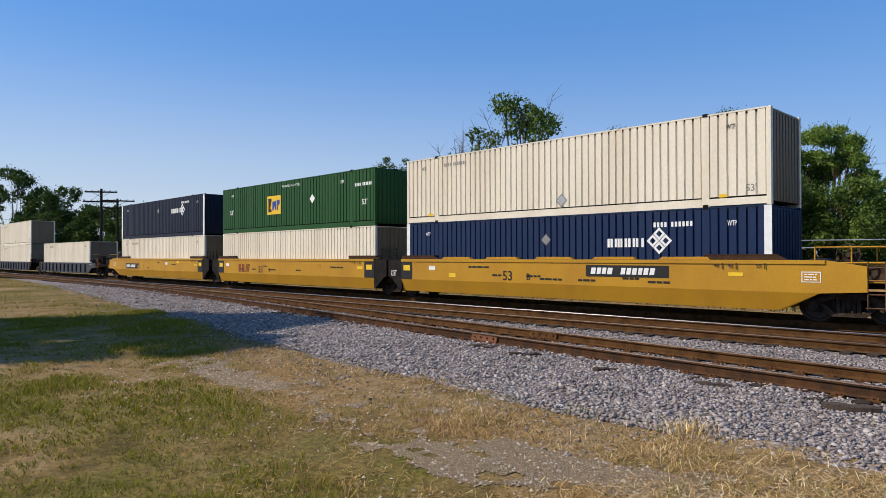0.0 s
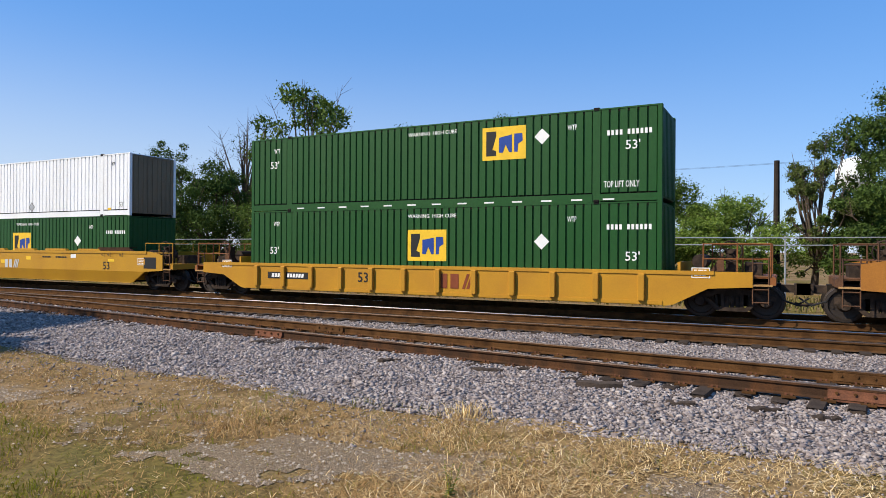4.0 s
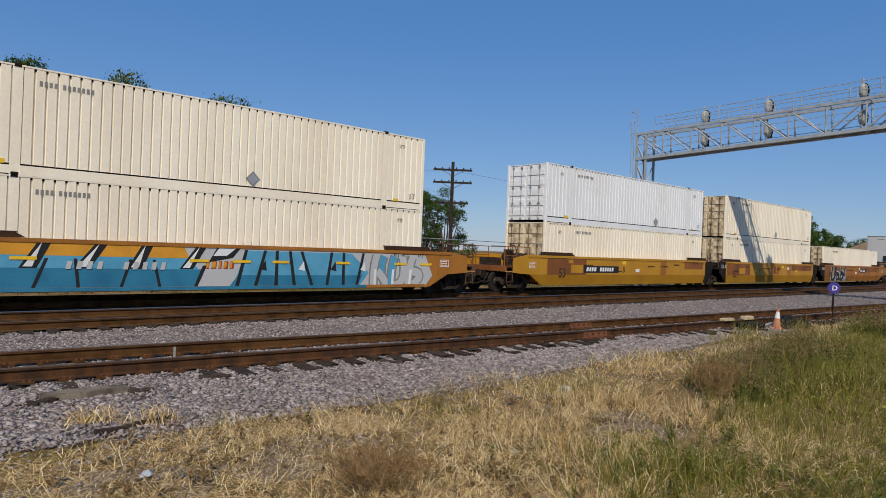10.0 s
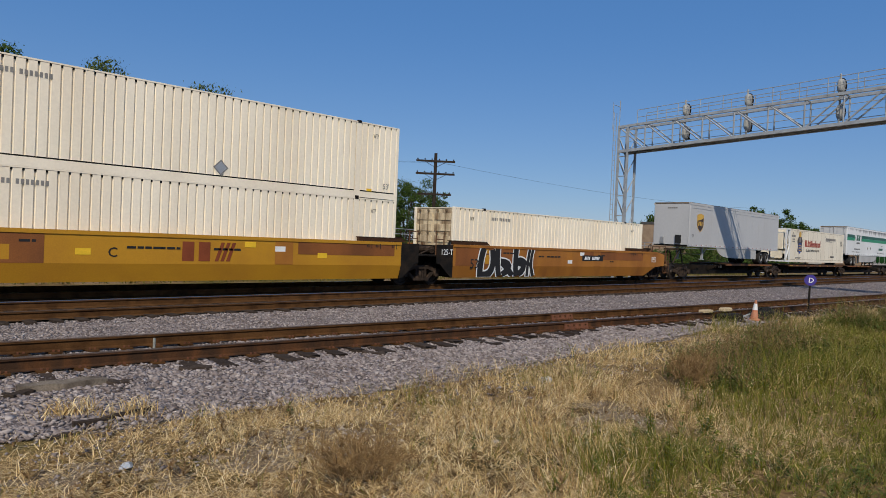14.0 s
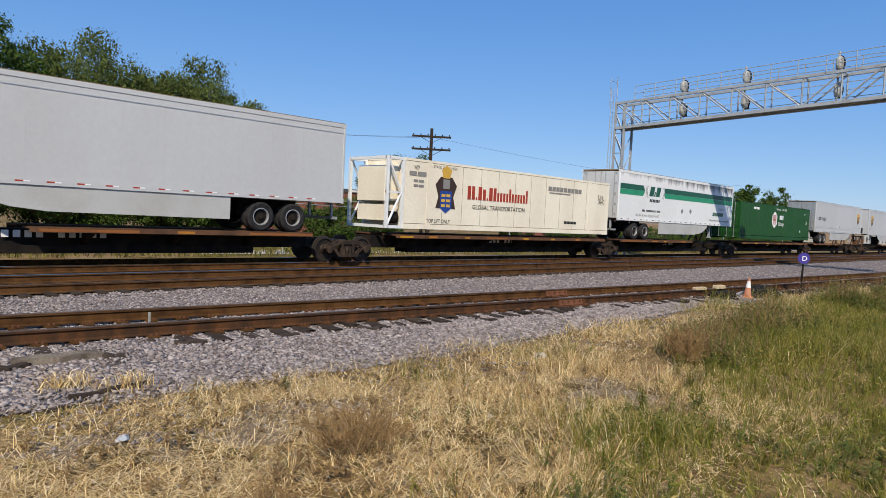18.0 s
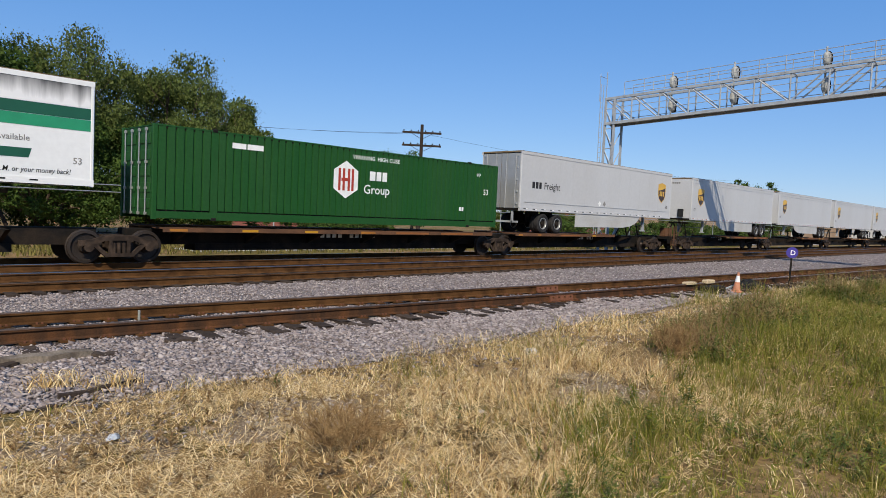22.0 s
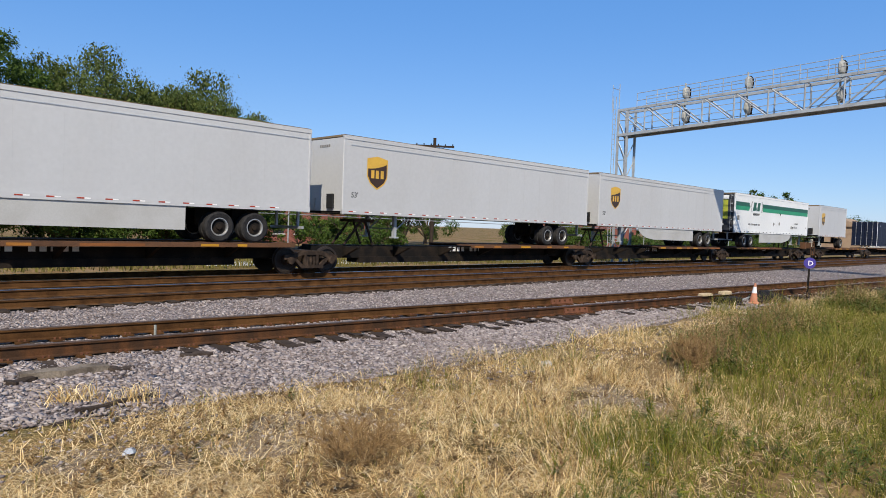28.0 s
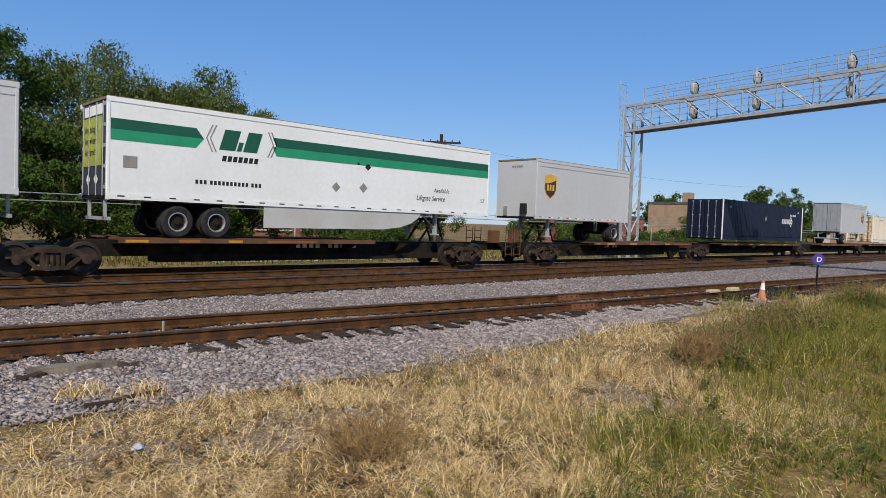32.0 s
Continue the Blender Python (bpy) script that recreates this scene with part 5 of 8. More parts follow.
def sow():
    edge = verge
    # how green the ground is: lush at the far right of the verge and at the left, straw between
    def lush(x, y):
        line = np.interp(x, [3.5, 5.8, 8.5, 14, 20, 28, 40], [3.0, 3.8, 4.3, 5.5, 6.5, 7.2, 7.6])
        right = np.where(x > 3.0, np.clip((line - y) / 1.2 + 0.2, 0, 1), 0)
        lline = np.interp(x, [-40, -26, -16, -10, -6, -3], [17.5, 11.5, 8.0, 6.0, 4.3, 2.5])
        left = np.where(x < -3, np.clip((lline - y) / 1.4 + 0.15, 0, 1), 0)
        return np.clip(np.maximum(right * 0.8, left * 1.25) + 0.45 * smooth_noise(x, y, 0.6, 3) + 0.25 * smooth_noise(x, y, 2.1, 4), 0.03, 0.9)

    for ring, (x0, x1, y0, y1, n, hs) in enumerate(((-9, 10, 1.0, 9.2, 250000, 0.62), (-30, -9, 0.5, 11.5, 175000, 1.1), (10, 34, -1.5, 9.0, 150000, 1.0), (-90, -30, 0.5, 17.5, 45000, 2.0), (34, 80, -6, 8.0, 22000, 1.8), (-18, 18, -8, 1.0, 12000, 1.3))):
        x, y = field(x0, x1, y0, y1, n, 20 + ring)
        q = np.random.RandomState(40 + ring)
        keep = (y < edge(x) + 0.25) & ((np.hypot(x, y) > 4.9) | (q.uniform(0, 1, n) < 0.08)) & (q.uniform(0, 1, n) > 0.85 * worn(x, y))
        x, y = x[keep], y[keep]
        g = lush(x, y)
        patchy = smooth_noise(x, y, 0.9, 7) + 0.7 * smooth_noise(x, y, 2.6, 9)
        u = q.uniform(0, 1, len(x))
        to_edge = edge(x) - y
        dense = np.clip(0.5 + 0.8 * patchy, 0.05, 1) * np.clip(0.3 + to_edge * 0.5, 0.04, 1)
        bare = (x < 1) & (x > -14) & (y > 4.3)
        dense = np.where(bare, dense * 0.5, dense)
        pick = q.uniform(0, 1, len(x))
        dry = (pick > g) & (u < dense)
        green = (pick <= g) & (u < np.clip(np.where(x < 0, 1.0, 0.7) + 0.6 * patchy, 0.1, 1))
        litter = dry & (q.uniform(0, 1, len(x)) < 0.5)
        stand = dry & ~litter
        fringe = to_edge + q.normal(0, 0.3, len(x)) < 1.3  # pale straw along the foot of the ballast
        west = (q.uniform(0, 1, len(x)) < np.clip((0.5 - x) / 4.0, 0.15, 1)) & ~(fringe & (x > -14))
        for sel, hgt, wid, lean, m, label in ((stand & ~west, 0.19, 0.010, 1.5, STRAW, "dry straw-coloured grass along the verge"), (litter & ~west, 0.05, 0.011, 4.5, STRAW, "flattened dry grass litter"), (green & ~west, 0.22, 0.009, 0.7, GREENS, "green grass with seed heads along the verge"),
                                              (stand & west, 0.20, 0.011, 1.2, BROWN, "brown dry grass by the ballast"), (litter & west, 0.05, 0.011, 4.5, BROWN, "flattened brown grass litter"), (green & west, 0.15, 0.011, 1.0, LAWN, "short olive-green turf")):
            if sel.sum() < 50:
                continue
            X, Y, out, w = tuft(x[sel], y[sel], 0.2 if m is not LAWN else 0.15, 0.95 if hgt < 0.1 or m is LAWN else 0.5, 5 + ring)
            tall = np.clip(0.75 + 0.9 * smooth_noise(X, Y, 0.7, 12) + 0.5 * smooth_noise(X, Y, 2.4, 13) + 0.45 * w, 0.2, 1.9) * np.where(X > 2, np.clip(0.9 + (X - 2) * 0.05, 0.9, 1.6), 0.62)
            if m is GREENS:  # a rank strip along the upper edge of the green
                tall = tall * (1 + 0.7 * np.exp(-((g[sel] - 0.45) / 0.25) ** 2) * (X > 9))
            k = w > (-0.72 if hgt > 0.1 and m is not LAWN else -2)
            X, Y, out, tall = X[k], Y[k], out[k], tall[k]
            blades("grass", X, Y, ground_at(X, Y) + (0.01 if hgt < 0.1 else 0), hgt * tall, wid * hs, lean, m, label, 60 + ring, bent=out)
    # straw lying flat in a mat over the dry verge
    for x0, x1, y0, y1, n, w in ((-4, 11, 2.0, 9.0, 190000, 0.0055), (11, 26, 2.5, 9.2, 60000, 0.009), (-18, -4, 3.0, 9.5, 60000, 0.007)):
        X, Y = field(x0, x1, y0, y1, n, int(300 + x0))
        q = np.random.RandomState(int(330 + x0))
        cover = (1 - 0.45 * worn(X, Y)) * (np.hypot(X, Y) > 4.9) * np.clip(0.45 + 1.1 * smooth_noise(X, Y, 0.9, 31) + 0.8 * smooth_noise(X, Y, 3.1, 32), 0.05, 1) * np.clip((edge(X) - Y + 0.3) * 0.7, 0, 1) * (1 - 0.8 * lush(X, Y))
        k = q.uniform(0, 1, n) < cover
        X, Y = X[k], Y[k]
        m = len(X)
        a, l, t = q.uniform(0, math.tau, m), q.uniform(0.025, 0.10 if x1 > 0 else 0.06, m), q.normal(0, 0.3, m)
        D = np.stack([np.cos(a) * np.cos(t), np.sin(a) * np.cos(t), np.sin(t)], 1) * l[:, None]
        S = np.stack([-np.sin(a), np.cos(a), np.zeros(m)], 1) * w * q.uniform(0.3, 0.7, m)[:, None]
        C = np.stack([X, Y, ground_at(X, Y) + 0.02 + abs(D[:, 2]) + 0.03 * q.uniform(0, 1, m) ** 2], 1)
        V = np.stack([C - D - S, C + D - S * 0.6, C + D + S * 0.6, C - D + S], 1)
        for sel, mt, lb in ((X > -2.2 + q.normal(0, 2.2, m), STRAW, "mat of fallen straw on the verge"), (None, BROWN, "mat of fallen brown grass")):
            pick = sel if sel is not None else ~last
            last = pick
            if pick.sum() > 50:
                W = V[pick].reshape(-1, 3)
                tagged(part("straw_litter", fast_mesh("straw_litter", W, np.arange(len(W)).reshape(-1, 4)), mt), lb, "litter", kind="stuff")
    # seed heads nodding over the rank green grass: a thin stalk and a plump drooping spike
    X, Y = field(4, 22, 0.2, 7.0, 9000, 55)
    q = np.random.RandomState(56)
    k = (q.uniform(0, 1, 9000) < lush(X, Y) - 0.3) & (np.hypot(X, Y) > 5)
    X, Y = X[k], Y[k]
    blades("grass", X, Y, ground_at(X, Y), 0.42, 0.004, 0.6, GREENS, "tall green stalks with seed heads", 57)
    m = len(X)
    a, top = q.uniform(0, math.tau, m), ground_at(X, Y) + q.uniform(0.26, 0.44, m)
    D, S = np.stack([np.cos(a) * 0.05, np.sin(a) * 0.05, q.uniform(-0.03, 0.03, m)], 1), np.stack([-np.sin(a) * 0.007, np.cos(a) * 0.007, np.full(m, 0.005)], 1)
    C = np.stack([X, Y, top], 1)
    V = np.stack([C - D, C - D * 0.3 - S, C + D, C - D * 0.3 + S], 1).reshape(-1, 3)
    tagged(part("seed_head", fast_mesh("seed_head", V, np.arange(len(V)).reshape(-1, 4)), GREENS), "nodding pale green grass seed heads", "grass", kind="stuff")
    # a rank strip of tall leafy weeds with brown seed tops between straw and green
    q = np.random.RandomState(5)
    n = 3600
    t = 11.0 + 20.0 * q.uniform(0, 1, n) ** 1.1
    X, Y = t, np.interp(t, [8, 11, 14, 20, 28, 40], [4.4, 4.9, 5.75, 6.75, 7.35, 7.8]) + q.normal(0, 0.4, n) - abs(q.normal(0, 0.2, n)) * np.clip(t - 14, 0, 12)
    k = (smooth_noise(X, Y, 0.5, 21) > -0.12) & (Y < edge(X) - np.where(X > 19, 1.2, 0.5))
    X, Y = X[k], Y[k]
    herbs(X, Y, np.clip(0.42 + 0.035 * (X - 11), 0.4, 0.95) * (0.7 + 0.5 * q.uniform(0, 1, len(X))), 6, "strip of tall leafy weeds with brown seed tops")
    # low leafy weeds scattered through the green and thinly over the straw
    X, Y = field(3.5, 20, 0.5, 7.5, 5200, 58)
    q = np.random.RandomState(59)
    k = (q.uniform(0, 1, len(X)) < np.clip(lush(X, Y) * 0.5 - 0.05, 0.008, 1)) & (smooth_noise(X, Y, 0.8, 23) > 0.0) & (np.hypot(X, Y) > 5)
    herbs(X[k], Y[k], 0.16 + 0.16 * q.uniform(0, 1, k.sum()), 7, "low leafy weeds among the grass", 0.0)
    # dead stalks among the straw
    X, Y = field(1.5, 12, 3.0, 8.3, 420, 65)
    q = np.random.RandomState(66)
    k = (lush(X, Y) < 0.3) & (Y < edge(X) - 0.2) & (np.hypot(X, Y) > 5)
    herbs(X[k], Y[k], 0.14 + 0.2 * q.uniform(0, 1, k.sum()) ** 2, 9, "dead brown stalks standing among the straw", 2.0)
    # grass beyond the tracks
    x, y = field(-70, 80, 28.8, 36, 22000, 77)
    blades("grass", x, y, np.full(len(x), GROUND), 0.34, 0.05, 0.6, DULL, "rough dull green grass beyond the tracks", 78)


gravel_track()
sow()


def weed(x, y, h, r, n, seed, material, label, fine=0.005):
    """A bushy dead weed: bent branches from one foot, each with many short side twigs."""
    w = thing("dead_weed", label, "weed", "dead weeds along the verge")
    q = np.random.RandomState(seed)
    g = Geo()
    starts, tips = [], []
    for _ in range(44):
        a, t = q.uniform(0, math.tau), q.uniform(0.15, 1.0)
        e = Vector((math.cos(a) * t * r, math.sin(a) * t * r, h * q.uniform(0.55, 1.1) * (1.1 - 0.5 * t)))
        f = Vector((q.normal(0, 0.10), q.normal(0, 0.10), 0)) * (h / 0.5)
        m = f.lerp(e, 0.5) + Vector((q.normal(0, 0.09), q.normal(0, 0.09), h * 0.12)) * (h / 0.4)
        g.path([f, f.lerp(m, 0.6), m, m.lerp(e, 0.6) + Vector((0, 0, 0.02)), e], fine * 0.6, 4)
        k = n // 44
        s = q.uniform(0.25, 1.0, k)[:, None]
        F, MM, E = (np.array(v) for v in (f, m, e))
        p = (1 - s) ** 2 * F + 2 * s * (1 - s) * MM + s * s * E
        d = q.normal(size=(k, 3)) + np.array([0, 0, 0.6]) + (E - F) / np.linalg.norm(E - F)
        d /= np.linalg.norm(d, axis=1)[:, None]
        starts.append(p)
        tips.append(p + d * (q.uniform(0.08, 0.32, k) * h)[:, None])
    tagged(part("branch", g, material, w), kind="stuff")
    a, b = np.concatenate(starts), np.concatenate(tips)
    side = np.cross(b - a, q.normal(size=a.shape))
    side /= np.linalg.norm(side, axis=1)[:, None] + 1e-9
    t = fine * q.uniform(0.4, 1.0, len(a))[:, None]
    V = np.stack([a - side * t, a + side * t, b + side * t * 0.5, b - side * t * 0.5], 1).reshape(-1, 3)
    tagged(part("twig", fast_mesh("twig", V, np.arange(len(V)).reshape(-1, 4)), material, w), kind="stuff")
    w.location = (x, y, GROUND)
    return w


weed(3.85, 5.05, 0.5, 0.62, 2600, 1, TWIG, "bushy dead brown weed in the dry grass", 0.0032)
weed(4.3, 5.2, 0.34, 0.4, 700, 11, TWIG, "low dead brown weed in the grass", 0.004)
weed(2.6, 4.4, 0.30, 0.3, 500, 2, TWIG, "small dead brown weed by the path", 0.004)
weed(10.9, 5.0, 0.62, 0.55, 1500, 3, TWIG, "tall brown weed at the edge of the verge", 0.005)
weed(11.6, 5.3, 0.6, 0.5, 1300, 4, TWIG, "tall brown weed at the edge of the verge", 0.005)


def leafy_weed(x, y, h, stems, seed, label):
    """Upright stems with broad pointed leaves in pairs."""
    w = thing("leafy_weed", label, "weed", "leafy weeds")
    r = random.Random(seed)
    g, l = Geo(), Geo()
    for _ in range(stems):
        a, t = r.uniform(0, math.tau), r.uniform(0.05, 0.35)
        top = Vector((math.cos(a) * t * h, math.sin(a) * t * h, h * r.uniform(0.6, 1.0)))
        foot = Vector((r.uniform(-0.04, 0.04), r.uniform(-0.04, 0.04), 0))
        g.tube(foot, top, 0.006, 4, 0.002)
        for k in range(20):
            p = foot.lerp(top, 0.12 + 0.88 * k / 19)
            b = r.uniform(0, math.tau)
            s = min(h, 0.45) * r.uniform(0.10, 0.2) * (1.15 - 0.75 * k / 19)
            d = Vector((math.cos(b), math.sin(b), r.uniform(-0.2, 0.5))).normalized()
            n = d.cross(Vector((0, 0, 1))).normalized() * s * 0.26
            l.add([p, p + d * s * 0.45 + n, p + d * s, p + d * s * 0.45 - n], [(0, 1, 2, 3)])
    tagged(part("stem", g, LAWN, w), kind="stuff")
    tagged(part("foliage", l, HERB, w), kind="stuff")
    w.location = (x, y, GROUND)


leafy_weed(-2.75, 5.5, 0.40, 4, 1, "small upright green weed in the gravel")
leafy_weed(5.0, 3.55, 0.36, 6, 2, "bushy green weed in the dry grass")
leafy_weed(5.8, 3.0, 0.40, 8, 3, "broad-leaved green weed in long grass")
leafy_weed(6.6, 3.3, 0.45, 8, 4, "broad-leaved green weed in long grass")
leafy_weed(11.0, 4.9, 0.6, 9, 5, "bushy green weed below brown stalks")
leafy_weed(15.5, 5.6, 0.75, 12, 6, "tall green weed along the verge")
leafy_weed(18.0, 6.2, 0.8, 12, 7, "tall green weed along the verge")
leafy_weed(8.2, 3.6, 0.45, 8, 8, "broad-leaved green weed in long grass")
for k, (x, y, h) in enumerate(((5.4, 3.2, 0.34), (6.1, 3.6, 0.4), (7.2, 3.0, 0.42), (7.6, 4.0, 0.5), (9.3, 4.2, 0.5), (9.9, 4.7, 0.6), (10.4, 4.4, 0.5), (12.6, 5.0, 0.7), (13.8, 5.2, 0.7), (14.6, 5.7, 0.8), (16.8, 6.0, 0.8), (17.3, 6.5, 0.9), (19.5, 6.6, 0.9), (21.0, 6.9, 0.9), (7.0, 4.4, 0.36), (11.7, 4.2, 0.5))):
    leafy_weed(x, y, h * 0.8, 9, 30 + k, "bushy green weed among straw and grass")
for x, y in ((-3.95, 8.3), (2.35, 8.75), (3.0, 8.4)):
    q = np.random.RandomState(int(300 + x * 10))
    X, Y = x + q.normal(0, 0.16, 160), y + q.normal(0, 0.12, 160)
    blades("grass_tuft", X, Y, bed(X, Y) - 0.01, 0.24, 0.011, 1.0, STRAW, "tuft of dry grass in the ballast", int(400 + x * 10))

# ---- The train ----
YT = 21.8  # centre line of the train's track
BOX = 16.15  # a 53-foot box
WHEEL = 0.483
RUNS = [(0, 1.35), (1, 11.95), (2, 22.6), (3, 33.35), (4, 44.15), (5, 55.0), (6, 66.0)]


def run(t):
    """How far the train has come."""
    if t >= 6:
        return 11.0 * t
    k = int(t)
    return RUNS[k][1] + (t - k) * (RUNS[k + 1][1] - RUNS[k][1])


RIDERS, ROLLERS = [], []


def ride(ob, u, z=0.0):
    ob.location = (u - run(0), YT, z)
    RIDERS.append((ob, u, z))
    return ob


def corrugate(g, x0, x1, z0, z1, y, depth, pitch, face=0.72):
    """A wall of broad upright flats with narrow grooves between them, seen from -y."""
    n = max(1, round((x1 - x0) / pitch))
    w = (x1 - x0) / n
    xs = []
    for k in range(n):
        a = x0 + k * w
        e = (1 - face) * w / 2
        xs += [(a, y + depth), (a + e * 0.5, y + depth), (a + e, y), (a + w - e, y), (a + w - e * 0.5, y + depth)]
    xs.append((x1, y + depth))
    v = [(x, yy, z) for z in (z0, z1) for x, yy in xs]
    m = len(xs)
    return g.add(v, [(i, i + 1, i + 1 + m, i + m) for i in range(m - 1)])


LIFT = 1.98  # lifting posts from each end


def container(u, z, material, label, group="containers on the train", marks=None, door="rusty", end="grime", posts=None, groove=0.275, height=2.9):
    """A 53-foot corrugated container: doors at the low-x end."""
    c = thing("shipping_container", label, "container", group)
    L, H, y = BOX, height, -1.29
    post = posts or material

    def side(g):
        for a, b in ((0.14, LIFT - 0.12), (LIFT + 0.12, L - LIFT - 0.12), (L - LIFT + 0.12, L - 0.14)):
            corrugate(g, a, b, 0.30, H - 0.04, y, 0.045, groove, 0.76)
        return g

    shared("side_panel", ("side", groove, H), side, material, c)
    # black strips stand in for shade above the sill and in groove tops
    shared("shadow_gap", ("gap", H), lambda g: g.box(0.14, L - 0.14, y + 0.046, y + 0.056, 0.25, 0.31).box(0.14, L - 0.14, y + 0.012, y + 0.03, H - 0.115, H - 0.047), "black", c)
    shared("far_side_panel", ("farside", H), lambda g: g.box(0.14, L - 0.14, 1.25, 1.29, 0.15, H - 0.07), material, c)
    shared("roof", ("croof", H), lambda g: g.box(0.05, L - 0.05, -1.26, 1.26, H - 0.05, H - 0.02), material, c)
    shared("floor_pan", ("cfloor", H), lambda g: g.box(0.05, L - 0.05, -1.26, 1.26, 0.1, 0.15), "black", c)

    def rails(g):
        g.box(0.1, L - 0.1, y - 0.012, y + 0.06, H - 0.045, H)
        return g.box(0.1, L - 0.1, 1.23, 1.302, H - 0.075, H)

    def sills(g):
        g.box(LIFT + 0.12, L - LIFT - 0.12, y - 0.014, y + 0.06, 0.0, 0.255)
        g.box(0.14, LIFT - 0.12, y - 0.006, y + 0.06, 0.03, 0.25)
        g.box(L - LIFT + 0.12, L - 0.14, y - 0.006, y + 0.06, 0.03, 0.25)
        return g.box(0.1, L - 0.1, 1.23, 1.3, 0.0, 0.15)

    shared("top_rail", ("crail", H), rails, material, c)
    shared("bottom_rail", ("csill", H), sills, material, c)
    for x, yy in ((0, y - 0.01), (L - 0.15, y - 0.01), (0, 1.16), (L - 0.15, 1.16)):
        shared("corner_post", ("cpost", H), lambda g: g.block(0, 0.15, 0, 0.14, 0, H, 0.015), post, c, loc=(x, yy, 0))
    for x in (LIFT - 0.12, L - LIFT - 0.12):
        p = shared("lifting_post", ("clift", H), lambda g: g.box(0, 0.24, y - 0.004, y + 0.08, 0.0, H - 0.05), material, c, loc=(x, 0, 0))
        for zz in (-0.02, H - 0.06):
            shared("corner_casting", "cast", lambda g: g.block(0.03, 0.21, y - 0.02, y + 0.1, 0, 0.1, 0.015), "black", p, loc=(0, 0, zz))

    def endwall(g):
        return g.box(L - 0.06, L - 0.02, -1.16, 1.16, 0.12, H - 0.08)

    wall = shared("end_wall", ("cend", H), endwall, end, c)
    for k in range(9):
        shared("rib", ("cendrib", H), lambda g: g.box(L - 0.03, L, 0, 0.14, 0.15, H - 0.12), end, wall, loc=(0, -1.1 + k * 0.26, 0))
    for s in (-1, 1):
        def leaf(g, s=s):
            a, b = sorted((0.02 * s, 1.15 * s))
            return g.box(0.03, 0.07, a, b, 0.1, H - 0.08)

        d = shared("door", ("cdoor", s, H), leaf, door, c)
        for k in range(5):
            shared("door_panel", ("cpanel", s), lambda g, s=s: g.block(0.0, 0.03, *sorted((0.08 * s, 1.09 * s)), 0.0, 0.3, 0.012), door, d, loc=(0, 0, 0.32 + k * 0.5))

        def rods(g, s=s):
            for yy in (0.3, 0.85):
                g.tube((-0.035, yy * s, 0.1), (-0.035, yy * s, H - 0.1), 0.02, 6)
                for zz in (0.12, 0.9, 1.7, H - 0.2):
                    g.box(-0.06, 0.0, yy * s - 0.05, yy * s + 0.05, zz, zz + 0.08)
            return g

        shared("lock_rod", ("crod", s, H), rods, "alu" if door != "rusty" else "grime", d)
    if marks:
        marks(c, y - 0.006)
    return c


def white_marks(no=True, at=8.7, tone="ink_grey"):
    def draw(c, y):
        write("WTP", 1.05, 2.35, 0.17, "ink_black", c, y, wide=0.5)
        write("WTP", BOX - 1.3, 2.35, 0.17, "ink_black", c, y, wide=0.5)
        bars([0.075] * 4 + [-0.05] + [0.075] * 7, LIFT + 0.5, 2.42, 0.14, "ink_grey", c, y, gap=0.3)
        d = diamond(at, 0.55, 0.26, tone, c, y - 0.002, "grey hazard placard holder")
        diamond(0, 0, 0.2, "alu", d, 0).location = (at, y - 0.004, 0.55)
        flat("sticker", [(1.45, 0.28), (1.75, 0.28), (1.75, 0.4), (1.45, 0.4)], "ink_yellow", c, y)
        flat("sticker", [(BOX - 1.55, 0.28), (BOX - 1.3, 0.28), (BOX - 1.3, 0.38), (BOX - 1.55, 0.38)], "ink_yellow", c, y)
        write("53'", BOX - 0.75, 0.42, 0.22, "ink_grey", c, y, wide=0.9)
    return draw


def knot_emblem(c, y, x, z, r=0.42):
    """A white lozenge of four links."""
    for k in range(4):
        a = k * math.pi / 2 + math.pi / 4
        cx, cz = x + 0.5 * r * math.cos(a - math.pi / 4) * 1.1, z + 0.5 * r * math.sin(a - math.pi / 4) * 1.1
        o = [(cx + 0.52 * r, cz), (cx, cz + 0.52 * r), (cx - 0.52 * r, cz), (cx, cz - 0.52 * r)]
        i = [(cx + (px - cx) * 0.5, cz + (pz - cz) * 0.5) for px, pz in o]
        part("emblem", Geo().add([(px, y - 0.001 * k, pz) for px, pz in o + i], [(j, (j + 1) % 4, 4 + (j + 1) % 4, 4 + j) for j in range(4)]), "ink_white", c)


def navy_marks(word=10.65, z=1.88, big=0.3):
    def draw(c, y):
        bars([0.09, 0.09, -0.02, 0.08, 0.08, 0.08, -0.02, 0.1, 0.1, -0.02, 0.09, 0.09, -0.05, 0.1], word, z - 0.2, big, "ink_white", c, y, gap=0.1, name="emblem")
        knot_emblem(c, y, word + 1.95, z, 0.42)
        bars([0.08] * 4 + [-0.06] + [0.08] * 6, word + 1.75, z + 0.45, 0.16, "ink_white", c, y, gap=0.3)
        diamond(7.98, z + 0.12, 0.22, "ink_grey", c, y, "grey placard")
        write("WTP", 1.3, 2.3, 0.17, "ink_white", c, y, wide=0.55)
        write("WTP", BOX - 1.3, 2.3, 0.17, "ink_white", c, y, wide=0.55)
        flat("door_edge_stripe", [(0.0, 0.02), (0.22, 0.02), (0.22, 2.88), (0.0, 2.88)], "ink_white", c, y - 0.012, "white painted corner post")
        flat("door_edge_stripe", [(BOX - 0.22, 0.02), (BOX, 0.02), (BOX, 2.88), (BOX - 0.22, 2.88)], "ink_white", c, y - 0.012, "white painted corner post")
    return draw


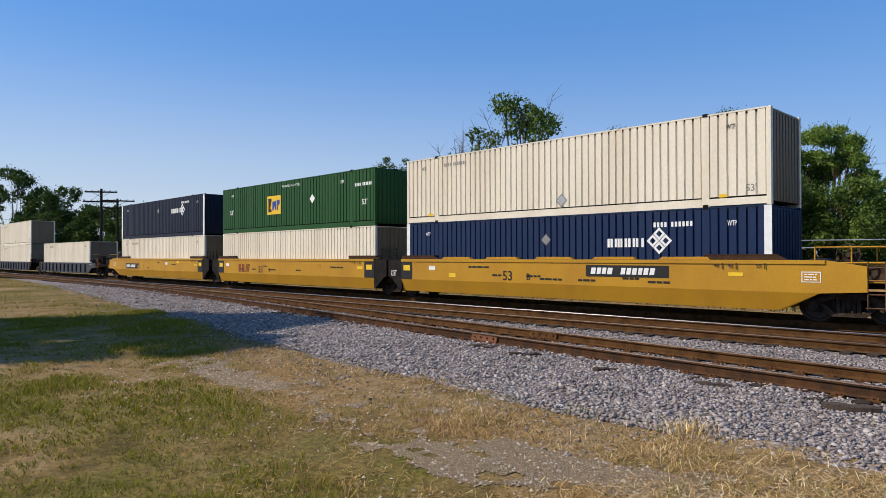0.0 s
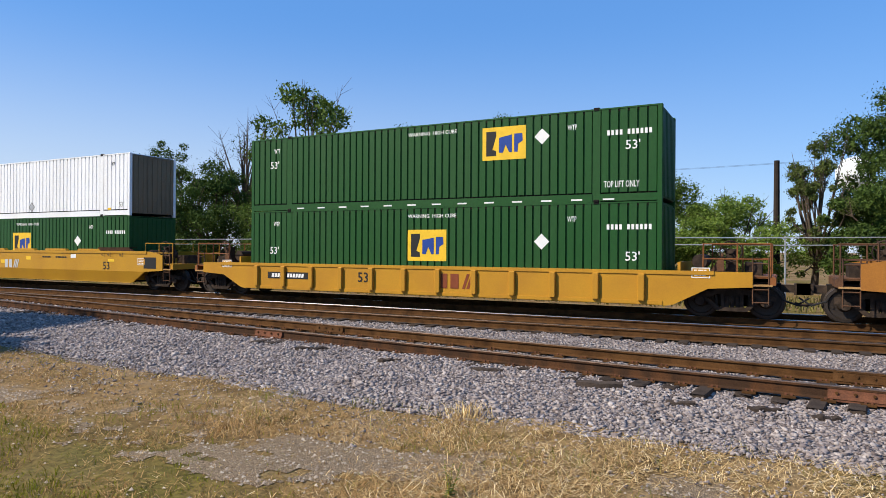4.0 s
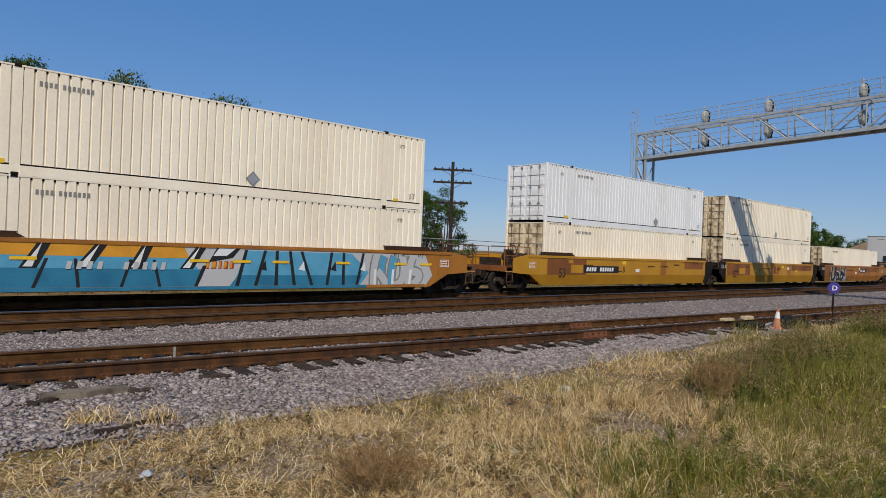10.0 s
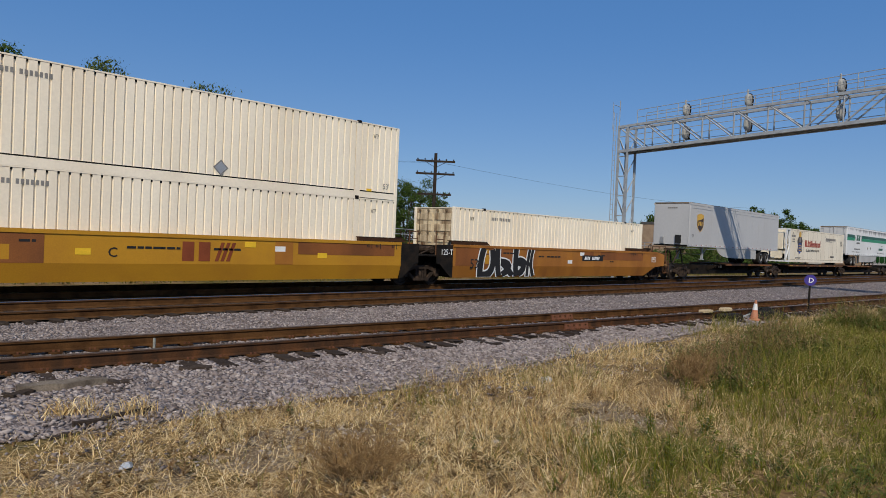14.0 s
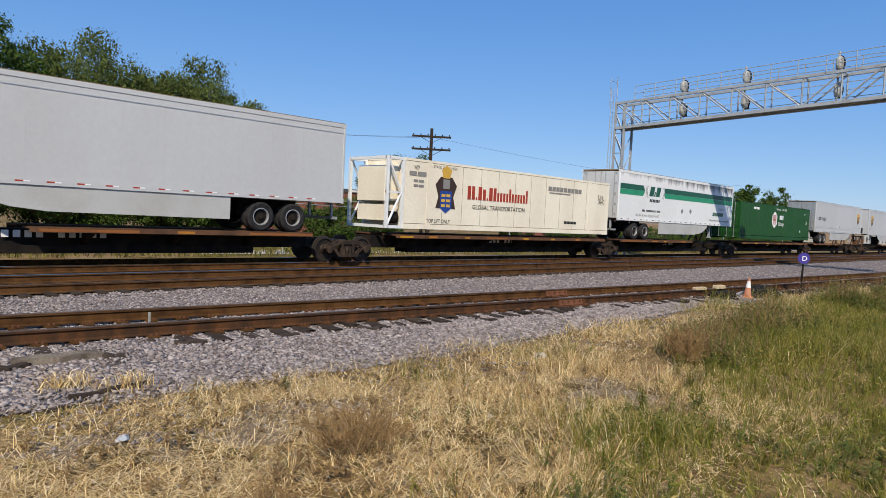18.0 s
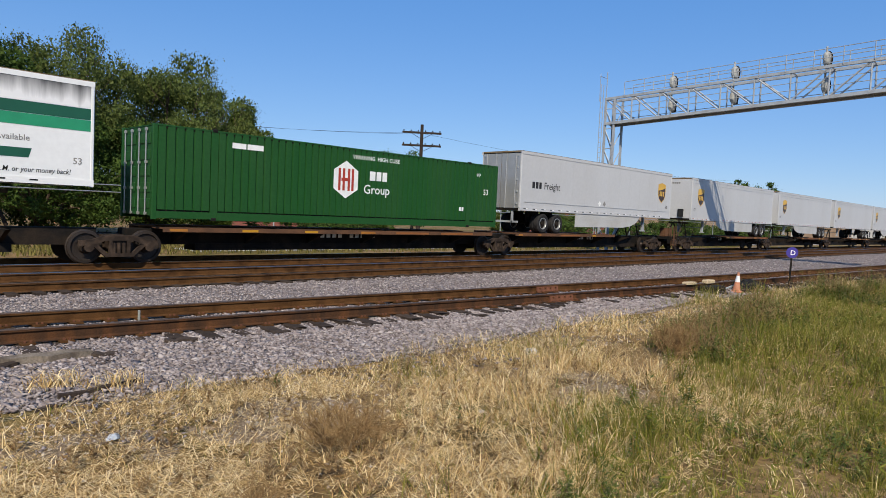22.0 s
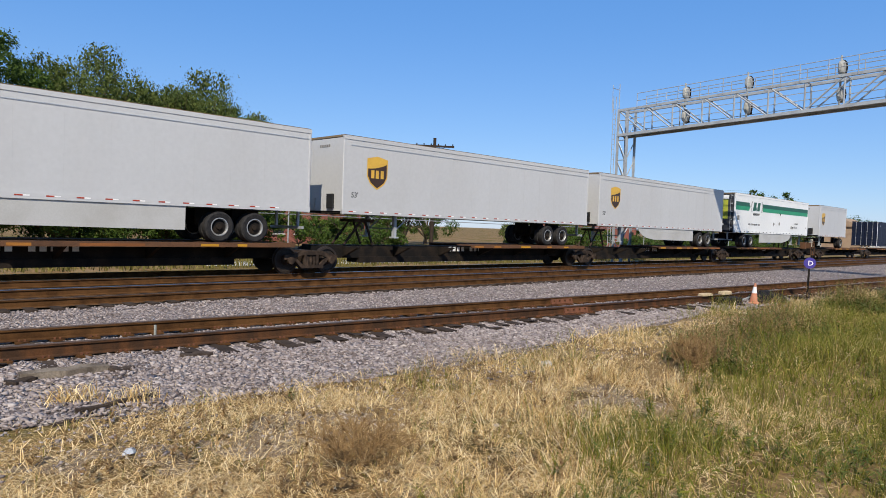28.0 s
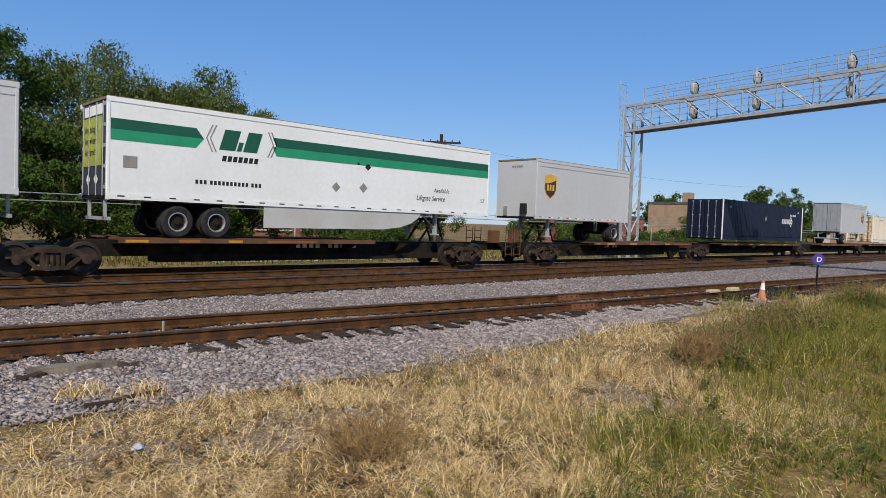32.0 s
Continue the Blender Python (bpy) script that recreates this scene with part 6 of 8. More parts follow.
def green_marks(logo=10.2, zl=1.15, top=False):
    def draw(c, y):
        e = flat("emblem_panel", [(logo, zl), (logo + 1.55, zl), (logo + 1.55, zl + 1.1), (logo, zl + 1.1)], "ink_yellow", c, y, "yellow square emblem with dark and blue strokes")
        for pts, cl in (([(0.14, 0.14), (0.5, 0.14), (0.5, 0.3), (0.36, 0.36), (0.5, 0.8), (0.5, 0.96), (0.14, 0.96)], "ink_black"), ([(0.6, 0.24), (0.74, 0.24), (0.84, 0.5), (0.96, 0.24), (1.06, 0.24), (1.06, 0.82), (0.6, 0.74)], "ink_blue"), ([(1.14, 0.24), (1.26, 0.24), (1.28, 0.5), (1.44, 0.6), (1.42, 0.84), (1.14, 0.84)], "ink_blue")):
            flat("emblem_stroke", [(logo + a, zl + b) for a, b in pts], cl, e, y - 0.004)
        diamond(12.4 if logo > 6 else 10.6, zl + 0.68, 0.26, "ink_white", c, y, "white placard")
        write("53'", 1.0, zl + 0.2, 0.28, "ink_white", c, y)
        write("53'", BOX - 1.1, zl + 0.1, 0.28, "ink_white", c, y)
        bars([0.08] * 4 + [-0.06] + [0.08] * 6, BOX - 1.65, 2.05, 0.16, "ink_white", c, y, gap=0.3)
        write("WTP", 1.2, 2.3, 0.18, "ink_white", c, y, wide=0.55)
        write("WTP", BOX - 2.9, 2.3, 0.18, "ink_white", c, y, wide=0.55)
        write("WARNING  HIGH CUBE", 7.4, 2.52, 0.13, "ink_white", c, y)
        if top:
            write("TOP LIFT ONLY", BOX - 1.75, 0.45, 0.2, "ink_white", c, y, wide=0.55)
            for k in range(13):
                flat("stripe", [(LIFT + 0.4 + k, 0.06), (LIFT + 0.75 + k, 0.06), (LIFT + 0.75 + k, 0.11), (LIFT + 0.4 + k, 0.11)], "ink_white", c, y - 0.012)
    return draw


# Trucks and running gear
def truck(car, x, wide=1.0):
    t = shared("truck", "bolster", lambda g: g.box(-0.2, 0.2, -1.05, 1.05, 0.42, 0.72).box(-0.32, 0.32, -0.5, 0.5, 0.7, 0.84), "truckiron", car, loc=(x, 0, 0))
    for s in (-1, 1):
        def frame_side(g, s=s):
            y0, y1 = sorted((0.98 * s, 1.1 * s))
            top = [(-1.12, 0.52), (-1.12, 0.68), (-0.75, 0.72), (-0.42, 0.84), (0.42, 0.84), (0.75, 0.72), (1.12, 0.68), (1.12, 0.52), (0.7, 0.56), (0.4, 0.68), (-0.4, 0.68), (-0.7, 0.56)]
            low = [(-0.78, 0.56), (-0.40, 0.2), (0.40, 0.2), (0.78, 0.56), (0.62, 0.56), (0.34, 0.31), (-0.34, 0.31), (-0.62, 0.56)]
            g.prism(top, y0, y1)
            g.prism(low, y0, y1)
            for xx in (-0.3, 0.2):
                g.box(xx, xx + 0.1, y0, y1, 0.3, 0.7)
            for xx in (-0.14, 0.0, 0.14):
                g.tube((xx, (y0 + y1) / 2, 0.31), (xx, (y0 + y1) / 2, 0.62), 0.06, 8)
            for xx in (-0.86, 0.86):
                g.lathe_y(xx, 0.483, [(y0 - 0.05 * (s < 0), 0.13), (y1 + 0.05 * (s > 0), 0.13)], 12)
            return g

        shared("side_frame", ("sideframe", s), frame_side, "truckiron", t)
    for dx in (-0.865, 0.865):
        def wheels(g):
            g.tube((0, -1.0, 0), (0, 1.0, 0), 0.08, 10)
            for s in (-1, 1):
                p = [(0.665, 0.10), (0.665, 0.51), (0.70, 0.51), (0.71, 0.483), (0.80, 0.478), (0.81, 0.40), (0.76, 0.38), (0.75, 0.2), (0.82, 0.16), (0.82, 0.09)]
                g.lathe_y(0, 0, [(a * s, r) for a, r in p], 24)
            for k in range(3):  # casting lugs, which show the turning
                a = k * math.tau / 3
                g.box(0.28 * math.cos(a) - 0.03, 0.28 * math.cos(a) + 0.03, -0.775, -0.75, 0.28 * math.sin(a) - 0.03, 0.28 * math.sin(a) + 0.03)
            return g

        w = shared("wheelset", "wheelset", wheels, "wheelsteel", t, loc=(dx, 0, WHEEL))
        ROLLERS.append((w, dx))
    return t


def bar_set(car, name, bars_, r, material):
    """Straight rods, each a part of its own."""
    for p, q in bars_:
        part(name, Geo().tube(p, q, r, 6), material, car)


def stencil_box(car, x, z=1.02, w=0.5, field="brown"):
    """A small notice panel with a white rim and pale lines."""
    b = patch(car, x, x + w, z, z + 0.3, "ink_white", -1.5272, "notice_panel")
    flat("notice_field", [(x + 0.025, z + 0.025), (x + w - 0.025, z + 0.025), (x + w - 0.025, z + 0.275), (x + 0.025, z + 0.275)], field, b, -1.5292)
    for k, ws in enumerate(([0.12, 0.05, 0.1], [0.2, 0.08], [0.08, 0.14, 0.06])):
        bars(ws, x + 0.07, z + 0.06 + 0.075 * k, 0.03, "ink_white", b, -1.5312, gap=0.9)


def coupler_end(car, x, d, paint, z=0.0):
    """Draft gear, platform, rails, ladder and brake stand on the end of a car; d is the way out (+1 or -1)."""
    X = lambda a: x + d * a

    def bx(g, a, b, *r):
        p, q = sorted((X(a), X(b)))
        return g.box(p, q, *r)

    part("draft_sill", bx(bx(Geo(), 0.2, 2.9, -0.3, 0.3, 0.62, 1.0), 0.6, 2.6, -1.2, 1.2, 0.98, 1.06), "black", car)
    part("end_platform", bx(bx(Geo(), 0.5, 2.75, -1.4, 1.4, 1.16, 1.22), 2.6, 2.78, -1.45, 1.45, 0.98, 1.2), {"yellow": "amber", "orange": "deck", "amber": "brown"}.get(paint, "deck"), car)
    g = Geo()
    bx(g, 2.9, 3.35, -0.12, 0.12, 0.74, 0.96)
    bx(g, 3.3, 3.72, -0.2, 0.14, 0.68, 1.0)
    g.path([(X(2.8), -0.5, 0.9), (X(3.0), -0.42, 0.5), (X(3.4), -0.3, 0.38), (X(3.7), -0.2, 0.45)], 0.03)
    part("coupler", g, "truckiron", car)
    tone = {"yellow": "amber", "orange": "deck", "amber": "brown"}.get(paint, "deck")
    for yy in (-1.35, 1.35):
        bar_set(car, "handrail_post", [((X(a), yy, 1.2), (X(a), yy, 2.15)) for a in (0.9, 1.8, 2.65)], 0.024, tone)
        bar_set(car, "handrail", [((X(0.9), yy, 2.13), (X(2.65), yy, 2.13)), ((X(0.9), yy, 1.7), (X(2.65), yy, 1.7))], 0.018, tone)
    bar_set(car, "handrail", [((X(2.65), -1.35, 2.13), (X(2.65), -0.5, 2.13)), ((X(2.65), 0.5, 2.13), (X(2.65), 1.35, 2.13))], 0.02, tone)
    bar_set(car, "ladder_stile", [((X(a), -1.46, 0.45), (X(a), -1.46, 1.75)) for a in (2.2, 2.6)], 0.02, "deck")
    bar_set(car, "ladder_rung", [((X(2.2), -1.46, 0.5 + 0.36 * k), (X(2.6), -1.46, 0.5 + 0.36 * k)) for k in range(4)], 0.018, "deck")
    stand = part("brake_stand", bx(Geo(), 1.45, 1.75, -0.75, -0.45, 1.2, 2.0), "truckiron", car, "dark brake stand with a hand wheel")
    ring = [(X(1.6) + 0.3 * math.cos(k * math.tau / 16), -0.86, 1.92 + 0.3 * math.sin(k * math.tau / 16)) for k in range(17)]
    wheel = part("hand_wheel", Geo().path(ring, 0.022, 6), "truckiron", stand)
    for k in range(5):
        a = k * math.tau / 5 + 0.3
        part("spoke", Geo().tube((X(1.6), -0.86, 1.92), (X(1.6) + 0.3 * math.cos(a), -0.86, 1.92 + 0.3 * math.sin(a)), 0.014, 5), "truckiron", stand)
    part("hub", Geo().tube((X(1.6), -0.9, 1.92), (X(1.6), -0.74, 1.92), 0.07, 10), "truckiron", stand)
    part("valve_box", bx(Geo(), 1.95, 2.4, -0.5, 0.5, 1.2, 1.6), "truckiron", car)
    part("air_tank", Geo().tube((X(0.75), -0.95, 1.62), (X(0.75), 0.4, 1.62), 0.21, 14), "truckiron", car)
    part("tank_bracket", bx(Geo(), 0.62, 0.88, -0.7, -0.6, 1.2, 1.45).prism([(X(1.0), 1.22), (X(1.45), 1.22), (X(1.4), 1.9)] if d > 0 else [(X(1.4), 1.9), (X(1.45), 1.22), (X(1.0), 1.22)], -1.05, -0.95), "deck", car)
    part("air_hose", Geo().path([(X(2.7), -0.75, 0.95), (X(2.95), -0.8, 0.55), (X(3.3), -0.7, 0.42), (X(3.6), -0.6, 0.62)], 0.028, 6), "rubber", car)
    part("step", bx(Geo(), 2.1, 2.7, -1.5, -1.15, 0.95, 1.0), "tan", car)
    stencil_box(car, X(0.85) - 0.25, 1.15, field=paint if paint in ("orange", "brown") else "black" if paint == "blue_car" else "amber")


def well_unit(car, x, paint, left, right, lids=0, ribs=False, end_paint="black", fold=False):
    """One well with its container space from x to x + 53 feet; left and right say what is at each end: coupler or joint.
    fold: the lower half of the side leans inwards."""
    a, b = x - 0.15, x + BOX + 0.15
    y0, y1 = -1.52, -1.46
    top = 1.34 if ribs else 1.76
    low = [(a - 0.2, 0.36), (a, 0.32), (b, 0.32), (b + 0.2, 0.36)]
    la = a - 1.15 if left == "coupler" else a
    rb = b + 1.15 if right == "coupler" else b
    if left != "coupler":
        low = low[1:]
    if right != "coupler":
        low = low[:-1]
    up = [(la, 0.85), (rb, 0.85)]
    if right == "coupler":
        up += [(b + 2.3, 0.92), (b + 2.3, min(1.6, top)), (b + 1.4, top)]
    else:
        up += [(b, top)]
    if left == "coupler":
        up += [(a - 1.4, top), (a - 2.3, min(1.6, top)), (a - 2.3, 0.92)]
    else:
        up += [(a, top)]
    if fold:
        g = Geo().prism(up, y0, y1)
        n = len(low)
        ins = y0 + 0.14
        pts = [(px, ins, pz) for px, pz in low] + [(rb, y0, 0.848), (la, y0, 0.848)]
        g.add(pts + [(px, py + 0.05, pz) for px, py, pz in pts], [tuple(range(n + 2)), tuple(range(2 * n + 3, n + 1, -1))])
        sill = part("side_sill", g, paint, car)
    else:
        sill = part("side_sill", Geo().prism(low + up[1:] + [up[0]], y0, y1), paint, car)
    share(sill, "side_sill", car, Matrix.Translation((0, 2.98, 0)))
    part("well_floor", Geo().box(a, b, -1.36, 1.36, 0.34, 0.42), "black", car)
    # chords along the top and bottom, with a shadow gap
    part("top_chord", Geo().box(a if left == "joint" else a - 1.3, b if right == "joint" else b + 1.3, y0 - 0.03, y0 - 0.001, top - 0.1, top + 0.015).box(a, b, -1.44, -1.34, top - 0.08, top), paint, car)
    if not fold:
        part("bottom_chord", Geo().box(a + 0.1, b - 0.1, y0 - 0.025, y0 - 0.001, 0.34, 0.45), paint, car)
    if ribs:
        for k in range(12):
            xx = a + 0.6 + k * (b - a - 1.4) / 11
            shared("rib", "rib", lambda g: g.block(0, 0.2, y0 - 0.11, y0 - 0.001, 0.45, 1.24, 0.02), paint, car, loc=(xx, 0, 0))
    for s in (a, b - 2.1) if not ribs else ():
        shared("guide_plate", "guideplate", lambda g: g.box(0, 2.2, -1.49, -1.36, 1.78, 1.92).box(0.0, 2.2, -1.5, -1.1, 1.921, 1.945).prism([(2.201, 1.78), (2.42, 1.78), (2.201, 1.9)], -1.49, -1.38), "dark_guide", car, loc=(s, 0, 0))
    for k in range(lids):
        xx = a + 2.7 + k * (b - a - 6.3) / max(1, lids - 1)
        shared("side_lid", "sidelid", lambda g: g.prism([(0, 1.78), (1.7, 1.78), (1.6, 1.87), (0.1, 1.87)], -1.53, -1.36), "tan" if paint != "yellow" else "amber", car, loc=(xx, 0, 0))
    if not ribs:
        for text, off in (("45", 1.62), ("48", 1.2), ("53", 0.38)):
            write(text, x + BOX - off, 1.55, 0.11, "ink_black", car, y0 - 0.034)
            patch(car, x + BOX - off + 0.24, x + BOX - off + 0.27, 1.5, 1.68, "ink_black", y0 - 0.034, "tick_mark")
        patch(car, x + BOX - 1.2, x + BOX - 0.75, 1.28, 1.4, "ink_yellow", y0 - 0.006, "plate")
    for side, e, d in ((left, a, -1), (right, b, 1)):
        if side == "coupler":
            coupler_end(car, e + d * 0.1, d, paint)
            part("end_bulkhead", Geo().box(*sorted((e + d * 0.3, e + d * 0.38)), -1.4, 1.4, 0.45, 1.6), paint, car)
            truck(car, e + d * 1.75)
        else:
            pts = [(e, 0.34), (e + d * 0.1, 0.34), (e + d * 0.75, 0.9), (e + d * 0.95, 0.95), (e + d * 0.95, top - 0.02), (e, top - 0.02)]
            pts = pts if d > 0 else pts[::-1]
            part("end_gusset", Geo().prism(pts, y0 + 0.005, y1), end_paint, car)
            part("end_bulkhead", Geo().box(*sorted((e + d * 0.2, e + d * 0.3)), -1.4, 1.4, 0.45, 1.7).box(*sorted((e + d * 0.3, e + d * 1.9)), -0.35, 0.35, 0.75, 1.25).box(*sorted((e + d * 0.2, e + d * 1.35)), -1.46, 1.46, 1.24, 1.3), end_paint, car)
            for yy in (-1.42, 1.42):
                bar_set(car, "ladder_stile", [((e + d * q, yy, 1.3), (e + d * q, yy, 2.3)) for q in (0.5, 0.95)], 0.026, "black" if paint == "yellow" else "deck")
                bar_set(car, "ladder_rung", [((e + d * 0.5, yy, 1.4 + 0.28 * k), (e + d * 0.95, yy, 1.4 + 0.28 * k)) for k in range(4)], 0.018, "black" if paint == "yellow" else "deck")
            g = Geo()
            g.tube((e + d * 0.6, -0.8, 1.5), (e + d * 0.6, 0.6, 1.5), 0.16, 10)
            g.path([(e + d * 0.3, -1.1, 1.35), (e + d * 1.0, -1.2, 1.55), (e + d * 1.6, -0.9, 1.25)], 0.03)
            part("brake_gear", g, "truckiron", car)


def patch(car, x0, x1, z0, z1, material, y=-1.528, name="paint_patch"):
    return flat(name, [(x0, z0), (x1, z0), (x1, z1), (x0, z1)], material, car, y)


def number_board(car, x, w=3.2, z=0.95, h=0.42):
    b = patch(car, x, x + w, z, z + h, "ink_black", name="number_board")
    u = (w - 0.4) / 12.4
    bars([u * k for k in (0.85, 0.7, 0.7, 0.85)] + [-u] + [u * k for k in (0.75, 0.7, 0.75, 0.65, 0.75, 0.75)], x + 0.2, z + h * 0.22, h * 0.56, "ink_white", b, -1.532, gap=0.25 * u / (h * 0.56), slant=0.2)
    return b


def block_word(car, x, z, h, material, y=-1.53):
    """Plain blocks with two slanted strokes in place of the owner's mark."""
    bars([0.62 * h, 0.62 * h], x, z, h, material, car, y, gap=0.25, name="owner_mark")
    return bars([0.2 * h, 0.2 * h, 0.2 * h], x + 1.75 * h, z, h, material, car, y, gap=0.12, name="owner_mark", slant=0.35)


def small_marks(car, x, spread=14.0, seed=1, tone="ink_black"):
    """Stencils and plates along a sill."""
    r = random.Random(seed)
    for k in range(9):
        a = x + 0.8 + (spread - 1.6) * (k + r.uniform(0, 0.7)) / 9
        z = r.choice((1.3, 1.42, 1.0, 1.1))
        if r.random() < 0.35:
            patch(car, a, a + 0.4, z, z + 0.18, r.choice(("ink_yellow", "ink_white", "amber")), name="plate")
        else:
            bars([r.uniform(0.1, 0.3) for _ in range(r.randint(2, 4))], a, z, 0.07, tone, car, -1.53, gap=0.6)


def new_car(label, u, group="well cars"):
    return ride(thing("well_car" if "well" in label else "spine_car", label, "railcar", group), u)


LOW, HIGH = 0.52, 3.42  # heights of the boxes in a well


def ribbon(pts, w, y, z0, z1):
    """A flat stroke of width w along a bent line, kept between z0 and z1."""
    p0, p1, p2 = pts
    v, n = [], 7
    for k in range(n):
        s = k / (n - 1)
        c = [(1 - s) ** 2 * a + 2 * s * (1 - s) * b + s * s * e for a, b, e in zip(p0, p1, p2)]
        d = [2 * (1 - s) * (b - a) + 2 * s * (e - b) for a, b, e in zip(p0, p1, p2)]
        l = math.hypot(*d) + 1e-6
        for g in (-1, 1):
            v.append((c[0] - g * d[1] / l * w / 2, y - 0.00012 * k, min(z1, max(z0, c[1] + g * d[0] / l * w / 2))))
    return Geo().add(v, [(2 * k, 2 * k + 2, 2 * k + 3, 2 * k + 1) for k in range(n - 1)])


def sprayed(car, x0, x1, seed, colours, z0=0.34, z1=1.74, line="ink_black", base=None, pitch=1.15, shade=None, back=None):
    """Sprayed lettering that cannot be read: fat bent strokes with an outline over a ragged ground."""
    r = random.Random(seed)
    h = z1 - z0
    if base:
        n = 18
        up = [(x0 - 0.25 + (x1 - x0 + 0.5) * k / n, z1 - (h * r.uniform(0.0, 0.3) if 0 < k < n else h * 0.6)) for k in range(n + 1)]
        low = [(x0 - 0.25 + (x1 - x0 + 0.5) * k / n, z0) for k in range(n + 1)]
        g = Geo()
        for k in range(n):
            g.add([(a, -1.5273, b) for a, b in (low[k], low[k + 1], up[k + 1], up[k])], [(0, 1, 2, 3)])
        part("sprayed_ground", g, base, car)
    x, k = x0, 0
    while x < x1 - 0.3:
        w = min(pitch * r.uniform(0.85, 1.15), x1 - x)
        t = min(0.34, 0.3 * w + 0.06) * r.uniform(0.85, 1.15)
        lean = r.uniform(-0.05, 0.2)
        P = lambda a, b: (x + w * a + lean * b * h * 0.5, z0 + h * b)
        style = r.choice(((P(0.15, 0.0), P(0.1, 0.6), P(0.3, 0.95)), (P(0.1, 0.95), P(0.1, 0.4), P(0.25, 0.03))))
        other = r.choice(((P(0.2, 0.92), P(1.15, 0.85), P(0.45, 0.45)), (P(0.3, 0.5), P(1.2, 0.45), P(0.4, 0.06)), (P(0.75, 0.97), P(0.35, 0.5), P(0.9, 0.03)), (P(0.2, 0.06), P(1.1, 0.0), P(0.8, 0.9))))
        third = r.choice((None, (P(0.3, 0.52), P(0.6, 0.6), P(0.95, 0.4)), (P(0.35, 0.5), P(0.7, 0.3), P(0.98, 0.02))))
        dy = -0.0008 * (k % 3)
        strokes = [s for s in (style, other, third) if s]
        for q, s in enumerate(strokes):
            part("sprayed_shape", ribbon(s, t + 0.13, -1.5282 - 0.0009 * (3 * (k % 2) + q), z0, z1), line, car)
        for q, s in enumerate(strokes):
            part("sprayed_fill", ribbon(s, t, -1.5345 - 0.0009 * (3 * (k % 2) + q), z0 + 0.02, z1 - 0.02), colours[(k + (q == 1)) % len(colours)], car)
        if shade:
            s = strokes[0]
            part("sprayed_shade", ribbon(((s[0][0] + t * 0.2, s[0][1]), (s[1][0] + t * 0.2, s[1][1]), (s[2][0] + t * 0.2, s[2][1])), t * 0.35, -1.5412 + dy, z0 + 0.04, z0 + h * 0.55), shade, car)
        if back:
            a, b = x + w * r.uniform(0.1, 0.8), z0 + h * r.uniform(0.2, 0.85)
            part("sprayed_shine", ribbon(((a, b), (a + 0.15, b + 0.12), (a + 0.32, b + 0.02)), 0.07, -1.5440 + dy, z0, z1), back, car)
        x += w
        k += 1


# -- boxes and wells, from the far left of the line to the right
def stack(u, low, high=None):
    """Boxes in a well: (material, marks, label) each."""
    out = []
    for z, spec in ((LOW, low), (HIGH, high)):
        if spec:
            m, marks, label, *more = spec
            out.append(ride(container(u, z, m, label, marks=marks, **(more[0] if more else {})), u, z))
    return out


W = lambda label="dirty cream-white corrugated 53-foot container", **k: ("white", white_marks(), label, k)
CREAM = lambda label="cream-white corrugated 53-foot container with rust-stained doors", **k: ("cream", white_marks(), label, k)
NAVY = lambda w=10.65: ("navy", navy_marks(w), "navy blue corrugated container with white lozenge emblem", dict(door="navy", end="navy", posts="navy"))
GREEN = lambda x=10.2, z=1.15, top=False: ("green", green_marks(x, z, top), "dark green corrugated container with a yellow emblem", dict(door="green", end="green"))

# dark car at the head of the train
car = new_car("dark slate articulated well car with ribbed sides", -128.2)
for k, x in enumerate((0.0, 22.0, 44.0)):
    well_unit(car, x, "blue_car", "coupler" if k == 0 else "joint", "coupler" if k == 2 else "joint", ribs=True)
    if k < 2:
        truck(car, x + BOX + 2.9)
stack(-128.2, W(), W())
stack(-106.2, W(), W())
stack(-84.2, W("single low cream-white container in a dark well"))

# three-unit car in fresh yellow
car = new_car("bright yellow three-unit articulated well car", -59.3)
UX = (0.0, 18.9, 37.4)
for k, x in enumerate(UX):
    well_unit(car, x, "yellow", "coupler" if k == 0 else "joint", "coupler" if k == 2 else "joint", lids=5 if k == 2 else 0, fold=True)
    small_marks(car, x, seed=k)
    for s, e in ((-1, x - 0.15), (1, x + BOX + 0.15)):
        if (k, s) not in ((0, -1), (2, 1)):
            patch(car, *sorted((e, e - s * 0.75)), 0.86, 1.65, "ink_black", name="black_end_panel")
            patch(car, *sorted((e - s * 0.15, e - s * 0.6)), 1.25, 1.5, "ink_yellow", -1.531, "plate")
truck(car, UX[0] + BOX + 1.4)
truck(car, UX[1] + BOX + 1.2)
number_board(car, UX[2] + 9.9, 3.15, 1.18, 0.4)
number_board(car, UX[0] + 1.6, 2.6)
block_word(car, UX[1] + 2.6, 0.95, 0.5, "ink_rust")
for k, x in enumerate(UX):
    write("53", x + 4.2 + k * 0.9, 0.95, 0.38, "ink_black", car, -1.53)
    write("ABC"[2 - k] if k != 2 else "B", x + 5.4 + k * 0.9, 0.98, 0.26, "ink_black", car, -1.53)
write("125T", UX[2] - 0.9, 1.0, 0.26, "ink_white", car, -1.53, wide=0.55)
stack(-59.3, W(), ("darkblue", navy_marks(10.5, 1.95, 0.34), "near-black blue container with white lozenge emblem", dict(door="darkblue", end="darkblue", posts="darkblue")))
stack(-40.4, ("white", None, "cream-white corrugated container with fine ribs", dict(groove=0.27)), GREEN(5.75, 1.0, False))
stack(-21.9, NAVY(), W())

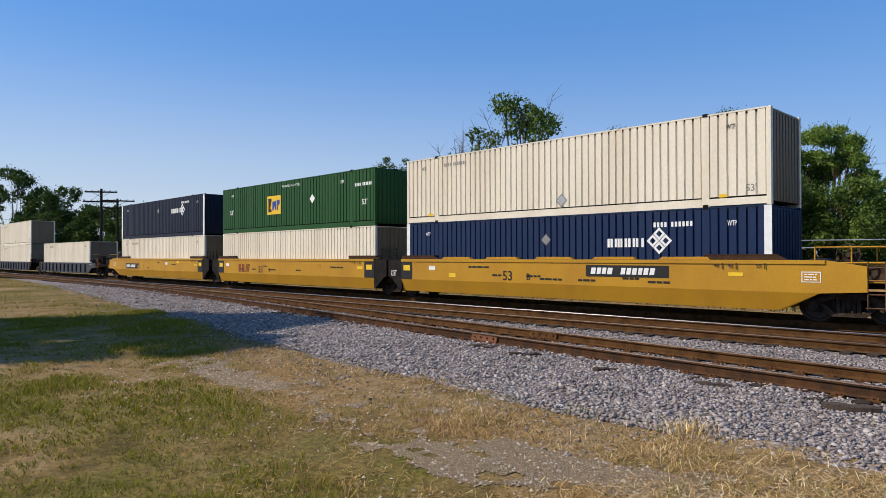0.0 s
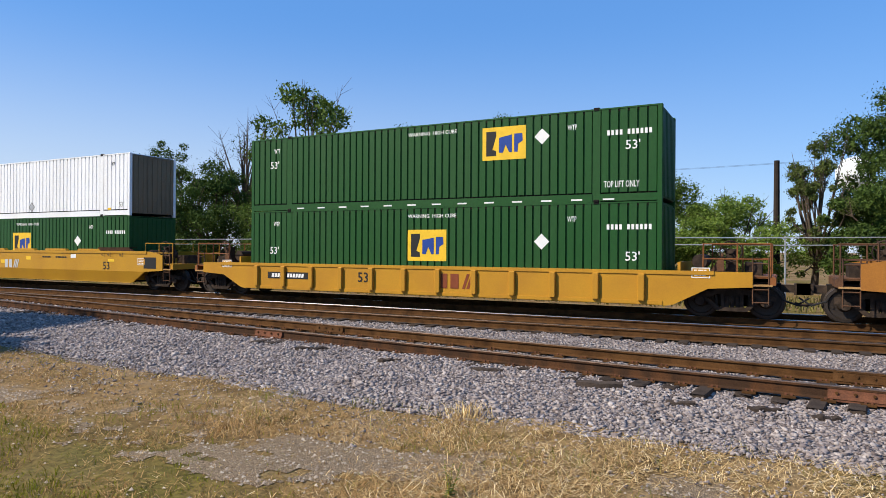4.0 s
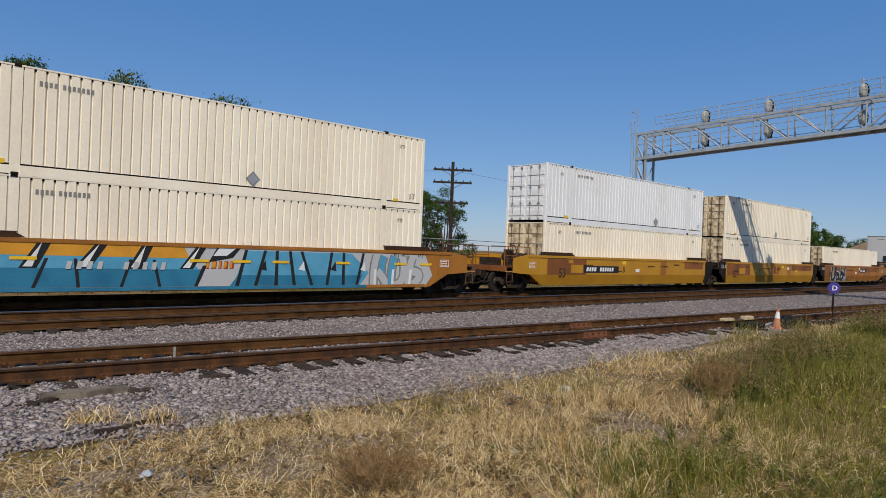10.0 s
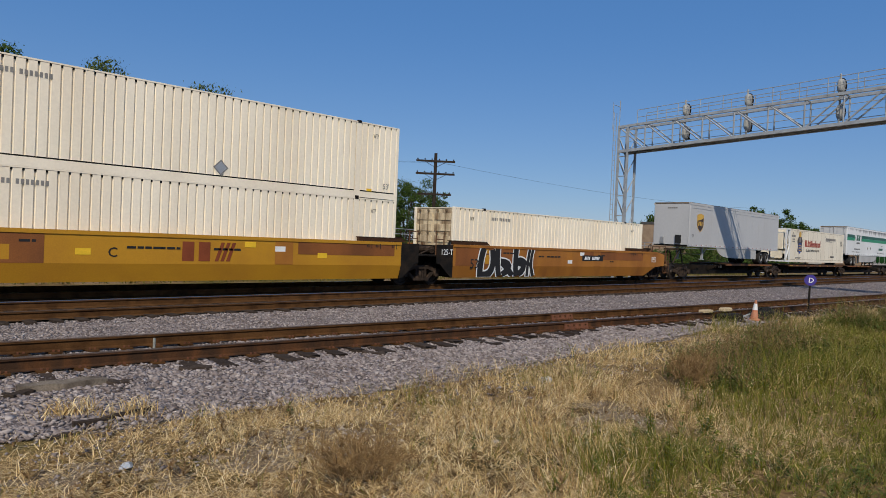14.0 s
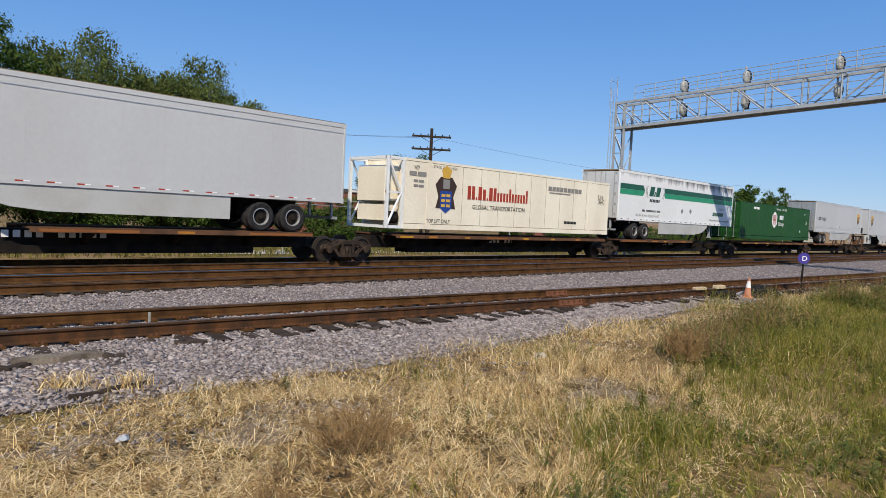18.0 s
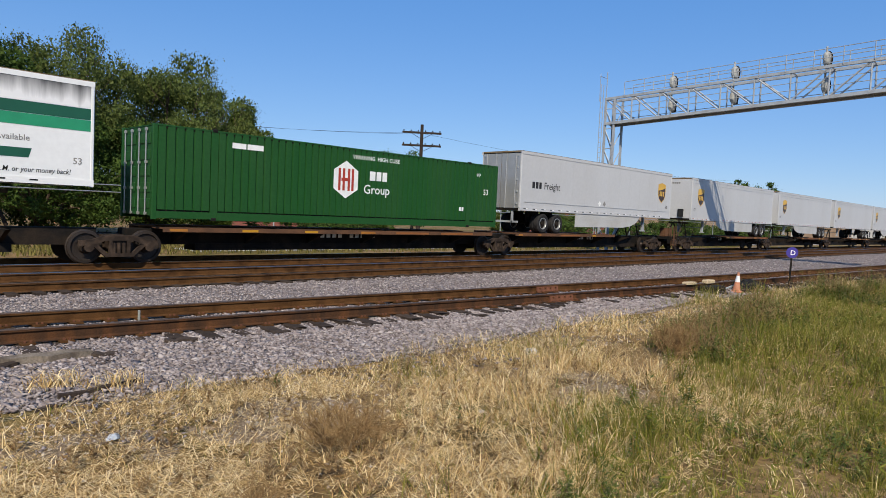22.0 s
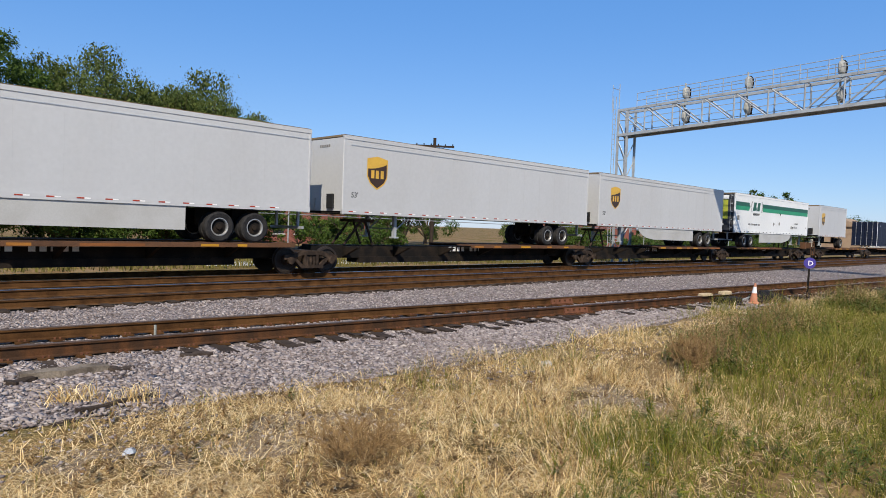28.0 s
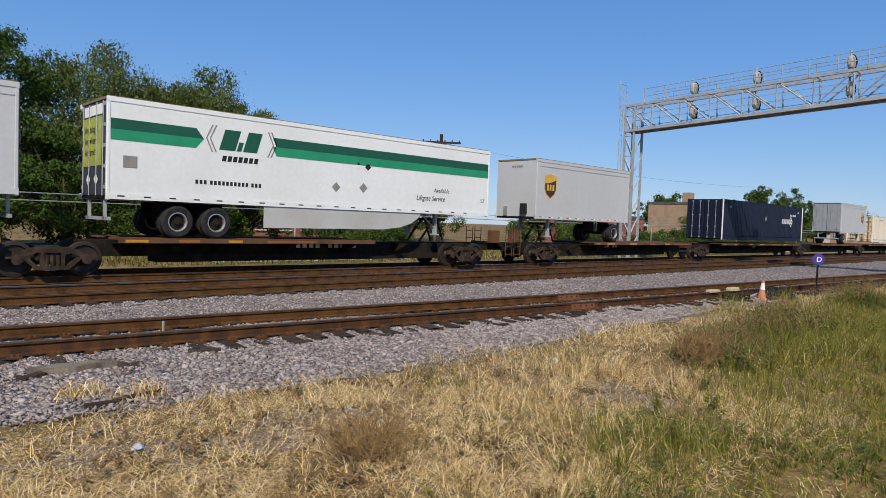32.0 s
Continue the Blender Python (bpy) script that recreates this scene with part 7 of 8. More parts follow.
# single yellow car
car = new_car("yellow single well car", 1.2)
well_unit(car, 0, "yellow", "coupler", "coupler", lids=5, fold=True)
small_marks(car, 0, seed=5)
number_board(car, 1.2, 2.0, 0.93, 0.32)
block_word(car, 6.8, 0.88, 0.42, "trailer")
write("53", 14.6, 0.92, 0.36, "ink_black", car, -1.53)
patch(car, 17.4, 18.2, 1.0, 1.5, "ink_black", name="plate")
stack(1.2, GREEN(7.1, 1.05), ("silver", white_marks(), "clean white corrugated 53-foot container", dict(door="silver", end="grime")))

# single ribbed car with two green boxes
car = new_car("faded orange single well car with ribbed sides", 24.75)
well_unit(car, 0, "amber", "coupler", "coupler", ribs=True)
number_board(car, 1.1, 2.2, 0.75, 0.26)
write("53", 5.4, 0.72, 0.36, "ink_black", car, -1.53)
block_word(car, 8.8, 0.6, 0.5, "ink_rust")
stack(24.75, GREEN(7.4, 1.0), GREEN(10.3, 1.5, True))

# three-unit faded orange car
car = new_car("faded orange three-unit articulated well car with graffiti", 48.35)
UX = (0.0, 19.5, 39.1)
for k, x in enumerate(UX):
    well_unit(car, x, "orange" if k < 2 else "brown", "coupler" if k == 0 else "joint", "coupler" if k == 2 else "joint", fold=True)
    small_marks(car, x, seed=10 + k)
truck(car, UX[0] + BOX + 1.7)
truck(car, UX[1] + BOX + 1.75)
number_board(car, UX[0] + 2.9, 3.25, 0.87, 0.4)
write("53", UX[0] + 0.0, 0.85, 0.45, "ink_black", car, -1.53)
write("53", UX[1] + 0.4, 0.7, 0.45, "ink_black", car, -1.53)
write("C", UX[1] + 5.1, 1.0, 0.28, "ink_black", car, -1.53)
write("B", UX[2] + 8.9, 0.95, 0.3, "ink_black", car, -1.53)
patch(car, UX[1] + 6.85, UX[1] + 9.6, 0.85, 1.48, "amber", -1.527)
block_word(car, UX[1] + 7.3, 0.92, 0.5, "ink_rust")
for a, b, z in ((5.2, 6.7, 0.92), (9.8, 11.3, 0.92)):
    patch(car, UX[1] + a, UX[1] + b, z, z + 0.22, "amber", -1.5275)
    patch(car, UX[0] + a + 2.2, UX[0] + b + 2.2, z - 0.1, z + 0.14, "amber", -1.5275)
for x in UX[1:]:
    write("125 T", x - 0.95, 1.32, 0.24, "ink_white", car, -1.528, wide=0.9)
    patch(car, x - 0.1, x + 0.5, 1.2, 1.45, "ink_yellow", -1.531, "plate")
number_board(car, UX[2] + 10.2, 3.25, 0.95, 0.38)
sprayed(car, UX[2] + 1.0, UX[2] + 7.8, 3, ["g_plum", "g_red", "ink_black", "g_plum"], line="trailer", base="g_plum", pitch=1.0, back="trailer")
stack(48.35, NAVY(10.7), W())
stack(67.85, NAVY(10.85), W())
stack(87.4, GREEN(10.6, 1.5), W())

# single car covered with sprayed lettering
car = new_car("orange single well car covered in teal graffiti", 111.45)
well_unit(car, 0, "orange", "coupler", "coupler")
def paint(name, pts, material, depth):
    return flat(name, pts, material, car, -1.5262 - 0.0011 * depth)


# one wide sprayed piece: dark teal below, pale blue, orange on top, cut by white and black wedges
paint("sprayed_ground", [(-0.9, 0.62), (-0.4, 0.36), (16.2, 0.34), (16.6, 0.8), (16.2, 1.6), (8.2, 1.72), (0.3, 1.72), (-0.2, 1.45), (-0.7, 1.1)], "trailer", 0)
paint("sprayed_field", [(-0.6, 0.42), (6.75, 0.40), (7.0, 0.98), (-0.7, 1.0)], "g_teal", 1)
paint("sprayed_field", [(0.6, 0.99), (6.9, 0.97), (6.6, 1.32), (1.0, 1.34)], "g_sky", 2)
paint("sprayed_field", [(0.95, 1.33), (6.6, 1.31), (6.4, 1.72), (1.1, 1.72)], "g_orange", 3)
paint("sprayed_field", [(8.0, 0.42), (13.0, 0.42), (13.4, 0.9), (12.6, 1.6), (8.4, 1.6), (8.2, 0.9)], "g_sky", 1)
paint("sprayed_field", [(7.9, 0.42), (12.9, 0.42), (13.1, 0.8), (8.2, 0.8)], "g_teal", 2)
wedge = random.Random(6)
for x, lean in ((0.75, 0.5), (2.1, 0.45), (3.4, 0.6), (4.8, 0.4), (6.3, 0.55)):
    paint("sprayed_wedge", [(x, 0.98), (x + 0.42, 0.98), (x + 0.42 + lean * 0.8, 1.73), (x + 0.1 + lean * 0.8, 1.73)], "ink_black", 5)
    paint("sprayed_wedge", [(x + 0.1, 1.02), (x + 0.32, 1.02), (x + 0.2 + lean * 0.75, 1.68)], "trailer_white", 6)
for x, lean in ((1.2, -0.25), (2.4, 0.3), (3.5, -0.1), (4.6, 0.25), (5.7, -0.2)):
    paint("sprayed_line", [(x, 0.42), (x + 0.09, 0.42), (x + 0.09 + lean, 1.25), (x + lean, 1.25)], "ink_black", 7)
paint("sprayed_line", [(-0.65, 0.96), (0.9, 0.93), (0.9, 1.0), (-0.7, 1.03)], "ink_black", 8)
paint("sprayed_line", [(-0.6, 0.38), (6.8, 0.36), (6.8, 0.43), (-0.6, 0.45)], "ink_black", 8)
paint("sprayed_line", [(6.75, 0.4), (6.86, 0.4), (7.15, 1.1), (7.02, 1.1)], "ink_black", 8)
for k, x in enumerate((8.1, 8.75, 9.5, 10.2, 10.9, 11.5, 12.2, 12.8)):
    lean = wedge.uniform(-0.45, 0.5)
    paint("sprayed_line", [(x, 0.42), (x + 0.13, 0.42), (x + 0.11 + lean, 1.62), (x + lean, 1.62)], "ink_black", 4 + k % 3)
    if k % 2:
        paint("sprayed_wedge", [(x + 0.2, 1.0), (x + 0.45, 0.95), (x + 0.4, 1.3)], ("trailer_white", "ink_black")[k % 4 == 1], 8)
paint("sprayed_wedge", [(7.2, 1.2), (7.5, 1.72), (8.3, 1.72), (8.0, 1.35)], "ink_black", 3)
paint("sprayed_wedge", [(7.35, 1.4), (7.55, 1.68), (8.1, 1.66), (7.8, 1.42)], "trailer_white", 4)
patch(car, -0.05, 13.3, 0.345, 0.447, "g_teal", -1.5476, "sprayed_field")
bars([0.12, 0.16, 0.1, 0.14, 0.12], 7.1, 1.0, 0.24, "ink_red", car, -1.5330, gap=0.3, name="sprayed_mark", slant=0.1)
bars([0.09, 0.12, 0.07, 0.1, 0.09], 7.12, 1.03, 0.19, "g_orange", car, -1.5342, gap=0.5, name="sprayed_mark", slant=0.1)
sprayed(car, 13.5, 16.3, 9, ["trailer", "g_sky", "trailer"], line="ink_grey", z1=1.6, pitch=0.85, shade="trailer_white")
bars([0.13] * 4 + [-0.3] + [0.13] * 5, 3.2, 0.96, 0.22, "trailer", car, -1.549, gap=0.6, slant=0.2)
for a in (1.9, 6.6, 8.0, 9.4, 11.9, 14.6, 15.9):
    patch(car, a, a + 0.62, 1.2, 1.29, "ink_yellow", -1.549, "reflector")
stack(111.45, CREAM(), CREAM())

# three-unit yellow car with brown patches
car = new_car("yellow three-unit articulated well car with brown weathered ends", 135.5)
UX = (0.0, 19.5, 38.9)
for k, x in enumerate(UX):
    well_unit(car, x, "amber" if k < 2 else "orange", "coupler" if k == 0 else "joint", "coupler" if k == 2 else "joint", fold=True)
    patch(car, x + 0.0, x + 3.2 + 0.5 * k, 0.86, 1.65, "brown", -1.5265)
    patch(car, x + BOX - 2.6 - 2 * k, x + BOX - 0.2, 1.22, 1.65, "brown", -1.5265)
    patch(car, x + BOX - 5.5, x + BOX - 4.8, 0.86, 1.65, "orange", -1.5268)
    patch(car, x + 1.9, x + 2.9, 0.95, 1.35, "amber", -1.5275)
    small_marks(car, x, seed=20 + k)
    write("53", x + 0.9, 0.75, 0.42, "ink_black", car, -1.53)
truck(car, UX[0] + BOX + 1.7)
truck(car, UX[1] + BOX + 1.65)
number_board(car, UX[0] + 3.0, 3.2, 0.95, 0.36)
write("B", UX[0] + 6.6, 0.98, 0.3, "ink_black", car, -1.53)
write("C", UX[1] + 5.3, 1.05, 0.28, "ink_black", car, -1.53)
block_word(car, UX[1] + 7.45, 0.95, 0.6, "ink_rust")
sprayed(car, UX[2] + 1.4, UX[2] + 5.4, 12, ["ink_black", "ink_black"], line="trailer_white")
number_board(car, UX[2] + 9.6, 2.0, 1.15, 0.3)
for x in UX[1:]:
    write("125-T", x - 0.9, 1.32, 0.24, "ink_white", car, -1.528, wide=0.9)
stack(135.5, CREAM(), ("silver", white_marks(at=10.3), "cool grey-white corrugated 53-foot container", dict(door="silver")))
stack(155.0, CREAM(), CREAM())
stack(174.4, CREAM(label="single low cream-white container in a well"))


# -- spine cars with trailers and boxes
def spine_unit(car, x, L=BOX, deck=(0.45, 1.0), hitch=0.12, left=None, right=None, seed=0):
    """One platform of a spine car under a load from x to x + L."""
    a, b = x - 0.4, x + L + 0.4
    part("spine", Geo().box(a, b, -0.34, 0.34, 0.52, 1.02).box(a + 2.2, b - 2.2, -0.42, 0.42, 0.32, 0.56), "black", car)
    d0, d1 = x + L * deck[0], x + L * deck[1]
    g = Geo().box(d0, d1, -1.36, -0.5, 1.06, 1.11).box(d0, d1, 0.5, 1.36, 1.06, 1.11)
    part("wheel_deck", g, "deck", car)
    part("deck_edge", Geo().box(d0, d1, -1.4, -1.36, 0.97, 1.12).box(d0, d1, 1.36, 1.4, 0.97, 1.12), "deck", car)
    r = random.Random(seed)
    s = d0 + 0.2
    while s < d1 - 1.4:
        w = r.uniform(0.3, 0.8) if r.random() < 0.75 else r.uniform(1.5, 3.0)
        patch(car, s, min(d1, s + w), 0.99, 1.07, r.choice(("amber", "orange")) if w < 1 else "brown", -1.402, "deck_stripe")
        s += w + r.uniform(0.5, 2.0)
    for k in range(int((b - a) / 2.6)):
        for s in (-1, 1):
            shared("cross_bracket", ("bracket", s), lambda g, s=s: g.prism_x([(-1.38, 0.98), (-0.34, 0.55), (-0.34, 0.98)] if s < 0 else [(0.34, 0.98), (0.34, 0.55), (1.38, 0.98)], 0, 0.12), "black", car, loc=(a + 1.4 + k * 2.6, 0, 0))
    bars([0.18] * 4 + [-0.18] + [0.18] * 5, x + L * 0.42, 0.78, 0.2, "ink_white", car, -0.425, gap=0.5)
    if hitch is not None:
        h = x + L * hitch
        g = Geo().box(h - 0.5, h + 0.5, -0.5, 0.5, 1.95, 2.07)
        for yy in (-0.4, 0.4):
            g.tube((h - 0.9, yy, 1.05), (h - 0.1, yy, 2.0), 0.05).tube((h + 0.5, yy, 1.05), (h + 0.1, yy, 2.0), 0.05)
        part("hitch_stand", g, "truckiron", car)
    for side, e, d in ((left, x, -1), (right, x + L, 1)):
        if side == "coupler":
            g = Geo().box(*sorted((e - d * 0.5, e + d * 2.0)), -0.3, 0.3, 0.66, 1.02).box(*sorted((e + d * 1.7, e + d * 1.85)), -1.35, 1.35, 0.85, 1.05).box(*sorted((e + d * 2.0, e + d * 2.5)), -0.2, 0.2, 0.7, 1.0)
            part("draft_sill", g, "black", car)
            for yy in (-1.3, 1.3):
                bar_set(car, "ladder_stile", [((e + d * q, yy, 0.4), (e + d * q, yy, 1.75)) for q in (1.3, 1.75)], 0.022, "deck")
                bar_set(car, "ladder_rung", [((e + d * 1.3, yy, 0.5 + 0.35 * k), (e + d * 1.75, yy, 0.5 + 0.35 * k)) for k in range(4)], 0.018, "deck")
            part("brake_box", Geo().box(*sorted((e + d * 0.9, e + d * 1.3)), -0.9, -0.5, 1.02, 1.6), "deck", car)
            truck(car, e - d * 1.1)


def tyre_pair(parent, x, z, y):
    t = shared("wheel", "tyre", lambda g: g.lathe_y(0, 0, [(-0.03, 0.27), (-0.12, 0.285), (-0.14, 0.44), (-0.10, 0.5), (0.10, 0.5), (0.13, 0.44), (0.16, 0.44), (0.20, 0.5), (0.38, 0.5), (0.42, 0.44), (0.40, 0.28)], 28), "rubber", parent, loc=(x, y, z))
    shared("rim", "rim", lambda g: g.lathe_y(0, 0, [(0.0, 0.25), (-0.11, 0.255), (-0.135, 0.275), (-0.13, 0.30), (-0.09, 0.30), (0.0, 0.28)], 28), "hub", t)
    shared("hub", "axlehub", lambda g: g.lathe_y(0, 0, [(-0.12, 0.05), (-0.115, 0.085), (-0.06, 0.10), (-0.055, 0.17), (-0.02, 0.24)], 20), "black", t)


def trailer(u, material, label, L=BOX, wheels="right", doors="right", skirt=True, marks=None, deck_z=1.12, door_paint=None):
    """A dry van trailer resting on a spine car: floor at about 1.1 m above the deck."""
    c = thing("semi_trailer", label, "trailer", "trailers on spine cars")
    z0, z1, y = 1.12, 4.06, -1.3
    shared("side_wall", ("tside", L), lambda g: g.box(0.06, L - 0.06, y, y + 0.05, z0 + 0.16, z1 - 0.12), material, c)
    shared("far_side_wall", ("tfar", L), lambda g: g.box(0.06, L - 0.06, 1.25, 1.3, z0 + 0.16, z1 - 0.12), material, c)
    shared("roof", ("troof", L), lambda g: g.box(0.03, L - 0.03, -1.305, 1.305, z1 - 0.05, z1 + 0.025), "grime", c)
    shared("top_rail", ("ttop", L), lambda g: g.box(0.0, L, y - 0.018, y + 0.05, z1 - 0.14, z1).box(0, L, 1.25, 1.318, z1 - 0.14, z1), material, c)
    if material == "trailer":
        low = doors == "left" and L > 10
        shared("rub_rail", ("trub", L, low), lambda g: g.box(0.35, L - 0.1, y - 0.012, y - 0.001, z0 + 0.42 if low else z1 - 0.36, z0 + 0.45 if low else z1 - 0.33), "alu", c)
    shared("bottom_rail", ("tbot", L), lambda g: g.box(0.0, L, y - 0.018, y + 0.05, z0, z0 + 0.17).box(0, L, 1.25, 1.318, z0, z0 + 0.17), material, c)
    h = Geo()
    for k in range(int((L - 0.5) / 0.75)):
        a = 0.3 + k * 0.75
        shared("reflector_strip", ("reflex", material), lambda g: g.add([(dx, y - 0.021, z0 + dz) for dx, dz in ((0, 0.075), (0.2, 0.075), (0.2, 0.115), (0, 0.115))], [(0, 1, 2, 3)]), "ink_black" if doors == "left" else "ink_red", c, loc=(a, 0, 0))
        shared("reflector_strip", ("reflex2", material), lambda g: g.add([(dx, y - 0.021, z0 + dz) for dx, dz in ((0.2, 0.075), (0.36, 0.075), (0.36, 0.115), (0.2, 0.115))], [(0, 1, 2, 3)]), "ink_white", c, loc=(a, 0, 0))
    for x in [0.9 + k * 1.22 for k in range(int((L - 1) / 1.22))]:
        h.box(x, x + 0.004, y - 0.003, y - 0.0005, z0 + 0.2, z1 - 0.2)
    part("panel_seam", h, material, c)
    for x in (0.0, L - 0.1):
        shared("corner_post", "tpost", lambda g: g.block(0, 0.1, y - 0.014, y + 0.1, z0 - 0.02, z1, 0.02), material, c, loc=(x, 0, 0))
    shared("floor_frame", ("tfloor", L), lambda g: g.box(0.05, L - 0.05, -1.25, 1.25, z0 + 0.02, z0 + 0.14), "black", c)
    dx, fx = (L, 0.0) if doors == "right" else (0.0, L)
    s = 1 if doors == "right" else -1
    part("front_wall", Geo().box(*sorted((fx + s * 0.02, fx + s * 0.07)), -1.25, 1.25, z0 + 0.1, z1 - 0.08), material, c)
    if fx == 0.0:
        part("connector_box", Geo().box(-0.06, 0.02, -0.75, -0.35, z0 + 0.2, z0 + 0.75), "ink_black", c)
        part("document_box", Geo().box(-0.03, 0.02, 0.5, 0.75, z0 + 0.15, z0 + 0.6), "alu", c)
        bars([0.12] * 5, 0, 0, 0.1, "ink_grey", c, 0).matrix_basis = pose(0.012, 0.3, z1 - 0.4, 0, 0, -90)
    g = Geo()
    for yy in (-1.2, 0.02):
        g.box(*sorted((dx - s * 0.03, dx - s * 0.08)), yy, yy + 1.18, z0 + 0.12, z1 - 0.1)
    d = part("rear_door", g, door_paint or ("alu" if material == "trailer" else "trailer"), c)
    g = Geo()
    for yy in (-0.95, -0.35, 0.35, 0.95):
        g.tube((dx - s * 0.0, yy, z0 + 0.1), (dx - s * 0.0, yy, z1 - 0.1), 0.018)
    for yy in (-1.1, 1.0):
        for zz in range(5):
            g.box(*sorted((dx + s * 0.0, dx - s * 0.05)), yy, yy + 0.1, z0 + 0.3 + 0.6 * zz, z0 + 0.4 + 0.6 * zz)
    part("lock_rod", g, "steel", d)
    part("bumper_guard", Geo().box(*sorted((dx - s * 0.1, dx - s * 0.2)), -1.1, 1.1, 0.5, 0.6).box(*sorted((dx - s * 0.1, dx - s * 0.18)), -0.8, -0.7, 0.5, z0).box(*sorted((dx - s * 0.1, dx - s * 0.18)), 0.7, 0.8, 0.5, z0), "steel", c)
    ax = [2.1, 3.35] if L > 10 else [1.3]
    ax = [L - q for q in ax] if wheels == "right" else ax
    for q in ax:
        for yy in (-1.12, 0.82):
            tyre_pair(c, q, 0.5, yy)
        part("axle", Geo().tube((q, -1.0, 0.5), (q, 1.0, 0.5), 0.07, 8).box(q - 0.5, q + 0.5, -0.55, -0.45, 0.55, 1.1).box(q - 0.5, q + 0.5, 0.45, 0.55, 0.55, 1.1), "black", c)
    lg = L * 0.18 if wheels == "right" else L * 0.82
    g = Geo()
    for yy in (-0.9, 0.9):
        g.box(lg - 0.07, lg + 0.07, yy - 0.07, yy + 0.07, 0.28, z0).box(lg - 0.15, lg + 0.15, yy - 0.12, yy + 0.12, 0.22, 0.28)
        g.tube((lg, yy, 0.5), (lg + (0.8 if wheels == "right" else -0.8), yy, z0), 0.03)
    part("landing_gear", g.tube((lg, -0.9, 0.6), (lg, 0.9, 0.6), 0.025), "steel", c)
    if skirt and L > 10:
        a, b = (L * 0.27, L - 4.5) if wheels == "right" else (5.0, L * 0.75)
        arc = [(a, z0), (a + 0.15, z0 - 0.2), (a + 0.5, z0 - 0.42), (a + 1.1, z0 - 0.6), (a + 2.0, z0 - 0.7), (b, z0 - 0.74), (b, z0)]
        cut = arc if wheels == "right" else [(a + b - px, pz) for px, pz in arc[::-1]]
        part("side_skirt", Geo().prism(cut[::-1], y + 0.02, y + 0.05), "skirt", c)
    if marks:
        marks(c, y - 0.006)
    return ride(c, u, deck_z)


def shield(x, z, h):
    """A gold-topped brown shield with pale strokes in place of the word."""
    def draw(c, y):
        w = h * 0.78
        o = [(x, z + h * 0.92), (x + w / 2, z + h), (x + w, z + h * 0.92), (x + w, z + h * 0.38), (x + w * 0.85, z + h * 0.18), (x + w / 2, z), (x + w * 0.15, z + h * 0.18), (x, z + h * 0.38)]
        s = flat("shield_emblem", o[::-1], "ink_gold", c, y, "brown and gold shield emblem")
        q = lambda px, pz, k=0.9: (x + w / 2 + (px - x - w / 2) * k, z + h * 0.5 + (pz - z - h * 0.5) * k)
        low = [q(*p) for p in (o[3], o[4], o[5], o[6], o[7])]
        n = 8
        arc = [(low[4][0] + (low[0][0] - low[4][0]) * i / n, z + h * (0.62 + 0.16 * (i / n) ** 2)) for i in range(n + 1)]
        flat("shield_field", [low[4], low[3], low[2], low[1], low[0]] + arc[::-1], "ink_brown", s, y - 0.003)
        b = h * 0.24
        for a in (0.2, 0.42, 0.66):
            flat("emblem_stroke", [(x + w * a, z + h * 0.34), (x + w * (a + 0.15), z + h * 0.34), (x + w * (a + 0.15), z + h * 0.34 + b), (x + w * a, z + h * 0.34 + b)], "ink_gold", s, y - 0.005)
    return draw


def ups_side(x=2.1, num=0.65, word=None):
    def draw(c, y):
        shield(x, 2.1, 1.3)(c, y)
        write("53'", num, 1.75, 0.2, "ink_black", c, y)
        if word:
            bars([0.22, 0.22, 0.2], word, 2.27, 0.33, "ink_black", c, y, gap=0.22, name="word_bar")
            write("Freight", word + 1.0, 2.27, 0.36, "ink_black", c, y, wide=1.0)
            for k in (0.0, 0.5):
                diamond(word + 6.4 + k, 1.75, 0.16, ("ink_white", "ink_grey")[k > 0], c, y)
    return draw


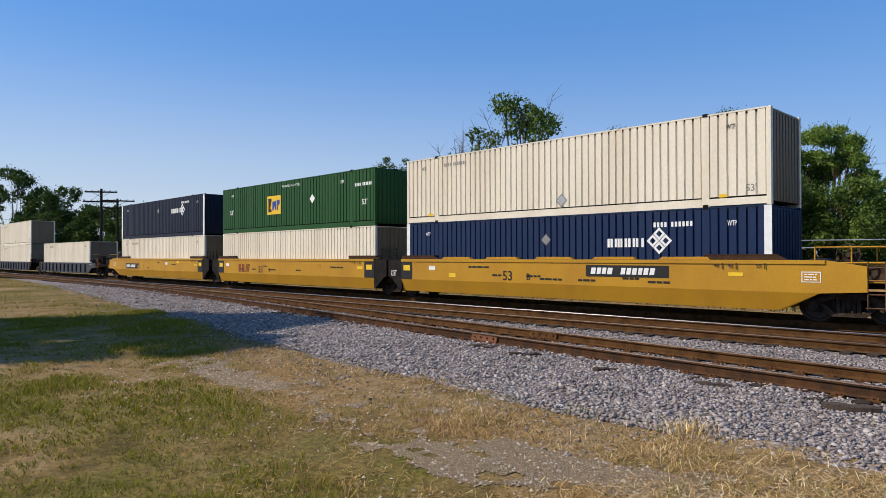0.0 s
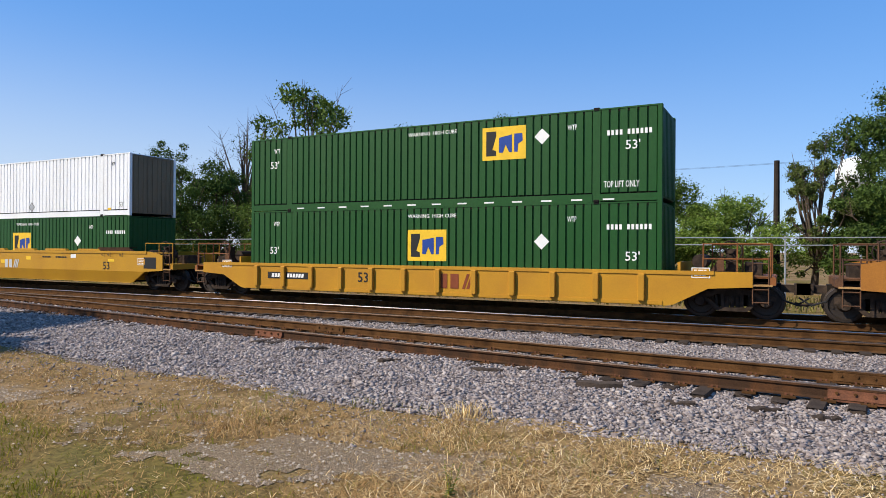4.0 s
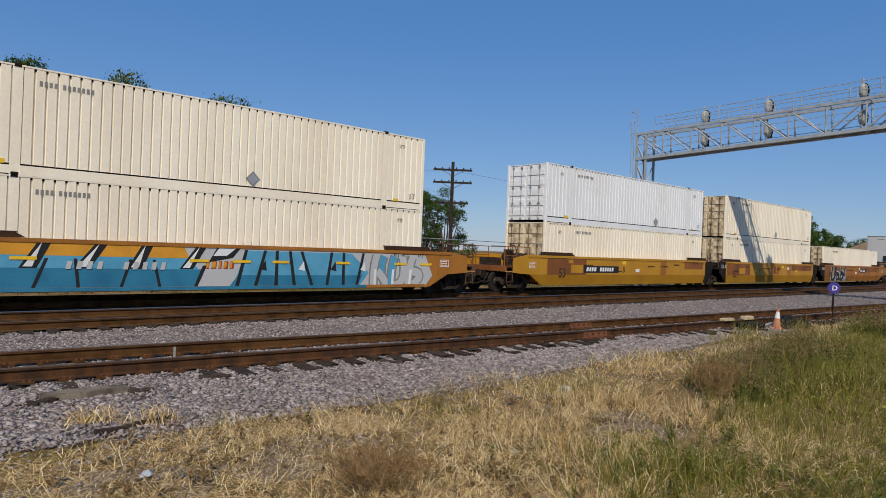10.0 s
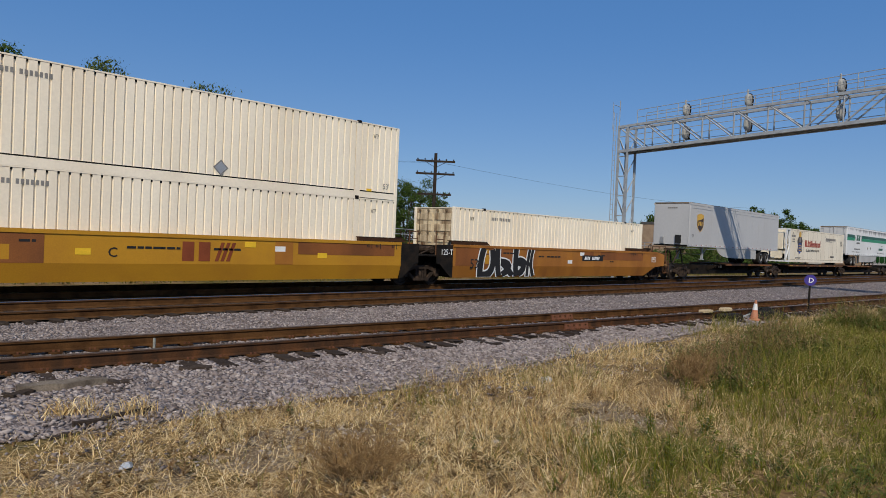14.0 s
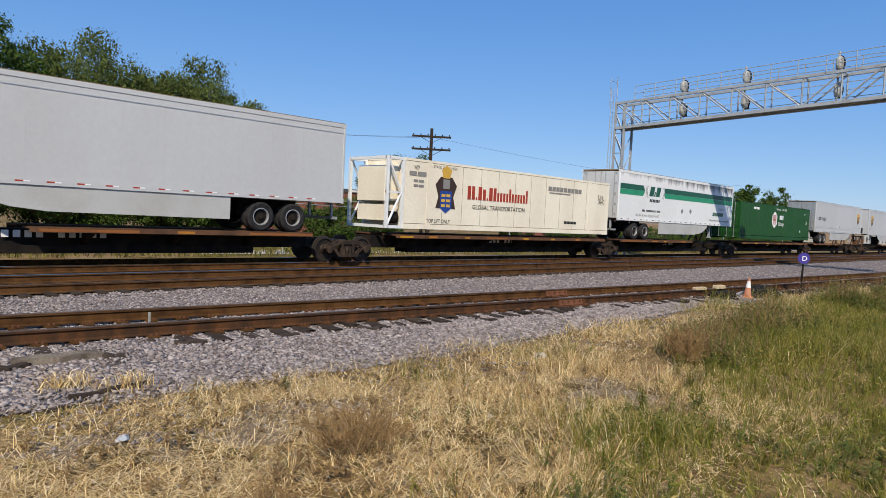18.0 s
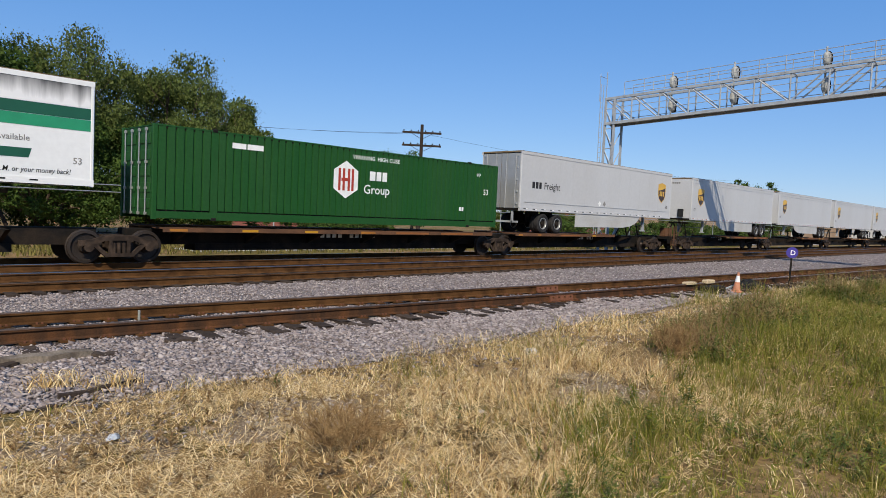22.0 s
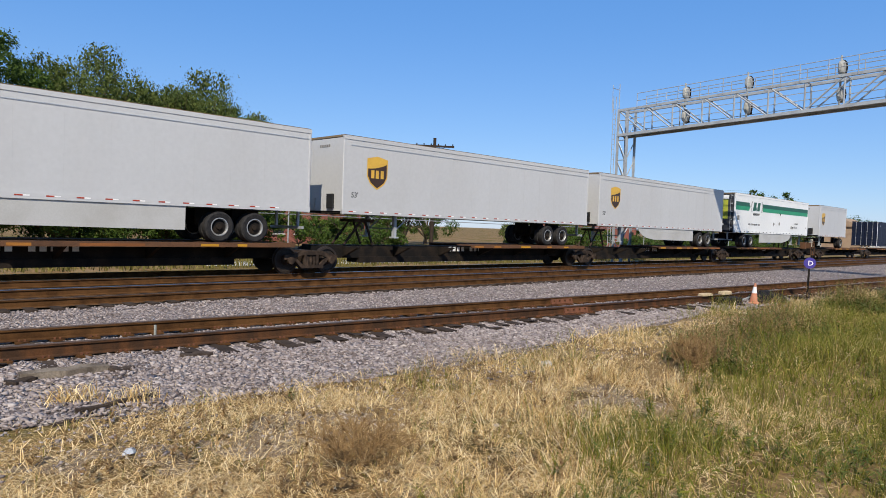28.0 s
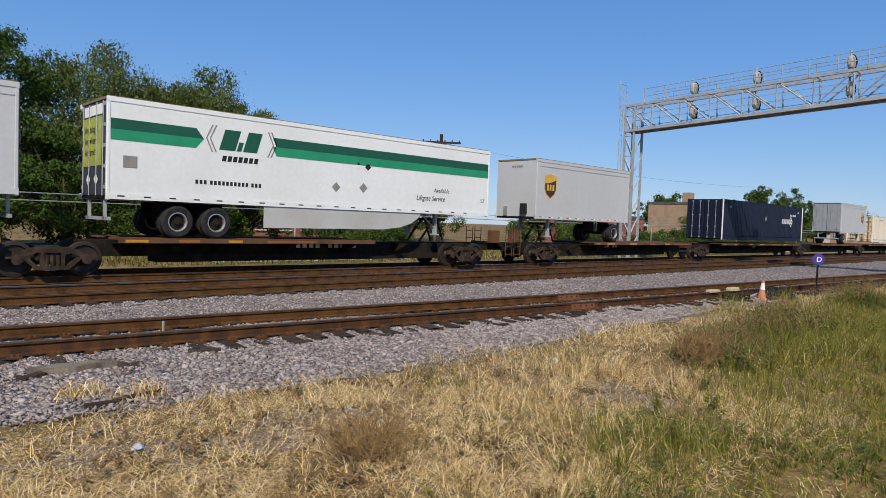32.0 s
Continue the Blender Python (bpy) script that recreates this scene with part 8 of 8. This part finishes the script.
def band_side(x=2.95, jet=True):
    """White side with two green bands, broken by a slanted emblem between chevrons."""
    def draw(c, y):
        L = BOX
        for zz, m in ((3.14 if not jet else 2.98, "band_dark"), (2.83 if not jet else 2.66, "band_light")):
            flat("stripe", [(0.1, zz - 0.0), (x - 0.1 + (0.0 if m == "band_dark" else -0.25), zz), (x - 0.35 if m == "band_dark" else x - 0.1, zz + 0.31), (0.1, zz + 0.31)], m, c, y, "green stripe")
            flat("stripe", [(x + 2.45, zz), (L - 0.1, zz), (L - 0.1, zz + 0.31), (x + 2.3, zz + 0.31)], m, c, y, "green stripe")
        z = 2.86 if not jet else 2.7
        if jet:
            flat("sooty_strip", [(0.1, 3.30), (L - 0.1, 3.30), (L - 0.1, 3.925), (0.1, 3.925)], "soot_strip", c, y - 0.001, "black soot running down from the roof edge")
        for a, w, hgt in ((0.4, 0.55, 0.66), (1.0, 0.16, 0.3), (1.22, 0.5, 0.66)):
            flat("emblem_stroke", [(x + a, z), (x + a + w, z), (x + a + w + 0.3 * hgt, z + hgt), (x + a + 0.3 * hgt, z + hgt)], "band_dark", c, y, "slanted dark green emblem")
        for s, a in ((-1, x + 0.28), (1, x + 2.1)):
            for off in (0.0, 0.12):
                q = a + s * off
                part("chevron", Geo().add([(q, y, z + 0.76), (q + 0.05, y, z + 0.76), (q + 0.05 + s * 0.2, y, z + 0.33), (q + s * 0.2, y, z + 0.33)], [(0, 3, 2, 1)]).add([(q + s * 0.2, y, z + 0.33), (q + 0.05 + s * 0.2, y, z + 0.33), (q + 0.05, y, z - 0.1), (q, y, z - 0.1)], [(0, 3, 2, 1)]), "ink_grey", c)
        bars([0.14] * 7, x + 0.5, z - 0.36, 0.18, "ink_black", c, y, name="lettering", slant=0.2)
        bars([0.09] * 3 + [-0.02] + [0.09] * 10 + [-0.02] + [0.09] * 3, x - 0.35, 1.72, 0.13, "ink_black", c, y, gap=0.35)
        for k in range(4):
            diamond(x + 4.3 + 0.62 * k, 1.92 + 0.02 * k, 0.19, ("ink_white", "ink_grey")[k % 2], c, y, "faded hazard placard")
        if jet:
            write("Available", L - 2.4, 2.25, 0.16, "ink_grey", c, y)
            bars([0.3, 0.25, 0.25, 0.9], L - 3.4, 1.8, 0.25, "band_dark", c, y, gap=0.1, slant=0.3)
            write("Delivery before 10:30 A.M. or your money back!", L - 3.9, 1.42, 0.14, "ink_black", c, y, slant=0.2, wide=0.85)
            write("site for all your shipping needs!", 2.0, 1.42, 0.17, "ink_grey", c, y, slant=0.2, wide=0.95)
        else:
            write("Available", L - 3.4, 2.02, 0.18, "ink_black", c, y, slant=0.2)
            write("Liftgate Service", L - 4.35, 1.66, 0.22, "ink_black", c, y, slant=0.2, wide=0.85)
            for k in (0, 0.45):
                diamond(x + 5.9 + k, 2.78, 0.14, ("ink_white", "ink_black")[k > 0], c, y)
            ad = part("door_poster", Geo().box(0.012, 0.026, -0.75, 0.95, 2.1, 3.55), "poster", c, "yellow-green poster on the rear doors")
            for k, word in enumerate(("Anything", "Anywhere", "Anytime!")):
                write(word, 0, 0, 0.22, "ink_black", ad, 0, wide=0.9).matrix_basis = pose(0.006, 0.8, 3.1 - 0.34 * k, 0, 0, -90)
            part("door_header", Geo().box(0.012, 0.026, -0.8, 0.9, 3.6, 3.9), "ink_white", c)
            for yy in (0.45, -0.3):
                diamond(0, 0, 0.2, "ink_white", c, 0).matrix_basis = pose(0.01, yy, 1.7, 0, 0, -90)
            flat("panel", [(0.45, 2.05), (0.85, 2.05), (0.85, 2.4), (0.45, 2.4)], "ink_grey", c, y)
        write("53", L - 0.55, 1.72, 0.18, "ink_grey", c, y)
    return draw


SP1 = new_car("rust-brown five-unit articulated spine car", 195.3, "spine cars")
OFF = [0.0, 19.8, 37.0, 54.8, 72.1]
SETUP = [((0.45, 1.0), 0.12), ((0.02, 0.98), None), ((0.02, 0.6), 0.85), ((0.02, 0.98), None), ((0.02, 0.6), 0.85)]
for k, (x, (dk, ht)) in enumerate(zip(OFF, SETUP)):
    spine_unit(SP1, x, BOX, dk, ht, "coupler" if k == 0 else None, "coupler" if k == 4 else None, seed=k)
for a, b in zip(OFF, OFF[1:]):
    truck(SP1, (a + BOX + b) / 2)
trailer(196.65, "trailer", "grey-white parcel trailer with a brown and gold shield", marks=ups_side(1.1, 0.4))
trailer(232.3, "trailer_white", "white trailer with green bands and soot along its roof", wheels="left", doors="left", marks=band_side(3.1, True))
trailer(268.0, "trailer", "grey-white freight trailer with a shield near its front", wheels="left", doors="left", marks=ups_side(14.3, 15.35, 0.95))

SP2 = new_car("rust-brown five-unit articulated spine car", 286.3, "spine cars")
OFF2 = [0.0, 18.1, 36.0, 53.1, 71.8]
for k, x in enumerate(OFF2):
    spine_unit(SP2, x, BOX, (0.45, 1.0) if k < 4 else (0.02, 0.6), 0.12 if k < 4 else 0.85, "coupler" if k == 0 else None, "coupler" if k == 4 else None, seed=10 + k)
for a, b in zip(OFF2, OFF2[1:]):
    truck(SP2, (a + BOX + b) / 2)
for k, u in enumerate((287.3, 305.0, 322.55, 339.8)):
    trailer(u, "trailer", "grey-white parcel trailer with a brown and gold shield" + (", no side skirt" if k == 2 else ""), skirt=k != 2, marks=ups_side(1.0 + 0.06 * k, 0.4))
trailer(358.1, "trailer_white", "white trailer with two green bands", wheels="left", doors="left", marks=band_side(2.95, False), door_paint="blue_car")

SP3 = new_car("rust-brown five-unit articulated spine car", 377.9, "spine cars")
OFF3 = [0.0, 20.4, 38.6, 57.0]
spine_unit(SP3, 0.0, BOX, (0.3, 1.0), 0.12, "coupler", None, seed=31)
spine_unit(SP3, 20.4, BOX, (0.02, 0.98), None, None, None, seed=32)
spine_unit(SP3, 38.6, BOX, (0.2, 1.0), None, None, None, seed=33)
spine_unit(SP3, 57.0, BOX, (0.02, 0.98), None, None, "coupler", seed=34)
for a, b in zip(OFF3, OFF3[1:]):
    truck(SP3, (a + BOX + b) / 2)
trailer(377.65, "trailer", "short grey-white pup trailer with a shield emblem", L=8.5, skirt=False, marks=lambda c, y: shield(0.64, 2.12, 1.25)(c, y))
trailer(425.6, "trailer", "short grey-white pup trailer", L=8.5, skirt=False, marks=lambda c, y: shield(6.6, 2.12, 1.25)(c, y), wheels="left", doors="left")
c = container(398.6, 1.36, "darkblue", "dark blue container with white lozenge emblem", marks=navy_marks(11.4, 1.6, 0.4), door="darkblue", end="darkblue", posts="darkblue")
ride(c, 398.6, 1.36)
ride(container(437.0, 1.36, "white", "cream-white container with rust-stained doors", marks=white_marks()), 437.0, 1.36)


def hub_marks(c, y):
    x, z, r = 7.25, 1.68, 0.66
    hexa = [(x + r * math.cos(math.radians(30 + 60 * k)), z + r * math.sin(math.radians(30 + 60 * k)) * 1.08) for k in range(6)]
    e = flat("emblem_panel", hexa, "ink_white", c, y, "white hexagon emblem with red strokes")
    for a in (-0.36, -0.16, 0.08, 0.26):
        flat("emblem_stroke", [(x + a, z - 0.42), (x + a + 0.11, z - 0.42), (x + a + 0.11, z + 0.42), (x + a, z + 0.42)], "ink_red", e, y - 0.004)
    flat("emblem_stroke", [(x - 0.22, z - 0.06), (x + 0.2, z - 0.06), (x + 0.2, z + 0.06), (x - 0.22, z + 0.06)], "ink_red", e, y - 0.006)
    bars([0.28, 0.24, 0.24], x + 1.15, z + 0.04, 0.36, "ink_white", c, y, gap=0.17, name="word_bar")
    write("Group", x + 0.85, z - 0.48, 0.36, "ink_white", c, y)
    write("WARNING  HIGH CUBE", x + 0.3, 2.5, 0.16, "ink_white", c, y)
    write("53", BOX - 1.0, 1.5, 0.26, "ink_white", c, y)
    write("WTP", BOX - 1.5, 2.3, 0.16, "ink_white", c, y, wide=0.55)
    bars([0.12, 0.12], BOX - LIFT - 0.6, 0.7, 0.18, "ink_white", c, y)
    bars([0.5, 0.6], LIFT + 0.6, 2.4, 0.18, "ink_white", c, y)


ride(container(250.1, 1.36, "green", "bright green corrugated container with a white hexagon emblem", marks=hub_marks, door="green", end="green"), 250.1, 1.36)


def reefer(u, z):
    """A smooth refrigerated container with an open machinery frame at its low-x end."""
    c = thing("refrigerated_container", "cream refrigerated container with red lettering and a crest", "container")
    L, H, y = BOX, 2.9, -1.29
    part("side_panel", Geo().box(0.75, L, y, y + 0.05, 0.2, H - 0.1), "reefer", c)
    part("far_side_panel", Geo().box(0.75, L, 1.24, 1.29, 0.2, H - 0.1), "reefer", c)
    part("roof", Geo().box(0.7, L, -1.25, 1.25, H - 0.06, H - 0.02), "reefer", c)
    part("top_rail", Geo().box(0.7, L, y - 0.015, y + 0.06, H - 0.1, H).box(0.7, L, 1.23, 1.305, H - 0.1, H), "reefer", c)
    part("bottom_rail", Geo().box(0.7, L, y - 0.015, y + 0.06, 0, 0.2), "reefer", c)
    part("bottom_rail", Geo().box(0.7, L, 1.23, 1.305, 0, 0.2), "reefer", c)
    part("floor_pan", Geo().box(0.7, L, -1.2, 1.2, 0.06, 0.12), "black", c)
    part("end_wall", Geo().box(L - 0.06, L - 0.01, -1.25, 1.25, 0.1, H - 0.06), "reefer", c)
    part("bulkhead", Geo().box(0.72, 0.78, -1.25, 1.25, 0.1, H - 0.06), "reefer", c)
    g = Geo()
    for yy in (-1.29, 1.17):
        for x in (-0.2, 0.6):
            g.box(x, x + 0.12, yy, yy + 0.12, 0, H)
        g.box(-0.1, 0.6, yy, yy + 0.12, 0, 0.12).box(-0.1, 0.6, yy, yy + 0.12, H - 0.12, H)
        g.box(-0.2, 0.6, yy + 0.02, yy + 0.1, 1.42, 1.5)
        g.tube((-0.1, yy + 0.06, H - 0.1), (0.6, yy + 0.06, 1.5), 0.05, 6).tube((-0.1, yy + 0.06, 0.1), (0.6, yy + 0.06, 1.45), 0.05, 6)
    g.box(-0.2, -0.08, -1.2, 1.2, H - 0.12, H).box(-0.2, -0.08, -1.2, 1.2, 0, 0.12)
    part("machinery_frame", g, "trailer_white", c, "white tubular end frame")
    u1 = part("cooling_unit", Geo().block(0.0, 0.72, -0.95, 0.95, 1.1, 2.55, 0.06).box(0.05, 0.72, -0.9, 0.9, 0.3, 0.95), "reefer", c, "cream cooling unit behind the frame")
    part("fuel_tank", Geo().tube((0.1, -0.9, 0.45), (0.6, -0.9, 0.45), 0.25, 10), "black", u1)
    for x in (1.98, 14.1):
        part("lifting_post", Geo().box(x, x + 0.26, y - 0.012, y - 0.001, 0.0, H - 0.02), "reefer", c)
    g = Geo()
    for k in range(10):
        part("panel_seam", Geo().box(2.9 + k * 1.22, 2.915 + k * 1.22, y - 0.003, y - 0.0005, 0.22, H - 0.12), "grime", c)
    for zz in (0.21, H - 0.115):
        part("rail_seam", Geo().box(0.75, L - 0.02, y - 0.004, y - 0.0005, zz, zz + 0.022), "grime", c)
    yy = y - 0.016
    write("WTP", 1.2, 2.45, 0.18, "ink_black", c, yy, wide=0.55)
    bars([0.4, 0.5], 0.95, 2.2, 0.18, "ink_grey", c, yy)
    bars([0.25, 0.3], 1.2, 1.95, 0.1, "ink_grey", c, yy)
    bars([0.25, 0.3], 1.2, 1.75, 0.1, "ink_grey", c, yy)
    write("TOP LIFT ONLY", 2.0, 0.28, 0.17, "ink_black", c, yy, wide=0.85)
    write("STACK LIMIT 3 HIGH", 2.3, 2.62, 0.11, "ink_grey", c, yy)
    x, z0 = 2.4, 0.82  # crest: blue shield with gold figures, red mantle, gold crown
    cr = flat("crest_mantle", [(x + 0.1, z0 + 0.1), (x + 1.3, z0 + 0.1), (x + 1.15, z0 + 0.6), (x + 1.35, z0 + 1.1), (x + 1.05, z0 + 1.45), (x + 0.35, z0 + 1.45), (x + 0.05, z0 + 1.1), (x + 0.25, z0 + 0.6)], "ink_brown", c, yy, "heraldic crest with a blue shield")
    flat("crest_shield", [(x + 0.7, z0 - 0.1), (x + 1.05, z0 + 0.12), (x + 1.05, z0 + 0.85), (x + 0.35, z0 + 0.85), (x + 0.35, z0 + 0.12)], "ink_blue", cr, yy - 0.004)
    for i in range(2):
        for j in range(3):
            a, b = x + 0.42 + i * 0.3, z0 + 0.16 + j * 0.22
            flat("crest_figure", [(a, b), (a + 0.24, b), (a + 0.24, b + 0.12), (a, b + 0.12)], "ink_gold", cr, yy - 0.007)
    flat("crest_crown", [(x + 0.5, z0 + 1.4), (x + 0.9, z0 + 1.4), (x + 1.0, z0 + 1.75), (x + 0.7, z0 + 1.95), (x + 0.4, z0 + 1.75)], "ink_gold", cr, yy - 0.004)
    flat("crest_helmet", [(x + 0.5, z0 + 0.95), (x + 0.9, z0 + 0.95), (x + 0.9, z0 + 1.35), (x + 0.5, z0 + 1.35)], "ink_grey", cr, yy - 0.007)
    a = 4.45
    for w, h in ((0.22, 0.6), (0.2, 0.6), (0.1, 0.12), (0.24, 0.6), (0.2, 0.5), (0.1, 0.12), (0.24, 0.6), (0.2, 0.6), (0.14, 0.4), (0.16, 0.4), (0.16, 0.4), (0.14, 0.4), (0.14, 0.62), (0.15, 0.4), (0.15, 0.4), (0.15, 0.4), (0.14, 0.4), (0.15, 0.4), (0.14, 0.62)):
        flat("word_bar", [(a, 1.4), (a + w, 1.4), (a + w, 1.4 + h), (a, 1.4 + h)], "ink_red", c, yy)
        a += w + 0.065
    write("GLOBAL TRANSPORTATION", 4.8, 0.97, 0.21, "ink_black", c, yy, wide=1.0)
    bars([0.29] * 9, 10.4, 2.15, 0.22, "ink_grey", c, yy, gap=0.2, name="lettering")
    bars([0.5, 0.7, 0.6], 10.5, 2.02, 0.06, "ink_grey", c, yy)
    bars([0.25] * 4, 11.9, 0.5, 0.14, "ink_black", c, yy)
    write("53 ft", 15.0, 1.95, 0.24, "ink_black", c, yy, wide=0.85)
    write("XHC", 15.05, 1.7, 0.24, "ink_black", c, yy, wide=0.9)
    return ride(c, u, z)


reefer(215.1, 1.36)


def motions():
    secs = [float(k) for k in range(33)]
    for ob, u, z in RIDERS:
        walk(ob, [(t, pose(u - run(t), YT, z)) for t in secs])
    turns = [(k / 15, k) for k in range(481)]
    for ob, dx in ROLLERS:
        walk(ob, [(t, pose(dx, 0, WHEEL, 0, -math.degrees(run(t) / WHEEL), 0)) for t, k in turns])


motions()
